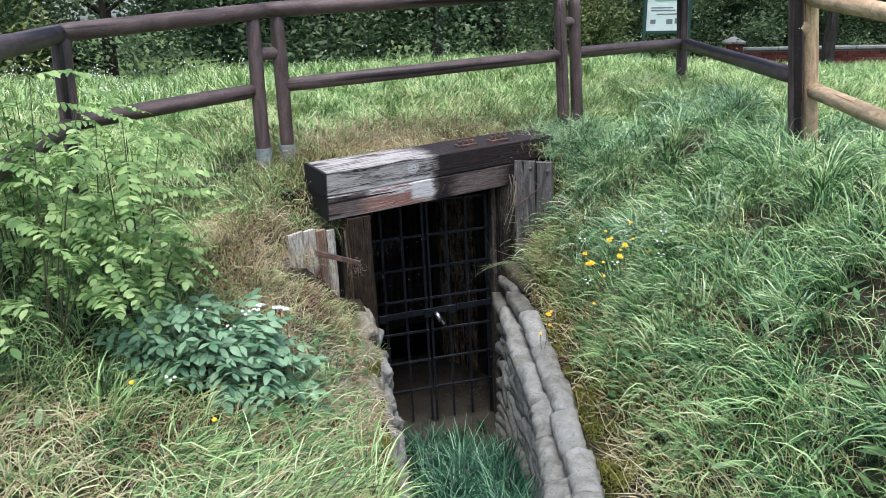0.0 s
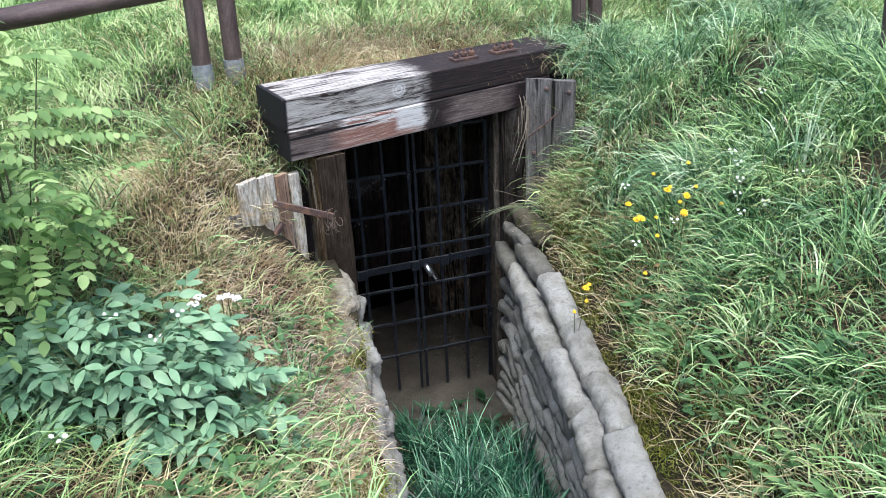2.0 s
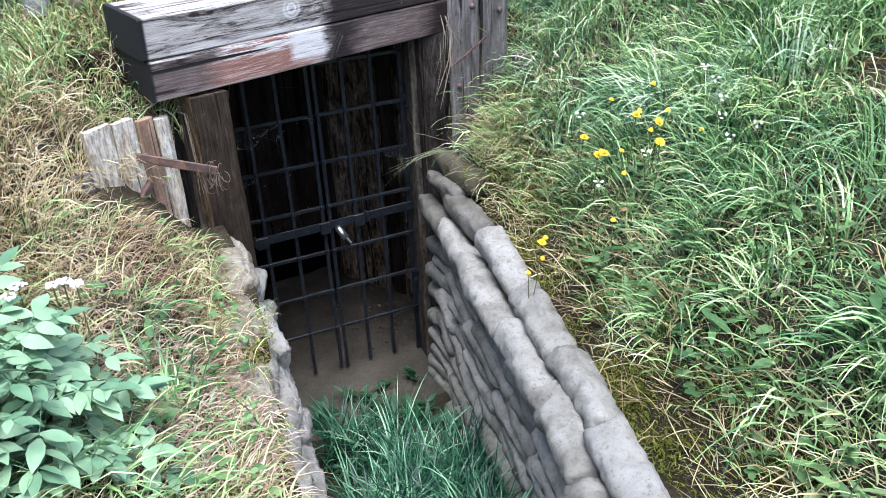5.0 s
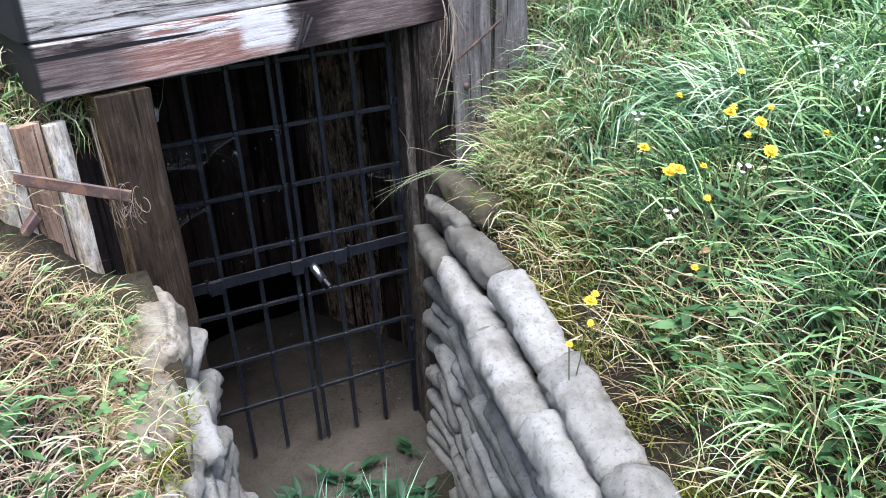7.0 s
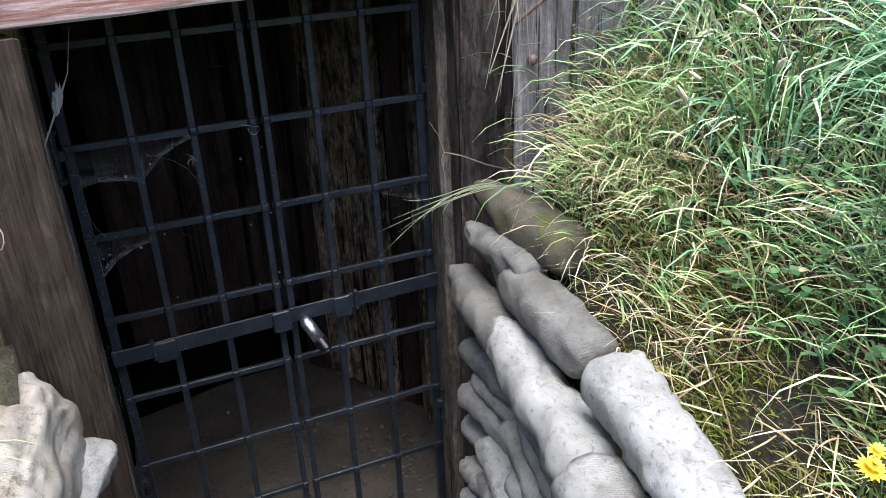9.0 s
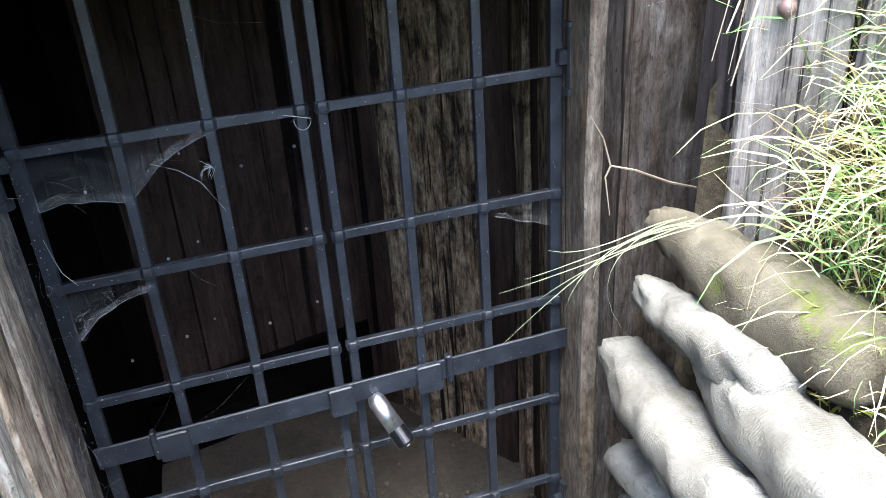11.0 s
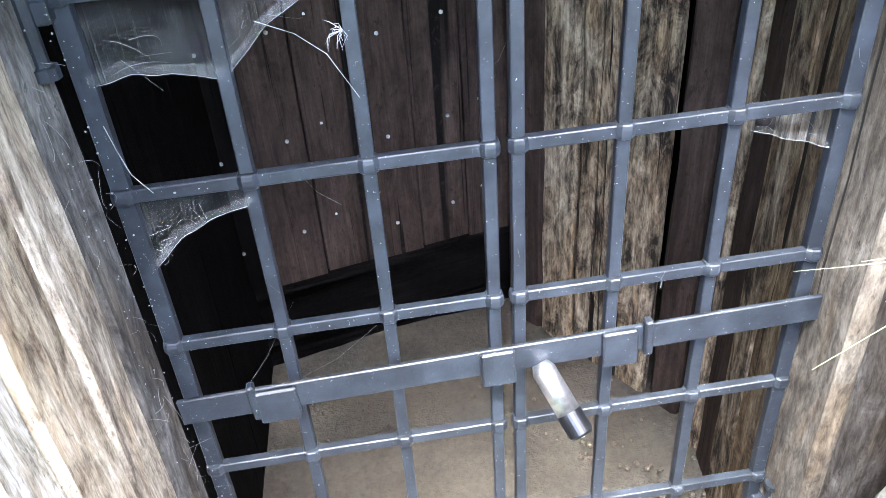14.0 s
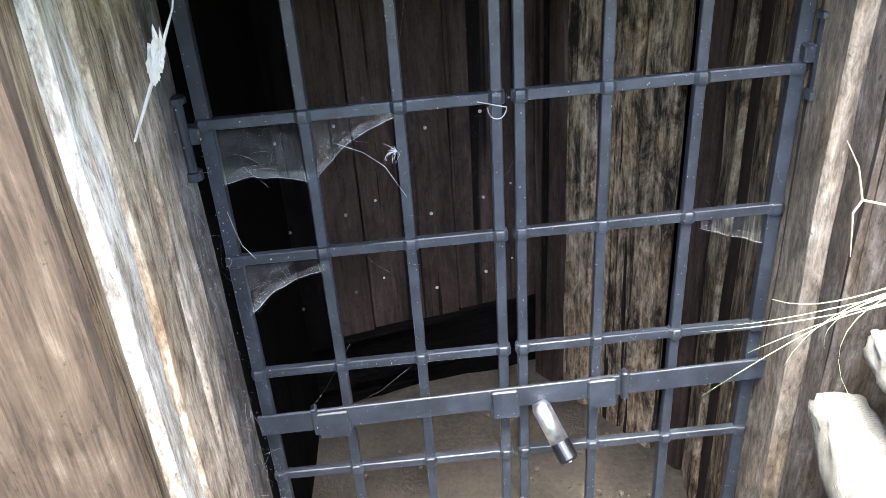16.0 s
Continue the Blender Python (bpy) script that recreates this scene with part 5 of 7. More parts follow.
def blade_mesh(name, p, length, width, az, start, bend, mat, rng, k=4):
    """Arching blades: p roots, az the way they lean, start and bend the angles from upright."""
    n = len(p)
    th = start[:, None] + bend[:, None] * (np.arange(k)[None, :] / (k - 1)) ** 1.2
    ds = (length / k)[:, None]
    out = np.concatenate([np.zeros((n, 1)), np.cumsum(np.sin(th) * ds, 1)], 1)
    up = np.concatenate([np.zeros((n, 1)), np.cumsum(np.cos(th) * ds, 1)], 1)
    wob = rng.normal(0, 0.02, (n, 1)) * np.arange(k + 1)[None, :] ** 1.5 * 0.2
    dx, dy = np.cos(az)[:, None], np.sin(az)[:, None]
    cx = p[:, 0:1] + dx * out - dy * wob
    cy = p[:, 1:2] + dy * out + dx * wob
    cz = p[:, 2:3] + up
    s = np.arange(k) / k
    half = width[:, None] * 0.5 * (1 - s[None, :] ** 2.2) * np.where(s[None, :] == 0, 0.7, 1)
    tw = rng.normal(0, 0.5, n)[:, None]
    sx, sy, sz = -dy * np.cos(tw), dx * np.cos(tw), np.sin(tw) + 0 * dx
    left = np.stack([cx[:, :k] - sx * half, cy[:, :k] - sy * half, cz[:, :k] - sz * half], 2)
    right = np.stack([cx[:, :k] + sx * half, cy[:, :k] + sy * half, cz[:, :k] + sz * half], 2)
    tip = np.stack([cx[:, k:], cy[:, k:], cz[:, k:]], 2)
    verts = np.concatenate([left, right, tip], 1)
    b = (np.arange(n) * (2 * k + 1))[:, None]
    quads = np.concatenate([b + np.array([[i, k + i, k + i + 1, i + 1]]) for i in range(k - 1)])
    tris = b + np.array([[k - 1, 2 * k - 1, 2 * k]])
    return mesh_from(name, verts.reshape(-1, 3), [quads, tris], mat, True)


def scatter(rng, box_, per, keep):
    x0, x1, y0, y1 = box_
    n = int((x1 - x0) * (y1 - y0) * per)
    x, y = rng.uniform(x0, x1, n), rng.uniform(y0, y1, n)
    ok = rng.random(n) < keep(x, y)
    return x[ok], y[ok]


def step(a, b, v):
    f = np.clip((v - a) / (b - a), 0, 1)
    return f * f * (3 - 2 * f)


def blob(x, y, cx, cy, rx, ry):
    return np.exp(-(((x - cx) / rx) ** 2 + ((y - cy) / ry) ** 2))


def wavy(x, y, f, seed):
    """A cheap smooth field from 0 to 1."""
    return 0.5 + 0.25 * (np.sin(x * f * 1.7 + seed) * np.cos(y * f * 1.3 - seed * 2) + np.sin((x + y) * f + seed * 3) * np.cos((x - y) * f * 0.8 + seed))


def open_ground(x, y):
    """1 where turf grows: not in the trench, on the lintel or inside the posts."""
    r = 2.02 + 0.305 * (y - 5.4)
    l = 0.98 + 0.19 * (y - 4.9)
    yy = y - 0.19 * (x - 0.65)
    trench = (y < 5.0) & (x > l - 0.13) & (x < r + 0.16 - 0.07 * step(4.5, 4.8, y)) & (y > 0.6)
    lintel = (x > 0.80) & (x < 2.05) & (yy > 4.72) & (yy < 5.26)
    lintel |= (x > 2.0) & (x < 2.42) & (yy > 4.86) & (yy < 5.26)
    lintel |= (x > 0.34) & (x < 0.78) & (y > 0.72 * x + 4.41) & (y < 0.72 * x + 4.62)
    lintel |= (x > 0.62) & (x < 0.9) & (y > 4.86) & (yy < 5.26)
    lintel |= (x > 0.745) & (y > 4.48) & (y < 5.0) & (x < 1.1)
    return np.where(trench | lintel, 0.0, 1.0)


def dryness(x, y):
    d = 1.0 * blob(x, y, 1.45, 5.75, 0.8, 0.55) + 0.95 * blob(x, y, 0.2, 4.75, 0.45, 0.6) + 1.15 * blob(x, y, 0.46, 3.98, 0.32, 0.62)
    d += 0.35 * blob(x, y, 3.9, 5.1, 0.9, 0.7) + 0.5 * blob(x, y, -0.5, 2.6, 0.6, 0.5) + 0.05 * blob(x, y, 1.75, 3.0, 0.35, 0.9)
    return np.clip(d, 0, 1)


GREEN = leafy("grass_green", [(0.12, (0.024, 0.066, 0.024)), (0.32, (0.105, 0.220, 0.078)), (0.58, (0.26, 0.425, 0.155)), (0.84, (0.47, 0.63, 0.28)), (1.0, (0.66, 0.74, 0.44))], 0.38, 0.12, True, 4.5)
BLUISH = leafy("grass_bluish", [(0.12, (0.030, 0.088, 0.040)), (0.4, (0.135, 0.270, 0.125)), (0.7, (0.31, 0.46, 0.24)), (0.95, (0.64, 0.72, 0.48))], 0.38, 0.12, True, 4.5)
LAWN = leafy("lawn_green", [(0.08, (0.075, 0.155, 0.045)), (0.36, (0.235, 0.375, 0.12)), (0.70, (0.46, 0.60, 0.23)), (1.0, (0.70, 0.73, 0.40))], 0.42, 0.15, True, 2.5)
STRAW = leafy("grass_straw", [(0.05, (0.19, 0.13, 0.065)), (0.4, (0.41, 0.315, 0.165)), (0.7, (0.60, 0.49, 0.28)), (0.95, (0.78, 0.69, 0.47))], 0.7, 0.25)
RUSSET = leafy("grass_russet", [(0.05, (0.16, 0.095, 0.062)), (0.4, (0.36, 0.255, 0.175)), (0.75, (0.54, 0.43, 0.31)), (0.95, (0.74, 0.65, 0.52))], 0.75, 0.2)


def grass_patch(name, label, rng, x, y, lo, hi, w, start, bend, mat, down=0.7, k=4, z=None, cat="grass"):
    gx, gy = slope(x, y)
    steep = np.clip(np.hypot(gx, gy) * 1.6, 0, 1) * down
    fall = np.arctan2(-gy, -gx)
    # tufts lean together
    tuft = wavy(x, y, 4.1, 2.0) * 9.0
    az = np.where(rng.random(len(x)) < steep, fall + rng.normal(0, 0.75, len(x)), tuft + rng.normal(0, 1.1, len(x)))
    n = len(x)
    length = rng.uniform(lo, hi, n) * (0.7 + 0.6 * wavy(x, y, 2.3, 5.0))
    zz = heights(x, y) - 0.015 if z is None else z
    me = blade_mesh(name, np.stack([x, y, zz], 1), length, w * rng.uniform(0.6, 1.3, n), az, np.abs(rng.normal(start, 0.22, n)), rng.uniform(bend * 0.5, bend * 1.3, n), mat, rng, k)
    return tagged(new(name, me), label, cat, kind="stuff")


def tuft_patch(name, label, rng, x, y, per, lo, hi, w, mat, spread=0.04, bend=1.9, cat="grass"):
    """Grass in separate tussocks whose blades arch outwards and downhill."""
    count = rng.integers(int(per * 0.5), int(per * 1.4), len(x))
    who = np.repeat(np.arange(len(x)), count)
    n = len(who)
    gx, gy = slope(x, y)
    size = (0.75 + 0.5 * rng.random(len(x)))[who]
    ox, oy = rng.normal(0, spread, n) * size, rng.normal(0, spread, n) * size
    px, py = x[who] + ox, y[who] + oy
    drift = rng.normal(0, 0.75, (2, len(x)))
    a = rng.uniform(0, math.tau, n)
    vx = ox / spread * 0.5 + 0.5 * np.cos(a) + drift[0][who] - 0.75 * gx[who]
    vy = oy / spread * 0.5 + 0.5 * np.sin(a) + drift[1][who] - 0.75 * gy[who]
    length = rng.uniform(lo, hi, n) * size
    me = blade_mesh(name, np.stack([px, py, heights(px, py) - 0.012], 1), length, w * rng.uniform(0.55, 1.35, n), np.arctan2(vy, vx), np.abs(rng.normal(0.28, 0.25, n)), rng.uniform(bend * 0.45, bend * 1.25, n), mat, rng, 5)
    return tagged(new(name, me), label, cat, kind="stuff")


def build_grass():
    rng = np.random.default_rng(3)
    right = lambda x, y: x - (2.02 + 0.305 * (y - 5.4)) + 0.06 * step(4.5, 4.8, y)
    left = lambda x, y: 0.98 + 0.19 * (y - 4.9) - x
    # low growth under the tussocks of the bank beside the trench
    x, y = scatter(rng, (1.2, 4.6, 0.2, 5.6), 750, lambda x, y: open_ground(x, y) * (right(x, y) > 0.34) * (1 - 0.8 * dryness(x, y)))
    grass_patch("short_grass", "low dark green grass under the tussocks", rng, x, y, 0.08, 0.2, 0.007, 0.45, 1.3, GREEN)
    bank = lambda x, y: step(4.6, 3.9, x) * (1 - 0.9 * blob(x, y, 3.6, 4.05, 0.5, 0.5)) * open_ground(x, y) * (right(x, y) > 0.27) * (1 - 0.7 * dryness(x, y)) * (0.04 + 0.96 * step(0.5, 1.15, right(x, y) + 0.4 * wavy(x, y, 3, 1)))
    x, y = scatter(rng, (1.2, 4.6, 0.2, 5.8), 44, bank)
    gap = np.concatenate([rng.uniform((2.16, 4.56), (2.30, 4.98), (26, 2)), rng.uniform((2.12, 4.80), (2.24, 5.0), (24, 2))])
    tuft_patch("long_grass", "mixed pale tufts drooping over the bags by the planks", rng, gap[:, 0] - 0.30 * (4.95 - gap[:, 1]), gap[:, 1], 16, 0.08, 0.24, 0.0045, LAWN, 0.03, 2.0)
    tuft_patch("dry_grass", "pale straw drooping over the bags by the planks", rng, gap[:, 0] - 0.30 * (4.95 - gap[:, 1]), gap[:, 1], 12, 0.08, 0.24, 0.0035, STRAW, 0.04, 2.0)
    tuft_patch("long_grass", "long arching fresh green grass tussocks on the bank", rng, x, y, 66, 0.16, 0.34, 0.0066, GREEN)
    x, y = scatter(rng, (1.4, 4.5, 0.4, 5.9), 22, lambda x, y: bank(x, y) * step(0.3, 0.65, wavy(x, y, 2.2, 7)) * (0.15 + 0.85 * step(3.2, 4.2, y)))
    sunny = scatter(rng, (1.6, 4.5, 0.4, 4.4), 24, lambda x, y: bank(x, y) * step(0.35, 0.65, wavy(x, y, 2.6, 3)) * step(0.7, 1.3, right(x, y)))
    tuft_patch("long_grass", "yellow-green tussocks on the open bank", rng, *sunny, 56, 0.18, 0.36, 0.0066, LAWN, 0.045, 2.0)
    tuft_patch("long_grass", "bluish green overhanging tussocks on the bank", rng, x, y, 60, 0.20, 0.38, 0.007, BLUISH, 0.045, 2.1)
    x, y = scatter(rng, (1.3, 4.5, 0.6, 5.8), 3.5, bank)
    tuft_patch("dry_grass", "pale dry tufts among the green tussocks", rng, x, y, 16, 0.16, 0.34, 0.005, STRAW, 0.03, 1.7)
    # hanging tuft beside the planks
    x, y = scatter(rng, (2.36, 3.1, 4.85, 5.7), 75, lambda x, y: open_ground(x, y))
    tuft_patch("long_grass", "dense tufts hanging over the wing boards", rng, x, y, 60, 0.20, 0.38, 0.006, BLUISH, 0.04, 2.2)
    x, y = scatter(rng, (1.9, 2.7, 4.3, 5.2), 4200, lambda x, y: open_ground(x, y) * (right(x, y) > 0.235))
    grass_patch("long_grass", "green and pale blades hanging over the top bags", rng, x[::4], y[::4], 0.10, 0.26, 0.0052, 0.45, 1.4, LAWN, 0.6)
    grass_patch("dry_grass", "pale dry blades hanging over the top bags", rng, x[1::3], y[1::3], 0.08, 0.24, 0.0038, 0.7, 1.5, STRAW, 0.6)
    grass_patch("long_grass", "few long pale blades arching over the top bags", rng, x[2::48], y[2::48], 0.26, 0.42, 0.0085, 0.25, 1.9, LAWN, 0.8, 6)
    # short mixed herbs close to the bags
    x, y = scatter(rng, (1.2, 3.2, 1.0, 5.1), 3300, lambda x, y: open_ground(x, y) * (right(x, y) > 0.25 + 0.10 * wavy(x, y, 9, 3)) * step(1.3, 0.35, right(x, y)))
    grass_patch("short_grass", "short mixed green and dry grass along the sandbags", rng, x, y, 0.06, 0.17, 0.0062, 0.5, 1.3, LAWN, 0.15)
    x, y = scatter(rng, (1.1, 3.4, 0.8, 5.1), 420, lambda x, y: open_ground(x, y) * (right(x, y) > 0.235) * step(1.5, 0.3, right(x, y)))
    grass_patch("dry_grass", "thin straw-coloured stalks among the grass", rng, x, y, 0.08, 0.24, 0.0032, 0.5, 1.4, STRAW, 0.5)
    # old stalks lying flat among the grass
    x, y = scatter(rng, (1.2, 3.6, 0.8, 5.1), 2400, lambda x, y: open_ground(x, y) * (right(x, y) > 0.24) * (0.35 * step(1.7, 0.5, right(x, y)) + 0.65 * step(0.62, 0.42, right(x, y))))
    n = len(x)
    me = blade_mesh("dead_grass", np.stack([x, y, heights(x, y) + rng.uniform(0.0, 0.06, n)], 1), rng.uniform(0.06, 0.2, n), rng.uniform(0.0018, 0.0045, n), rng.uniform(0, math.tau, n), rng.normal(1.35, 0.2, n), rng.uniform(-0.4, 0.5, n), STRAW, rng, 4)
    tagged(new("dead_grass", me), "dead straw-coloured stalks lying in the grass", "grass", kind="stuff")
    # turf on top of the mound and beyond
    x, y = scatter(rng, (-2.2, 6.0, 4.9, 8.2), 1900, lambda x, y: open_ground(x, y) * (1 - 0.85 * dryness(x, y)) * step(0.3, 0.9, y - 4.6 + 2 * (x < 0.4) + 2 * (x > 2.5)))
    grass_patch("turf", "mown green turf on the mound", rng, x, y, 0.09, 0.22, 0.008, 0.4, 1.3, LAWN, 0.3, 3)
    x, y = scatter(rng, (-5.0, 11.8, 8.0, 15.5), 420, lambda x, y: 1.0 + 0 * x)
    grass_patch("turf", "mown green turf on the meadow", rng, x, y, 0.12, 0.30, 0.012, 0.3, 1.0, LAWN, 0.3, 3)
    x, y = scatter(rng, (4.2, 8.5, 2.0, 8.5), 900, lambda x, y: 1.0 + 0 * x)
    grass_patch("turf", "sunny green turf outside the fence", rng, x, y, 0.12, 0.28, 0.007, 0.35, 1.2, LAWN, 0.3, 3)
    x, y = scatter(rng, (-2.2, 6.0, 5.2, 8.2), 320, lambda x, y: open_ground(x, y) * step(0.25, 0.7, wavy(x, y, 1.9, 4)))
    grass_patch("dry_grass", "thin straw among the turf on the mound", rng, x, y, 0.10, 0.26, 0.006, 0.4, 1.2, STRAW, 0.3, 3)
    # dry patches
    x, y = scatter(rng, (-0.8, 2.9, 3.2, 6.9), 8500, lambda x, y: open_ground(x, y) * dryness(x, y) * ((left(x, y) > 0.12) | (y > 4.95) | (x > 1.0)))
    brown = blob(x, y, 0.48, 4.0, 0.36, 0.7) > rng.random(len(x)) * 0.8
    grass_patch("dry_grass", "matted straw-coloured dead grass", rng, x[~brown], y[~brown], 0.10, 0.26, 0.0038, 0.45, 1.7, STRAW, 0.6)
    grass_patch("dry_grass", "russet dead stalks above the wall", rng, x[brown], y[brown], 0.07, 0.18, 0.0048, 0.6, 2.0, RUSSET, 0.5)
    x, y = scatter(rng, (0.36, 0.80, 4.3, 5.0), 3600, lambda x, y: open_ground(x, y) * (left(x, y) > 0.10))
    grass_patch("dry_grass", "short dry stalks below the wing boards", rng, x, y, 0.06, 0.17, 0.0034, 0.4, 1.4, STRAW, 0.5)
    x, y = scatter(rng, (0.36, 0.80, 4.2, 4.95), 40, lambda x, y: open_ground(x, y) * (left(x, y) > 0.12))
    tuft_patch("short_grass", "small green tufts below the wing boards", rng, x, y, 16, 0.07, 0.18, 0.0055, GREEN, 0.03, 1.6)
    # left bank
    x, y = scatter(rng, (-2.4, 0.9, 0.2, 5.6), 1400, lambda x, y: open_ground(x, y) * (left(x, y) > 0.12) * (1 - 0.85 * dryness(x, y)))
    grass_patch("long_grass", "mixed green grass on the low bank", rng, x, y, 0.10, 0.26, 0.0055, 0.4, 1.5, LAWN)
    x, y = scatter(rng, (-2.4, 0.8, 0.2, 5.4), 26, lambda x, y: open_ground(x, y) * (left(x, y) > 0.16) * (1 - 0.85 * dryness(x, y)))
    tuft_patch("long_grass", "green tussocks on the low bank", rng, x, y, 36, 0.14, 0.32, 0.007, GREEN)
    for box_ in ((-5.0, -2.3, -1.0, 8.2), (-5.0, 9.0, -1.0, 0.3), (4.5, 9.0, 0.2, 2.2)):
        x, y = scatter(rng, box_, 560, lambda x, y: 1.0 + 0 * x)
        grass_patch("turf", "green turf round the trench", rng, x, y, 0.10, 0.24, 0.010, 0.35, 1.1, LAWN, 0.3, 3)
    x, y = scatter(rng, (-0.5, 0.75, 1.8, 2.95), 1900, lambda x, y: open_ground(x, y) * (left(x, y) > 0.12) * step(1.3, 0.7, left(x, y)))
    grass_patch("long_grass", "long combed grass falling towards the trench", rng, x[::3], y[::3], 0.22, 0.42, 0.0070, 0.55, 1.6, GREEN, 0.95)
    grass_patch("long_grass", "long yellowish grass falling towards the trench", rng, x[1::3], y[1::3], 0.22, 0.42, 0.0060, 0.55, 1.6, LAWN, 0.95)
    grass_patch("dry_grass", "long straw falling towards the trench", rng, x[2::3], y[2::3], 0.20, 0.40, 0.0042, 0.6, 1.6, STRAW, 0.95)
    x, y = scatter(rng, (-1.8, 0.4, 1.2, 3.4), 1700, lambda x, y: open_ground(x, y) * (left(x, y) > 0.12))
    grass_patch("dry_grass", "pale dry stalks mixed into the bank", rng, x, y, 0.12, 0.32, 0.0034, 0.6, 1.5, STRAW, 0.8)
    x, y = scatter(rng, (-0.6, 0.8, 3.4, 5.2), 1300, lambda x, y: open_ground(x, y) * (left(x, y) > 0.12) * (1 - 0.75 * dryness(x, y)))
    grass_patch("short_grass", "short green and yellow grass by the boards", rng, x, y, 0.1, 0.24, 0.0042, 0.4, 1.4, LAWN)
    x, y = scatter(rng, (-1.8, 0.5, 1.4, 3.3), 450, lambda x, y: open_ground(x, y) * (left(x, y) > 0.14) * step(0.35, 0.7, wavy(x, y, 3.4, 6)))
    grass_patch("dry_grass", "brown withered stalks on the low bank", rng, x, y, 0.10, 0.26, 0.0045, 0.7, 1.6, RUSSET, 0.8)
    # tufts on the trench floor
    px, py, pz, tx = [], [], [], []
    for i in range(48):
        cy = rng.uniform(1.9, 4.75)
        l, r = 0.98 + 0.19 * (cy - 4.9) + 0.16, 2.02 + 0.305 * (cy - 5.4) - 0.08
        cx = rng.uniform(l, r)
        m = rng.integers(60, 130)
        px.append(cx + rng.normal(0, 0.035, m))
        py.append(cy + rng.normal(0, 0.035, m))
        pz.append(np.full(m, trench_floor(cy) - 0.01))
        tx.append(rng.uniform(0, math.tau, m))
    x, y, z, az = (np.concatenate(v) for v in (px, py, pz, tx))
    n = len(x)
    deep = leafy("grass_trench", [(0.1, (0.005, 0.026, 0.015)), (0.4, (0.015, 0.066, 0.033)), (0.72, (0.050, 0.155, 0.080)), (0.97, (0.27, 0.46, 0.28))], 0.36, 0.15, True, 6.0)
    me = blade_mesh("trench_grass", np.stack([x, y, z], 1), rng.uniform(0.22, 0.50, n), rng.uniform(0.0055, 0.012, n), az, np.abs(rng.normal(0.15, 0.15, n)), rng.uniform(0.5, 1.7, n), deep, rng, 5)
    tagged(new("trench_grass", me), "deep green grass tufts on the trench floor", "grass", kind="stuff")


build_grass()


# ---------------- leafy plants ----------------
def leaflet(bm, m, length, width, fold=0.25, droop=0.15, pointed=1.0, k=4):
    """A folded oval leaf from the origin along x."""
    rows = []
    for i in range(k + 1):
        s = i / k
        w = width / 2 * (math.sin(math.pi * min(1, s * 0.94 + 0.06)) ** (0.75 if pointed < 1 else 1.0)) * (1 - 0.25 * pointed * s)
        z = -droop * length * s * s
        rows.append([bm.verts.new(m @ Vector((length * s, q * w, z + abs(q) * w * fold))) for q in (-1, 0, 1)])
    for a, b in zip(rows, rows[1:]):
        for j in range(2):
            bm.faces.new((a[j], b[j], b[j + 1], a[j + 1]))


def pinnate(name, pairs, length, leaf_l, leaf_w, mat, seed, pointed=1.0, arch=0.3, first=0.25):
    """A compound leaf: a stalk along x with paired leaflets and one at the tip."""
    rnd = random.Random(seed)
    bm = bmesh.new()
    spine = lambda s: Vector((length * s, 0, length * (0.12 * s - arch * s * s)))
    tube([spine(i / 5) for i in range(6)], [0.0028, 0.0025, 0.002, 0.0018, 0.0014, 0.001], 4, bm)
    for i in range(pairs):
        s = first + (0.97 - first) * i / max(1, pairs - 1) * (0.93 if pairs < 4 else 1)
        p = spine(s)
        f = 0.8 + 0.3 * math.sin(math.pi * (i + 0.7) / pairs)
        for side in (-1, 1):
            m = Matrix.Translation(p) @ pose(0, 0, 0, rnd.uniform(-22, 22), rnd.uniform(0, 28), side * (rnd.uniform(58, 80) if pointed else rnd.uniform(72, 92)))
            leaflet(bm, m, leaf_l * f * rnd.uniform(0.88, 1.1), leaf_w * f, 0.22, rnd.uniform(0.08, 0.3), pointed)
    m = Matrix.Translation(spine(1)) @ pose(0, 0, 0, 0, 15, rnd.uniform(-8, 8))
    leaflet(bm, m, leaf_l * 1.05, leaf_w * 1.05, 0.2, 0.2, pointed)
    me = bpy.data.meshes.new(name)
    bm.normal_update()
    bm.to_mesh(me)
    bm.free()
    me.polygons.foreach_set("use_smooth", [True] * len(me.polygons))
    me.materials.append(mat)
    return me


ELDER = leafy("elder_leaf", [(0.05, (0.08, 0.168, 0.088)), (0.5, (0.172, 0.295, 0.160)), (0.95, (0.30, 0.425, 0.255))], 0.6, 0.12, True, 6.0)
LOCUST = leafy("locust_leaf", [(0.05, (0.155, 0.265, 0.085)), (0.5, (0.345, 0.49, 0.175)), (0.9, (0.53, 0.65, 0.28)), (0.99, (0.68, 0.66, 0.26))], 0.55, 0.4, True, 3.0)
STEM = Nodes("green_stem", 0.6).color((0.10, 0.12, 0.045)).mat
TWIG = Nodes("brown_twig", 0.7).color((0.07, 0.065, 0.03)).mat


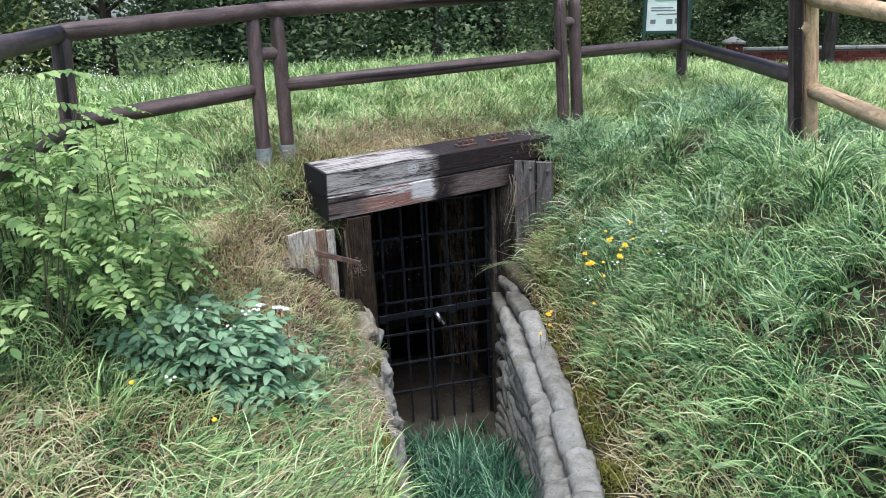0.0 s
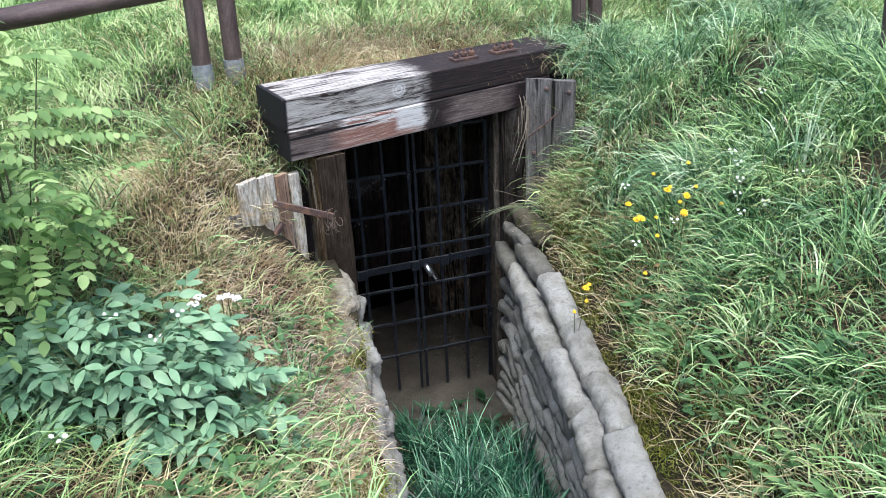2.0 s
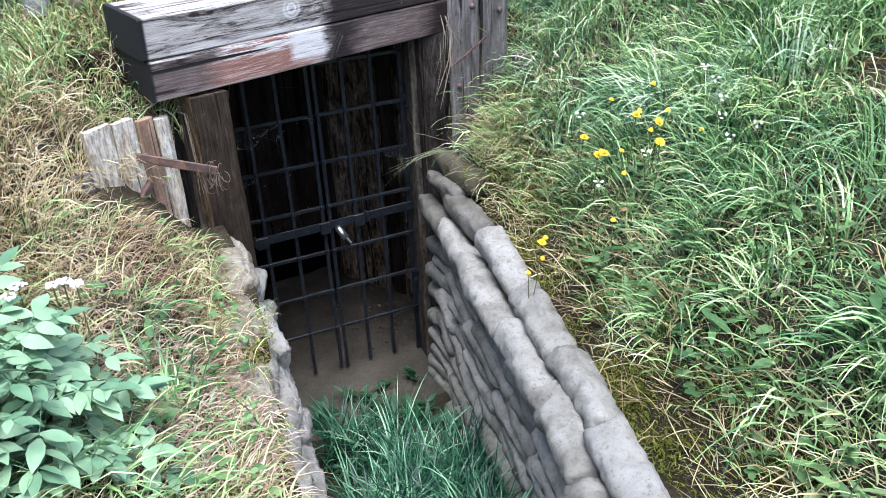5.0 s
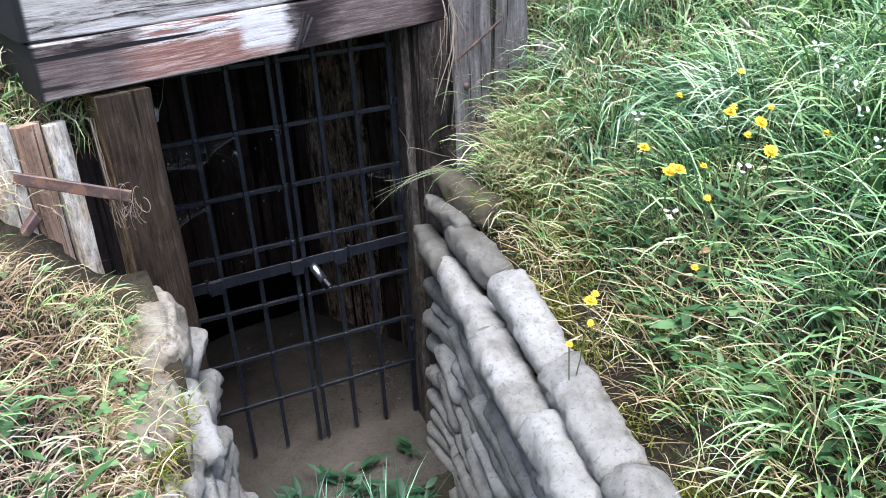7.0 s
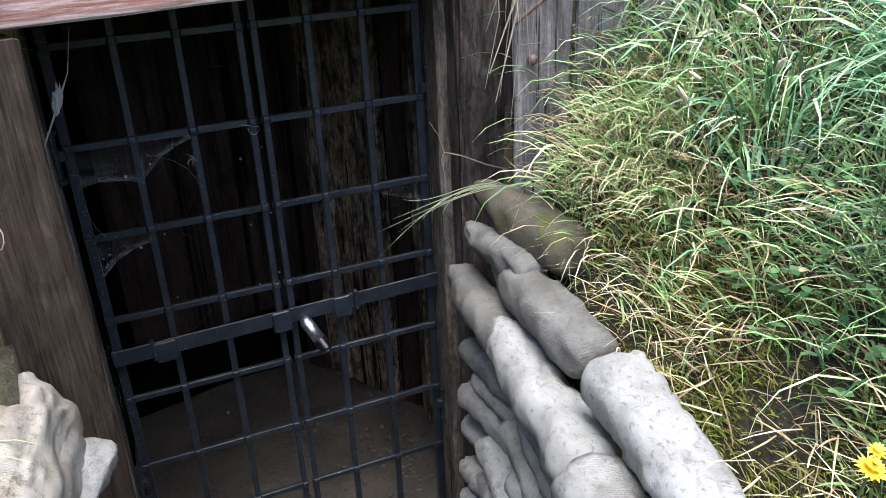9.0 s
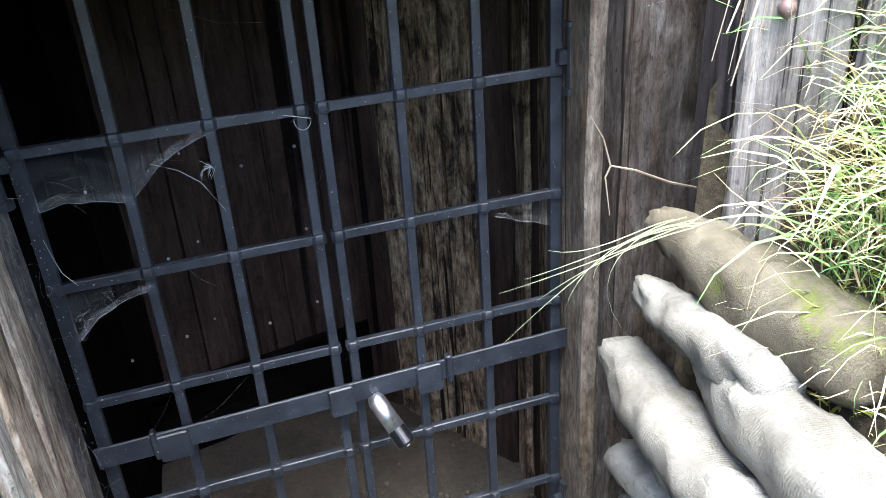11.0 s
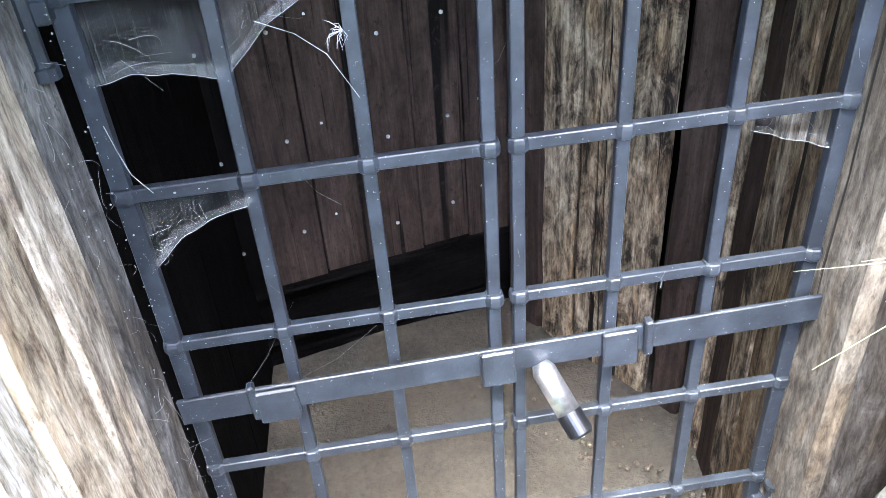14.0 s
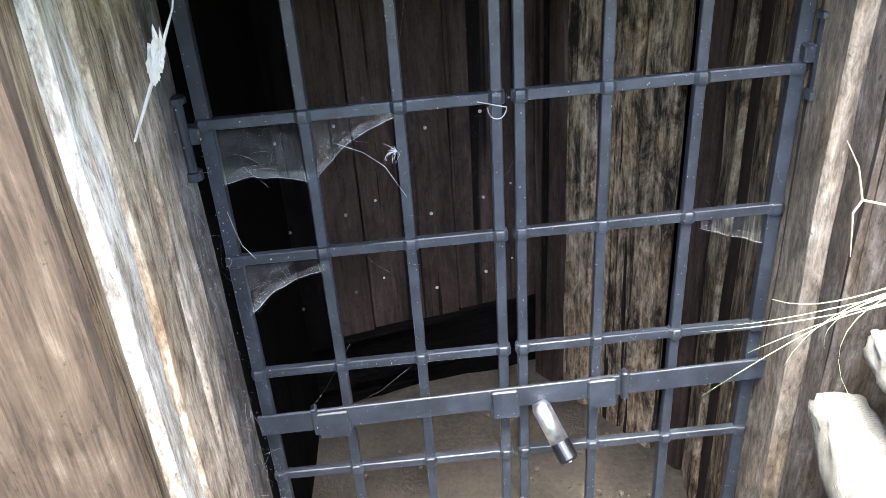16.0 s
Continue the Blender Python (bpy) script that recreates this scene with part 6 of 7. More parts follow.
def build_plants():
    rnd = random.Random(12)
    kinds = [pinnate("leaf", p, l, a, w, ELDER, s, 1.0, 0.35, 0.3) for s, (p, l, a, w) in enumerate(((3, 0.16, 0.078, 0.042), (2, 0.13, 0.084, 0.046), (3, 0.175, 0.080, 0.043), (3, 0.14, 0.070, 0.038)))]
    bush = tagged(base("elder_bush", pose(-0.06, 3.82, land(-0.06, 3.82))), "low bushy elder seedling with bluish green compound leaves", "bush")
    for i in range(54):
        a, r = rnd.uniform(0, math.tau), rnd.random() ** 0.6
        x, y = -0.14 + 0.36 * r * math.cos(a), 3.74 + 0.27 * r * math.sin(a)
        z0 = land(x, y) - 0.02
        top = z0 + (0.36 - 0.2 * r * r) * rnd.uniform(0.75, 1.1)
        fx, fy = -0.14 + 0.5 * (x + 0.14), 3.74 + 0.5 * (y - 3.74)
        foot = (fx, fy, land(fx, fy) - 0.02)
        placed("stem", tube([foot, ((foot[0] + x) / 2, (foot[1] + y) / 2, (foot[2] + top) / 2 + 0.05), (x, y, top)], [0.006, 0.005, 0.003], 5), STEM, bush)
        turn = rnd.uniform(0, 360)
        for j in range(4):
            ob = new("leaf", kinds[rnd.randrange(4)])
            ob.parent = bush
            ob.matrix_world = pose(x, y, top - 0.025 * j, rnd.uniform(-15, 15), rnd.uniform(-42, -4) + 6 * j, turn + 91 * j + rnd.uniform(-20, 20)) @ Matrix.Scale(rnd.uniform(0.62, 1.0), 4)
        if rnd.random() < 0.8:
            ob = new("leaf", kinds[rnd.randrange(4)])
            ob.parent = bush
            ob.matrix_world = pose(x, y, z0 + 0.5 * (top - z0), 0, rnd.uniform(-10, 25), rnd.uniform(0, 360))
    # the young elder shoot that stands higher
    ob = new("leaf", kinds[2])
    ob.parent = bush
    ob.matrix_world = TO_HILL @ pose(0.125, 3.79, 1.64, 0, -62, 200)
    # locust saplings
    fine = [pinnate("leaf", p, l, a, w, LOCUST, 20 + s, 0.0, 0.32, 0.16) for s, (p, l, a, w) in enumerate(((11, 0.36, 0.052, 0.030), (10, 0.32, 0.053, 0.031), (12, 0.39, 0.050, 0.029), (8, 0.26, 0.054, 0.033)))]
    for name, cx, cy, n, high, spread, seed, bare in (("locust_sapling", -0.50, 4.15, 11, 1.16, 0.40, 1, 0.3), ("locust_sapling", -0.9, 3.75, 9, 1.25, 0.42, 2, 0.45), ("locust_sapling", -0.9, 4.65, 12, 1.12, 0.42, 5, 0.2), ("locust_sapling", -1.05, 4.15, 10, 1.36, 0.42, 4, 0.35)):
        rnd = random.Random(seed)
        z0 = land(cx, cy)
        plant = tagged(base(name, pose(cx, cy, z0)), "leafy young locust sapling with feathery green leaves", "sapling", "locust saplings")
        for i in range(n):
            a, r = rnd.uniform(0, math.tau), rnd.random() ** 0.7 * spread
            tip = Vector((cx + r * math.cos(a), cy + r * math.sin(a), z0 + high * rnd.uniform(0.45, 1.08) * (1 - 0.25 * r / spread)))
            foot = Vector((cx + 0.12 * math.cos(a), cy + 0.12 * math.sin(a), z0 - 0.03))
            mid = foot.lerp(tip, 0.5) + Vector((0, 0, 0.08))
            placed("twig", tube([foot, mid, tip], [0.005, 0.0035, 0.0015], 5), TWIG, plant)
            for j in range(6):
                s = bare + (1 - bare) * j / 5
                p = foot.lerp(mid, s * 2) if s < 0.5 else mid.lerp(tip, s * 2 - 1)
                ob = new("leaf", fine[rnd.randrange(4)])
                ob.parent = plant
                ob.matrix_world = pose(*p, rnd.uniform(-25, 25), rnd.uniform(-20, 30), math.degrees(a) + (70 if j % 2 else -70) * (j < 5) + rnd.uniform(-40, 40)) @ Matrix.Scale(rnd.uniform(0.65, 1.05), 4)
    # yellow hawkweeds
    yellow = Nodes("yellow_petal", 0.6)
    yellow.color(yellow.ramp(yellow.noise(yellow.coords(), 60, 2), [(0.3, (0.85, 0.48, 0.01)), (0.7, (0.95, 0.66, 0.02))]))
    white = Nodes("white_petal", 0.7).color((0.78, 0.78, 0.76)).mat

    def head(name, petals, r, mat, seed, layers=2):
        bm = bmesh.new()
        q = random.Random(seed)
        for lay_ in range(layers):
            for i in range(petals):
                a = 360 * (i + 0.5 * lay_) / petals + q.uniform(-5, 5)
                leaflet(bm, pose(0, 0, 0.004 * lay_, 0, -12 - 22 * lay_, a), r * (1 - 0.3 * lay_), r * 0.34, 0.1, 0.1, 0.3, 3)
        me = bpy.data.meshes.new(name)
        bm.to_mesh(me)
        bm.free()
        me.materials.append(mat)
        return me

    big, small = head("flower_head", 14, 0.019, yellow.mat, 1, 3), head("flower_head", 10, 0.012, yellow.mat, 2)
    rnd = random.Random(8)
    for i, (x, y, z, s) in enumerate((
            (1.867, 3.836, 1.399, 0), (1.884, 3.86, 1.321, 1), (1.827, 3.862, 1.274, 1), (2.125, 3.78, 1.452, 1), (2.232, 3.88, 1.577, 1), (2.213, 4.123, 1.645, 0), (2.161, 3.95, 1.637, 0), (2.177, 3.93, 1.647, 0),
            (2.241, 3.917, 1.649, 1), (2.252, 3.719, 1.742, 0), (2.246, 3.851, 1.80, 0), (2.344, 3.85, 1.762, 0), (2.327, 3.87, 1.728, 1), (2.42, 3.9, 1.777, 1), (2.452, 3.75, 1.742, 1), (2.382, 4.2, 1.75, 1),
            (2.503, 4.1, 1.82, 1), (0.08, 2.75, 1.60, 1), (-0.23, 2.9, 1.74, 1))):
        x, y, z = TO_HILL @ Vector((x, y, z))
        flower = tagged(base("hawkweed", pose(x, y, land(x, y))), "yellow hawkweed flower on a thin green stem", "flower", "yellow flowers")
        foot = Vector((x + rnd.uniform(-0.05, 0.05), y + rnd.uniform(-0.05, 0.05), 0))
        foot.z = land(foot.x, foot.y) - 0.02
        placed("stem", tube([foot, foot.lerp(Vector((x, y, z)), 0.6) + Vector((0.01, 0, 0)), (x, y, z)], 0.0016, 4), STEM, flower)
        ob = new("flower_head", small if s else big)
        ob.parent = flower
        ob.matrix_world = pose(x, y, z, rnd.uniform(10, 45), 0, rnd.uniform(-40, 40))
        if not s and i % 2 == 0:
            ob = new("flower_head", small)
            ob.parent = flower
            ob.matrix_world = pose(x + 0.022, y + 0.01, z + 0.008, rnd.uniform(10, 45), 0, rnd.uniform(-40, 40))
    daisy = head("flower_head", 9, 0.0085, white, 5, 1)
    for i, (x, y, z) in enumerate(((2.206, 4.15, 1.72), (2.136, 3.9, 1.54), (2.53, 3.75, 1.836), (2.44, 3.6, 1.753), (2.554, 3.6, 1.778), (2.855, 4.0, 1.956), (2.658, 4.0, 1.876), (2.258, 3.8, 1.667), (2.624, 3.9, 1.856), (2.936, 4.2, 2.087), (2.954, 3.7, 1.961), (2.702, 3.6, 1.889), (2.47, 3.68, 1.80), (-0.1, 3.0, 1.68), (0.13, 3.45, 1.70), (0.2, 3.55, 1.73), (0.0, 3.5, 1.78))):
        x, y, z = TO_HILL @ Vector((x, y, z))
        flower = tagged(base("daisy", pose(x, y, land(x, y))), "small white wild flower on a thin stem", "flower", "white flowers")
        placed("stem", tube([(x + 0.03, y, land(x + 0.03, y) - 0.02), (x, y, z)], 0.0013, 4), STEM, flower)
        for dx, dz in ((0, 0), (0.018, 0.012), (-0.014, 0.02)):
            ob = new("flower_head", daisy)
            ob.parent = flower
            ob.matrix_world = pose(x + dx, y, z + dz, rnd.uniform(0, 60), rnd.uniform(-20, 20), 0)
    # yarrow umbels over the elder
    for x, y, z in ((0.245, 3.67, 1.70), (0.36, 3.80, 1.65), (0.39, 3.79, 1.64), (0.34, 3.75, 1.67), (0.27, 3.70, 1.71), (-0.10, 3.55, 1.70)):
        x, y, z = TO_HILL @ Vector((x, y, z))
        flower = tagged(base("yarrow", pose(x, y, land(x, y))), "white yarrow umbel on a stiff stem", "flower", "yarrow")
        placed("stem", tube([(x, y, land(x, y) - 0.02), (x, y, z)], 0.002, 5), STEM, flower)
        bm = bmesh.new()
        for i in range(26):
            a, r = rnd.uniform(0, math.tau), 0.02 * rnd.random() ** 0.5
            bmesh.ops.create_icosphere(bm, subdivisions=1, radius=0.0042, matrix=Matrix.Translation((x + r * math.cos(a), y + r * math.sin(a), z + 0.006 - 5 * r * r)))
        placed("umbel", bm, white, flower, "white umbel")


build_plants()


# ---------------- small things ----------------
def web_material(name, thin, thick):
    """Dusty spider silk: mostly see-through."""
    n = Nodes(name, 0.9)
    v = n.coords()
    f = n.mix(0.4, n.grey(n.noise(v, 14, 3, 0.5, 1.5), 0.40, 0.72), n.grey(n.noise(n.coords((1, 1, 2.6)), 42, 5, 0.65, 2.2), 0.42, 0.70))
    n.color((0.36, 0.36, 0.35))
    clear = n.node("ShaderNodeBsdfTransparent")
    fac = n.node("ShaderNodeMath")
    fac.operation = "MULTIPLY_ADD"
    n.put(f, fac.inputs[0])
    fac.inputs[1].default_value = thick - thin
    fac.inputs[2].default_value = thin
    ms = n.node("ShaderNodeMixShader")
    n.put(fac.outputs[0], ms.inputs[0])
    n.put(clear.outputs[0], ms.inputs[1])
    n.put(n.bsdf.outputs[0], ms.inputs[2])
    n.put(ms.outputs[0], n.t.nodes["Material Output"].inputs["Surface"])
    return n.mat


WEB = web_material("cobweb", 0.006, 0.105)
HEM = web_material("thick_cobweb", 0.015, 0.24)
SILK = Nodes("silk_thread", 0.8).color((0.20, 0.20, 0.195)).mat
DRY = Nodes("dry_stalk", 0.8)
DRY.color(DRY.ramp(DRY.noise(DRY.coords(), 9, 3), [(0.3, (0.11, 0.085, 0.055)), (0.7, (0.24, 0.20, 0.15))]))
DRY = DRY.mat
PALE_GREEN = leafy("pale_blade", [(0.1, (0.26, 0.31, 0.16)), (0.6, (0.42, 0.46, 0.28)), (0.95, (0.55, 0.53, 0.38))], 0.45, 0.3)


def build_webs():
    rnd = random.Random(4)

    def sheet(name, x0, x1, top, hang0, hang1, sag, y0, y1, label, hem=True):
        bm = bmesh.new()
        n, k = 18, 7
        rows = []
        for i in range(n + 1):
            s = i / n
            x = x0 + (x1 - x0) * s
            low = hang0 + (hang1 - hang0) * s + sag * math.sin(math.pi * s)
            col = []
            for j in range(k + 1):
                u = j / k
                y = y0 + (y1 - y0) * math.sin(u * math.pi) * (0.4 + 0.6 * math.sin(math.pi * s)) + 0.008 * noise.noise((x * 20, u * 3, 1))
                col.append(bm.verts.new((x, y, top + tilt(x) - low * u + 0.006 * noise.noise((x * 30, u * 4, 7)))))
            rows.append(col)
        for a, b in zip(rows, rows[1:]):
            for j in range(k):
                bm.faces.new((a[j], b[j], b[j + 1], a[j + 1]))
        low_edge = [col[-1].co.copy() for col in rows]
        web = tagged(base(name), label, "cobweb", "cobwebs in the gate")
        part("sheet", bm, WEB, web, smooth=True)
        part("rim_thread", tube(low_edge, 0.00028, 4), SILK, web)
        # the silk lies thicker along the lower edge
        bm = bmesh.new()
        strip = []
        for p in low_edge:
            w = 0.012 + 0.022 * abs(noise.noise((p.x * 14, 3, p.z)))
            strip.append([bm.verts.new(p + Vector((0, -0.0015 - 0.10 * w * u, w * u))) for u in (0, 0.5, 1)])
        for a, b in zip(strip, strip[1:]):
            for j in range(2):
                bm.faces.new((a[j], b[j], b[j + 1], a[j + 1]))
        if hem:
            part("hem", bm, HEM, web, "thicker pale hem of silk", smooth=True)
        # loose fibres and dust caught in the sheet
        bm = bmesh.new()
        for i in range(6):
            a = low_edge[rnd.randrange(n)] + Vector((0, 0, abs(rnd.gauss(0, 0.04))))
            b = a + Vector((rnd.gauss(0, 0.03), rnd.gauss(0, 0.008), rnd.gauss(0, 0.022)))
            c = (a + b) / 2 + Vector((rnd.gauss(0, 0.02), 0, rnd.gauss(0, 0.02)))
            tube([a * (1 - u) ** 2 + c * (2 * u * (1 - u)) + b * u * u for u in [q / 8 for q in range(9)]], 0.00012, 3, bm)
        part("fibres", bm, SILK, web, "pale loose fibres")["kind"] = "stuff"
        return web

    sheet("cobweb", 0.995, 1.158, 1.446, 0.105, 0.115, -0.012, 5.612, 5.66, "dusty grey cobweb sheet slung between the gate bars")
    sheet("cobweb", 1.158, 1.325, 1.446, 0.115, 0.008, -0.02, 5.612, 5.66, "dusty grey cobweb sheet slung between the gate bars")
    sheet("cobweb", 0.995, 1.155, 1.182, 0.12, 0.03, -0.02, 5.612, 5.65, "dusty grey cobweb sheet slung between the gate bars")
    sheet("cobweb", 1.86, 1.995, 1.18, 0.02, 0.07, 0.0, 5.615, 5.66, "faint cobweb in the gate corner", False)
    # dusty strands on the post beside the hinges
    web = tagged(base("cobweb"), "dusty tangle of cobweb on the hinge post", "cobweb", "cobwebs in the gate")
    bm = bmesh.new()
    for i in range(60):
        a = Vector((rnd.uniform(0.93, 0.99), 5.60 - rnd.uniform(0.0, 0.09), rnd.uniform(0.55, 1.42)))
        b = a + Vector((rnd.gauss(0, 0.015), rnd.gauss(0, 0.012), rnd.gauss(-0.01, 0.022)))
        c = (a + b) / 2 + Vector((rnd.gauss(0, 0.012), 0, rnd.gauss(0, 0.012)))
        tube([a * (1 - u) ** 2 + c * (2 * u * (1 - u)) + b * u * u for u in [q / 6 for q in range(7)]], rnd.uniform(0.00010, 0.00026), 3, bm)
    part("fibres", bm, SILK, web)["kind"] = "stuff"
    bm = bmesh.new()
    for i in range(130):
        p = Vector((rnd.choice((rnd.uniform(0.945, 0.965), rnd.uniform(0.985, 1.0))), 5.60 - rnd.uniform(0.0, 0.06), rnd.uniform(0.4, 1.5)))
        bmesh.ops.create_icosphere(bm, subdivisions=1, radius=rnd.uniform(0.0006, 0.0016), matrix=Matrix.Translation(p))
    part("dust", bm, SILK, web)["kind"] = "stuff"
    lines = []
    for i in range(9):
        x, z = rnd.uniform(1.0, 1.98), rnd.uniform(0.6, 1.65)
        lines.append(((x, 5.61 + rnd.uniform(-0.01, 0.05), z), (x + rnd.uniform(-0.16, 0.16), 5.61 + rnd.uniform(-0.01, 0.08), z - rnd.uniform(0.03, 0.2))))
    for a, b in lines:
        mid = (Vector(a) + Vector(b)) / 2 + Vector((0, 0, -0.012))
        tagged(link("silk_thread", tube([a, mid, b], 0.00015, 4), SILK), "single dusty spider thread across the gate", "cobweb", "spider threads")
    # feathery tuft of silk and the slack thread below it
    tuft = tagged(base("web_tuft", pose(1.306, 5.605, 1.365)), "feathery pale tuft of silk on a gate bar", "cobweb")
    for i in range(14):
        a = Vector((1.308, 5.607, 1.372))
        b = a + Vector((rnd.gauss(-0.012, 0.010), rnd.gauss(0, 0.006), rnd.gauss(-0.012, 0.012)))
        placed("fibre", tube([a, (a + b) / 2 + Vector((rnd.gauss(0, 0.004), 0, 0.004)), b], [0.0005, 0.0004, 0.0002], 3), SILK, tuft)
    slack = [Vector((1.205, 5.61, 1.392)), Vector((1.25, 5.61, 1.372)), Vector((1.285, 5.61, 1.343)), Vector((1.318, 5.61, 1.282))]
    tagged(link("silk_thread", tube(slack, 0.00045, 4), SILK), "thick dusty slack thread between two bars", "cobweb", "spider threads")
    # strand trailing down the outer upright
    edge = [Vector((1.000, 5.60, 1.285)), Vector((1.006, 5.60, 1.25)), Vector((1.014, 5.60, 1.215)), Vector((1.034, 5.60, 1.185))]
    tagged(link("silk_thread", tube(edge, 0.0006, 4), SILK), "pale strand trailing down the outer gate bar", "cobweb", "spider threads")
    # dusty wisp hanging in the doorway
    wisp = tagged(base("web_wisp", pose(1.02, 5.36, 1.62)), "dusty knotted wisp of cobweb hanging in the doorway", "cobweb")
    pale_silk = Nodes("pale_silk", 0.85).color((0.34, 0.32, 0.29)).mat
    part("strand", tube([(0.06, 0.0, 0.16), (0.035, 0.0, 0.06), (0.004, 0, 0.0), (-0.02, 0, -0.045), (-0.055, 0, -0.11)], [0.0008, 0.0012, 0.003, 0.0026, 0.0018], 5), pale_silk, wisp)
    bm = bmesh.new()
    bmesh.ops.create_icosphere(bm, subdivisions=4, radius=1)
    for v in bm.verts:
        d = v.co.normalized()
        r = 1 + 0.55 * noise.noise(d * 2.1) + 0.35 * noise.noise(d * 6.0)
        v.co = Vector((d.x * 0.010 * r + 0.25 * d.z * 0.03, d.y * 0.006 * r, d.z * 0.030 * r))
    part("knot", bm, pale_silk, wisp)
    # dust flecks and short fibres stuck to the bars
    flecks, hairs = bmesh.new(), bmesh.new()
    cols = (0.99, 1.156, 1.318, 1.484, 1.524, 1.674, 1.834, 2.0)
    for i in range(420):
        if i % 2:
            x, z = rnd.choice(cols) + rnd.uniform(-0.009, 0.009), rnd.uniform(0.35, 1.75)
            y = GATE_Y - 0.0095
        else:
            x = rnd.uniform(0.99, 2.0)
            z = rnd.choice(ROWS_Z[1:]) + tilt(x) + rnd.uniform(-0.009, 0.0105)
            y = GATE_Y - 0.0125
        r = rnd.uniform(0.0003, 0.0009) * (1.6 if rnd.random() < 0.06 else 1)
        bmesh.ops.create_icosphere(flecks, subdivisions=1, radius=r, matrix=Matrix.Translation((x, y, z)) @ Matrix.Diagonal((rnd.uniform(0.6, 1.8), 0.5, rnd.uniform(0.6, 1.8), 1)))
        if i % 7 == 0:
            a = Vector((x, y - 0.001, z))
            b = a + Vector((rnd.gauss(0, 0.014), rnd.uniform(-0.004, 0.01), rnd.gauss(-0.008, 0.012)))
            c = (a + b) / 2 + Vector((rnd.gauss(0, 0.006), 0, rnd.gauss(0, 0.006)))
            tube([a * (1 - u) ** 2 + c * (2 * u * (1 - u)) + b * u * u for u in [q / 5 for q in range(6)]], 0.00014, 3, hairs)
    flour = Nodes("pale_dust", 0.9).color((0.19, 0.19, 0.185)).mat
    tagged(link("bar_dust", flecks, flour), "pale dust flecks clinging to the iron bars", "dust", kind="stuff")
    tagged(link("bar_fibres", hairs, SILK), "short dusty fibres clinging to the iron bars", "cobweb", kind="stuff")
    # thread loop tied to the middle bar
    loop = [(1.484 + 0.016 * math.cos(a), 5.60, 1.437 - 0.02 * math.sin(a)) for a in [math.pi * i / 8 for i in range(9)]]
    tagged(link("string_loop", tube([(1.45, 5.6, 1.45)] + loop, 0.0009, 5), SILK), "frayed pale string looped round the middle bar", "string")


build_webs()


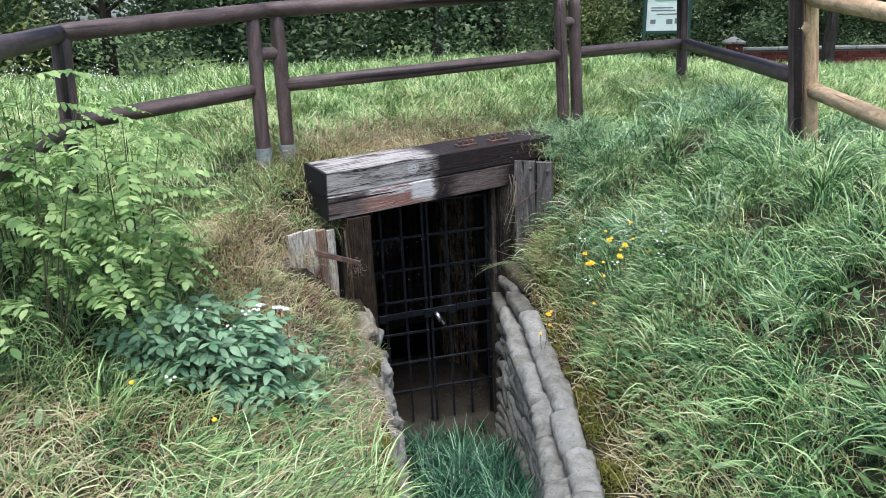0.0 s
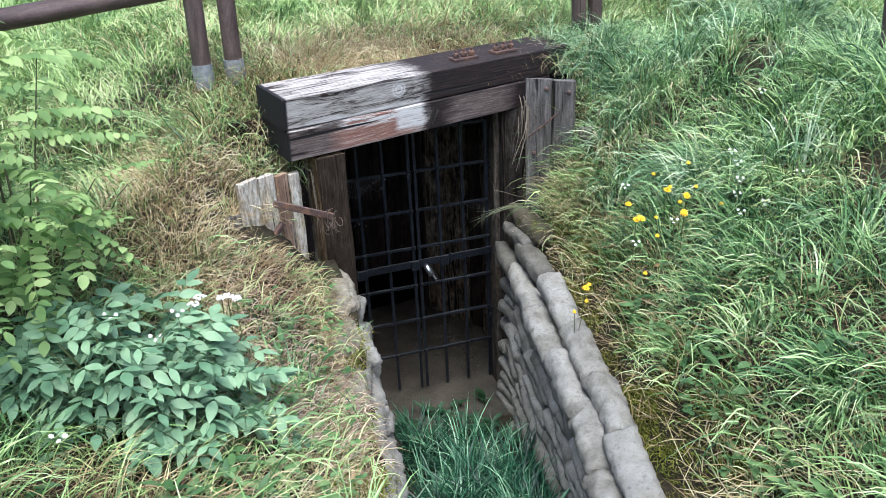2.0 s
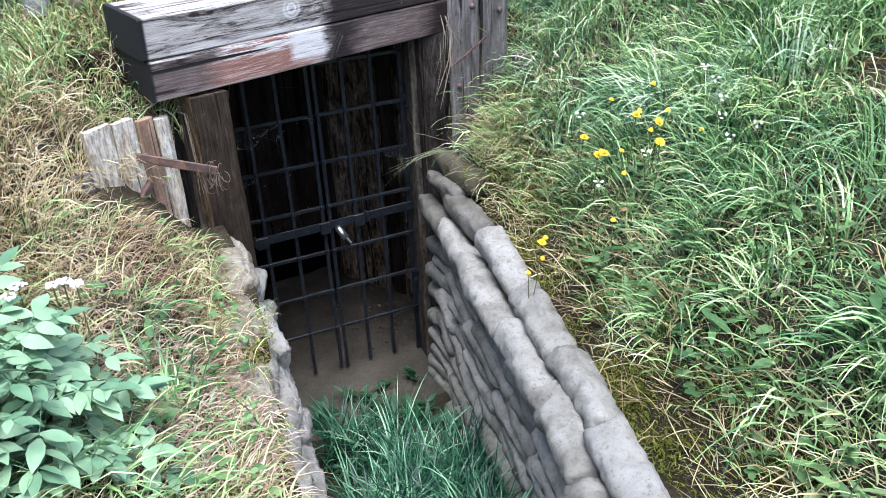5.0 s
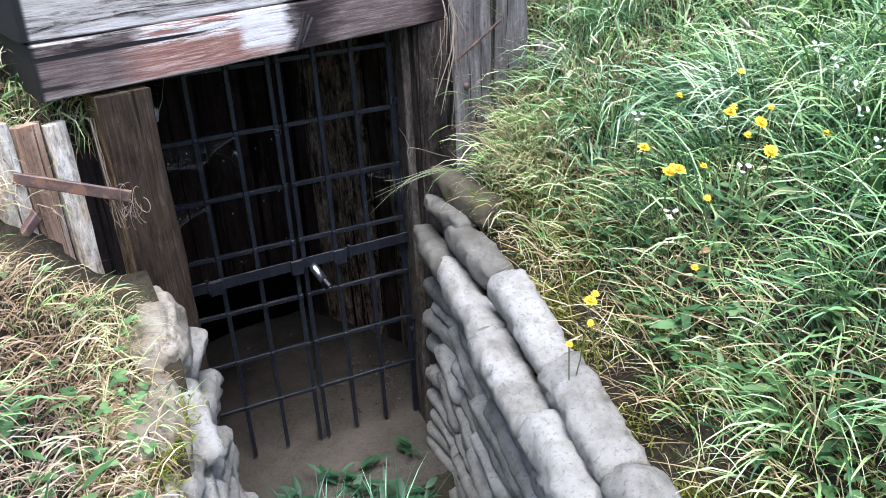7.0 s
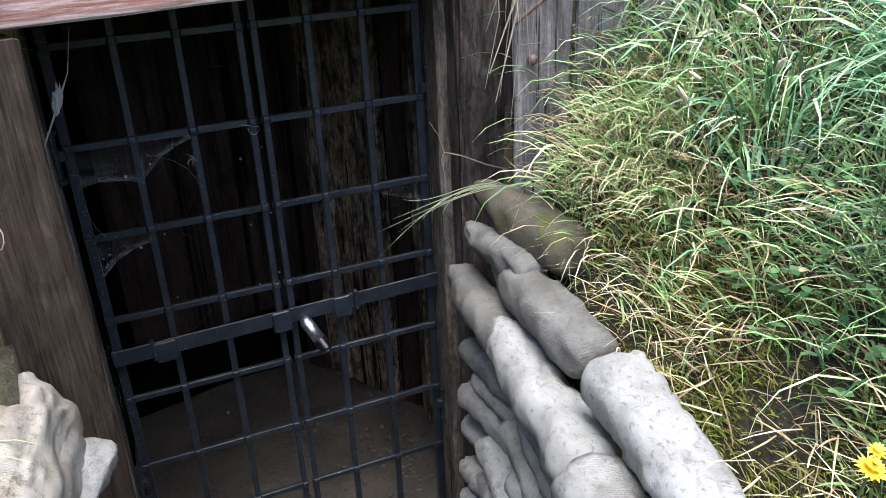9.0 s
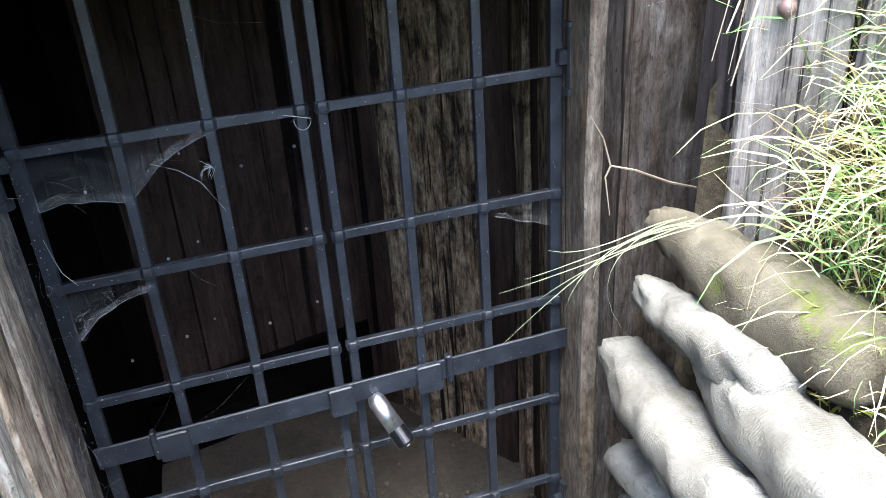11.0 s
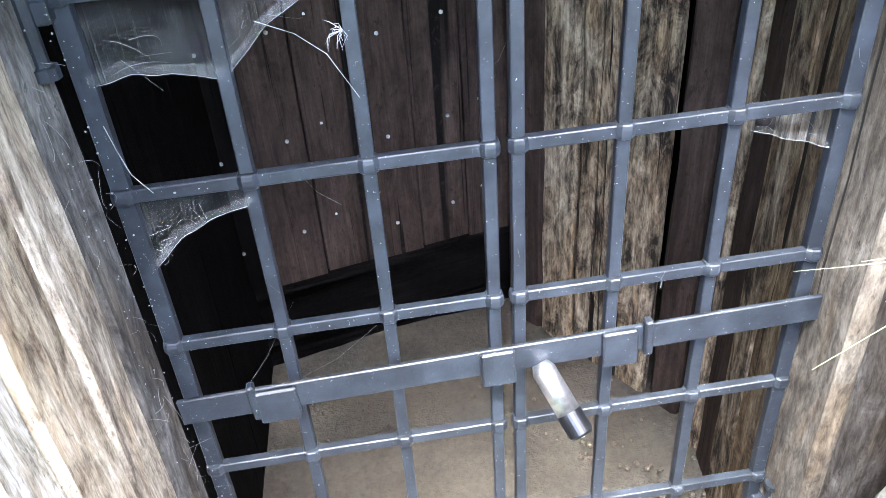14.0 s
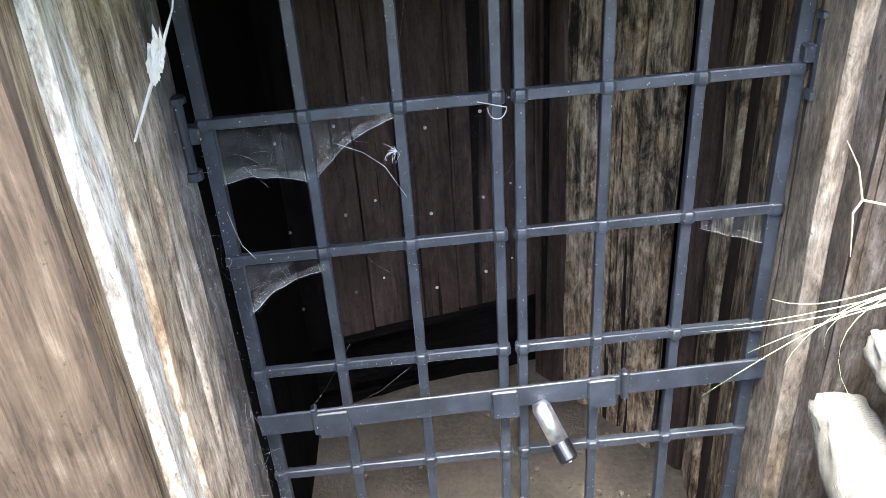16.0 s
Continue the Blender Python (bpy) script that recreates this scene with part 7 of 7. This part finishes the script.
def build_strays():
    rnd = random.Random(21)
    # roots and dry stalks hanging beside the planks
    tuft = tagged(base("hanging_roots", pose(2.03, 5.05, 1.95)), "dry pale roots and stalks hanging beside the grey planks", "roots")
    for i in range(12):
        x, y, z = 2.07 + rnd.gauss(0, 0.03), 5.14 + rnd.gauss(0, 0.015), 1.90 + rnd.uniform(-0.06, 0.08)
        dx, drop = rnd.gauss(-0.02, 0.045), rnd.uniform(0.12, 0.45)
        placed("stalk", tube([(x, y, z), (x + dx * 0.4 + 0.01, y - 0.03, z - drop * 0.4), (x + dx, y - 0.035, z - drop)], [0.0016, 0.0013, 0.0006], 4), DRY, tuft)
    for a, b in (((2.10, 5.13, 1.87), (1.985, 5.06, 1.62)), ((2.10, 5.13, 1.9), (2.0, 5.06, 1.55))):
        placed("stalk", tube([a, ((a[0] + b[0]) / 2 + 0.02, 5.08, (a[2] + b[2]) / 2 + 0.03), b], [0.004, 0.003, 0.001], 5), DRY, tuft)
    # twig on the dark post
    twig = tagged(base("dry_twig", pose(2.02, 5.36, 1.36)), "thin dry twig sticking out from the bags", "twig")
    placed("stem", tube([(2.175, 5.365, 1.267), (2.10, 5.335, 1.30), (2.0, 5.29, 1.355), (1.94, 5.268, 1.38), (1.925, 5.268, 1.43), (1.90, 5.265, 1.47)], [0.0028, 0.0024, 0.002, 0.0018, 0.0013, 0.0007], 5), DRY, twig)
    placed("side_shoot", tube([(1.94, 5.268, 1.38), (1.932, 5.27, 1.36), (1.94, 5.274, 1.32), (1.946, 5.276, 1.287)], [0.0018, 0.0015, 0.0012, 0.0007], 4), DRY, twig)
    # blades reaching over the bags towards the gate
    tuft = tagged(base("grass_tuft", pose(2.1, 5.22, 1.24)), "pale grass blades reaching over the bags towards the gate", "grass")
    fan = ((1.738, 5.269, 1.183), (1.699, 5.153, 1.160), (1.78, 5.16, 1.305), (1.765, 5.17, 1.215), (1.80, 5.14, 1.21), (1.755, 5.20, 1.24), (1.85, 5.14, 1.235), (1.90, 5.14, 1.15))
    for tip in fan:
        tip = Vector(tip)
        root = Vector((2.05 + rnd.gauss(0, 0.015), 5.19 + rnd.gauss(0, 0.015), 1.29))
        over = Vector((1.96 + rnd.gauss(0, 0.008), 5.165 + rnd.gauss(0, 0.008), 1.312 + rnd.gauss(0, 0.006)))
        out = Vector((1.84 + rnd.gauss(0, 0.015), 5.14 + rnd.gauss(0, 0.008), 1.288 + rnd.gauss(0, 0.008)))
        bm = bmesh.new()
        ring = []
        for j in range(13):
            s = j / 12
            p = root * (1 - s) ** 3 + over * (3 * s * (1 - s) ** 2) + out * (3 * s * s * (1 - s)) + tip * s ** 3
            w = 0.0012 * (1 - s ** 2) + 0.0002
            ring.append([p + Vector((0, 0, w)), p + Vector((0, w * 0.8, 0)), p - Vector((0, 0, w))])
        sweep(bm, ring)
        placed("blade", bm, PALE_GREEN, tuft)
    # wire tangle on the iron strap
    wire = tagged(base("wire_tangle", pose(0.80, 4.68, 1.6)), "rusty wire and dry root tangle on the iron strap", "wire")
    for i in range(16):
        c = Vector((0.88 + rnd.gauss(0, 0.03), 4.80, 1.53 + rnd.gauss(0, 0.02)))
        r1, r2, t0 = rnd.uniform(0.008, 0.028), rnd.uniform(0.012, 0.04), rnd.uniform(0, 6)
        pts = [c + Vector((r1 * math.cos(t0 + a), 0.02 * math.sin(a * 1.3 + i), r2 * math.sin(t0 + a) - 0.012 * a)) for a in [0.5 * k for k in range(9)]]
        placed("strand", tube(pts, 0.0012, 5), DRY if i % 3 else RUST, wire)
    for i in range(4):
        x = 0.72 + 0.05 * rnd.random()
        placed("strand", tube([(x + 0.03, 5.02, 1.75), (x + 0.085, 5.0, 1.73), (x + 0.08 + 0.03 * rnd.random(), 4.99, 1.61), (x + 0.09, 4.98, 1.5), (x + 0.08 + 0.04 * rnd.random(), 4.97, 1.38)], 0.0013, 4), DRY, wire)


build_strays()


def build_low_plants():
    rng = np.random.default_rng(31)
    rnd = random.Random(31)
    weed_mat = leafy("weed_leaf", [(0.05, (0.05, 0.12, 0.04)), (0.5, (0.11, 0.21, 0.07)), (0.95, (0.21, 0.32, 0.13))], 0.5, 0.25)
    bm = bmesh.new()
    # rosettes of broad leaves among the grass
    for i in range(230):
        if i < 110:
            y = rnd.uniform(1.6, 4.9)
            x = right_face(y) + 0.34 + abs(rnd.gauss(0, 0.45))
        else:
            y = rnd.uniform(1.8, 4.3)
            x = left_face(y) - 0.3 - abs(rnd.gauss(0, 0.5))
        z = land(x, y) + 0.02
        for j in range(rnd.randrange(4, 8)):
            m = pose(x + rnd.gauss(0, 0.02), y + rnd.gauss(0, 0.02), z + rnd.uniform(0, 0.09), rnd.uniform(-20, 20), rnd.uniform(-45, 5), rnd.uniform(0, 360))
            leaflet(bm, m, rnd.uniform(0.04, 0.10), rnd.uniform(0.018, 0.034), 0.2, 0.2, 0.6, 3)
    # clover close to the bags
    for i in range(620):
        y = rnd.uniform(2.3, 4.8)
        x = right_face(y) + 0.30 + abs(rnd.gauss(0, 0.28)) if i % 5 else left_face(y) - 0.16 - abs(rnd.gauss(0, 0.16))
        p = Vector((x, y, land(x, y) + rnd.uniform(0.03, 0.11)))
        turn, size = rnd.uniform(0, 360), rnd.uniform(0.014, 0.026)
        for j in range(3):
            leaflet(bm, Matrix.Translation(p) @ pose(0, 0, 0, rnd.uniform(-12, 12), rnd.uniform(-22, 12), turn + 120 * j), size, size * 0.9, 0.18, 0.1, 0.0, 3)
    tagged(link("broad_leaf_weeds", bm, weed_mat, smooth=True), "low broad-leaved weeds among the grass", "weeds", kind="stuff")
    # dark weeds on the mud before the gate
    dark = leafy("shade_weed_leaf", [(0.05, (0.02, 0.06, 0.025)), (0.5, (0.045, 0.11, 0.045)), (0.95, (0.10, 0.19, 0.08))], 0.5, 0.25)
    for i in range(24):
        x, y = rnd.uniform(1.12, 1.84), rnd.uniform(4.5, 5.3)
        plant = tagged(base("weed", pose(x, y, trench_floor(y))), "small dark green weed on the trench mud", "weed", "weeds before the gate")
        for j in range(8):
            bm = bmesh.new()
            leaflet(bm, pose(x, y, trench_floor(y) + 0.01 + 0.012 * j, rnd.uniform(-20, 20), rnd.uniform(-45, -5), rnd.uniform(0, 360)), rnd.uniform(0.06, 0.12), rnd.uniform(0.02, 0.035), 0.2, 0.25, 0.6, 3)
            placed("leaf", bm, dark, plant, smooth=True)
    # moss cushions along the bags
    moss = leafy("moss_tip", [(0.05, (0.10, 0.12, 0.015)), (0.5, (0.21, 0.23, 0.03)), (0.95, (0.36, 0.36, 0.07))], 0.8, 0.3)
    xs, ys, zs = [], [], []
    for i in range(120):
        cy = rng.uniform(2.2, 5.0)
        side = rng.random() < 0.62
        cy = cy if side else 2.2 + 0.8 * (cy - 2.2)
        cx = right_face(cy) + rng.uniform(0.22, 0.42) if side else left_face(cy) - rng.uniform(0.13, 0.28)
        m = int(rng.integers(200, 460))
        x, y = cx + rng.normal(0, 0.035, m), cy + rng.normal(0, 0.055, m)
        xs.append(x), ys.append(y), zs.append(heights(x, y) - 0.004)
    for cx, cy in ((2.15, 4.96), (2.08, 4.8), (2.12, 4.84), (2.06, 4.70), (2.03, 4.6), (2.2, 5.08), (2.12, 4.62), (2.09, 4.52), (2.16, 4.70), (2.06, 4.42), (2.12, 4.5), (2.19, 4.66)):
        x, y = cx + rng.normal(0, 0.03, 420), cy + rng.normal(0, 0.05, 420)
        xs.append(x), ys.append(y), zs.append(heights(x, y) - 0.004)
    x, y, z = np.concatenate(xs), np.concatenate(ys), np.concatenate(zs)
    n = len(x)
    me = blade_mesh("moss", np.stack([x, y, z], 1), rng.uniform(0.012, 0.032, n), rng.uniform(0.003, 0.006, n), rng.uniform(0, 6.3, n), np.abs(rng.normal(0.4, 0.3, n)), rng.uniform(0.2, 1.2, n), moss, rng, 3)
    tagged(new("moss", me), "yellow-green moss cushions along the sandbags", "moss", kind="stuff")
    # seed spikes of dry grass among the blades
    spike = Nodes("seed_spike", 0.85)
    spike.color(spike.ramp(spike.noise(spike.coords(), 160, 4), [(0.3, (0.30, 0.24, 0.14)), (0.7, (0.62, 0.54, 0.38))]))
    for i in range(26):
        x, y = (rnd.uniform(2.15, 2.6), rnd.uniform(4.5, 5.0)) if i < 17 else (rnd.uniform(2.3, 3.1), rnd.uniform(3.2, 4.5))
        z = land(x, y)
        h, a, lean = rnd.uniform(0.18, 0.32), rnd.uniform(0, math.tau), rnd.uniform(0.05, 0.16)
        d = Vector((math.cos(a), math.sin(a), 0))
        stalk = [Vector((x, y, z - 0.02)), Vector((x, y, z + h * 0.6)) + d * lean * 0.3, Vector((x, y, z + h)) + d * lean]
        plant = tagged(base("seed_grass", pose(x, y, z)), "dry grass stalk with a pale seed spike", "grass", "seed spikes")
        placed("stalk", tube(stalk, [0.0014, 0.0012, 0.0009], 4), DRY, plant)
        tip = (stalk[2] - stalk[1]).normalized() * rnd.uniform(0.035, 0.055) + Vector((0, 0, -0.008))
        placed("spike", tube([stalk[2], stalk[2] + tip * 0.25, stalk[2] + tip * 0.7, stalk[2] + tip], [0.002, 0.0048, 0.0042, 0.0012], 6), spike.mat, plant, "pale seed spike", smooth=True)
    # fallen leaves
    tan = Nodes("dead_leaf", 0.8)
    tan.color(tan.ramp(tan.node("ShaderNodeObjectInfo").outputs["Random"], [(0.0, (0.22, 0.12, 0.05)), (0.5, (0.42, 0.30, 0.15)), (1.0, (0.55, 0.45, 0.28))]))
    bm = bmesh.new()
    leaflet(bm, Matrix(), 0.06, 0.032, 0.35, 0.3, 0.7, 5)
    shape = bpy.data.meshes.new("fallen_leaf")
    bm.to_mesh(shape)
    bm.free()
    shape.materials.append(tan.mat)
    spots = [(right_face(y) + d, y) for y, d in ((3.3, 0.45), (3.0, 0.52), (2.8, 0.8), (3.9, 0.5), (4.3, 0.42), (3.6, 0.7), (2.5, 0.6), (4.7, 0.4))]
    spots += [(left_face(y) - d, y) for y, d in ((4.3, 0.28), (4.0, 0.22), (3.7, 0.3), (4.5, 0.4), (3.5, 0.2), (2.9, 0.3))]
    for x, y in spots:
        ob = new("fallen_leaf", shape)
        ob.matrix_world = pose(x, y, land(x, y) + 0.035, rnd.uniform(-30, 30), rnd.uniform(-20, 20), rnd.uniform(0, 360)) @ Matrix.Scale(rnd.uniform(0.6, 1.1), 4)
        tagged(ob, "curled brown fallen leaf in the grass", "leaf", "fallen leaves")
    pale = Nodes("bleached_leaf", 0.9)
    pale.color(pale.ramp(pale.noise(pale.coords(), 40, 4), [(0.3, (0.26, 0.25, 0.22)), (0.7, (0.46, 0.45, 0.41))]))
    for x, y, z, a in ((2.115, 5.21, 1.318, 20), (2.15, 5.11, 1.325, -35)):
        bm = bmesh.new()
        leaflet(bm, Matrix(), 0.085, 0.055, 0.3, 0.25, 0.4, 6)
        ob = link("fallen_leaf", bm, pale.mat, smooth=True)
        ob.matrix_world = pose(x, y, z, 8, 10, a)
        tagged(ob, "bleached grey dead leaf lying on the mossy bag", "leaf", "fallen leaves")
    # white wild flowers in the meadow beyond the fence
    bm = bmesh.new()
    for i in range(95):
        if i < 80:
            x, y = rnd.gauss(-0.9, 0.8), rnd.gauss(9.2, 0.7)
        else:
            x, y = rnd.uniform(-1.5, 3.5), rnd.uniform(7.0, 10.0)
        z = land(x, y) + rnd.uniform(0.15, 0.42)
        for j in range(3):
            bmesh.ops.create_icosphere(bm, subdivisions=1, radius=rnd.uniform(0.005, 0.009), matrix=Matrix.Translation((x + rnd.gauss(0, 0.03), y + rnd.gauss(0, 0.03), z + rnd.gauss(0, 0.02))))
    bloom = Nodes("white_bloom", 0.8).color((0.8, 0.8, 0.78)).mat
    tagged(link("meadow_flowers", bm, bloom), "scattered white wild flowers in the meadow", "flowers", kind="stuff")
    # rubble and litter on the mud inside
    grit = soil("grit", (0.07, 0.055, 0.04), (0.2, 0.17, 0.13), 20)
    bm = bmesh.new()
    for i in range(150):
        x, y = rnd.gauss(1.98, 0.1), rnd.gauss(6.0, 0.16)
        if i > 90:
            x, y = rnd.uniform(1.0, 2.1), rnd.uniform(5.7, 6.7)
        r = rnd.uniform(0.003, 0.011)
        bmesh.ops.create_icosphere(bm, subdivisions=1, radius=r, matrix=Matrix.Translation((x, y, -0.175 + r * 0.4)))
    tagged(link("grit", bm, grit), "crumbs of earth and litter on the mud floor", "grit", kind="stuff")


build_low_plants()


# ---------------- the hill turned into place ----------------
for ob in list(scene.objects):
    if ob.parent is None and ob.type in ("MESH", "EMPTY") and ob.name.split(".")[0] not in DOORWAY:
        ob.matrix_world = HILL @ ob.matrix_world
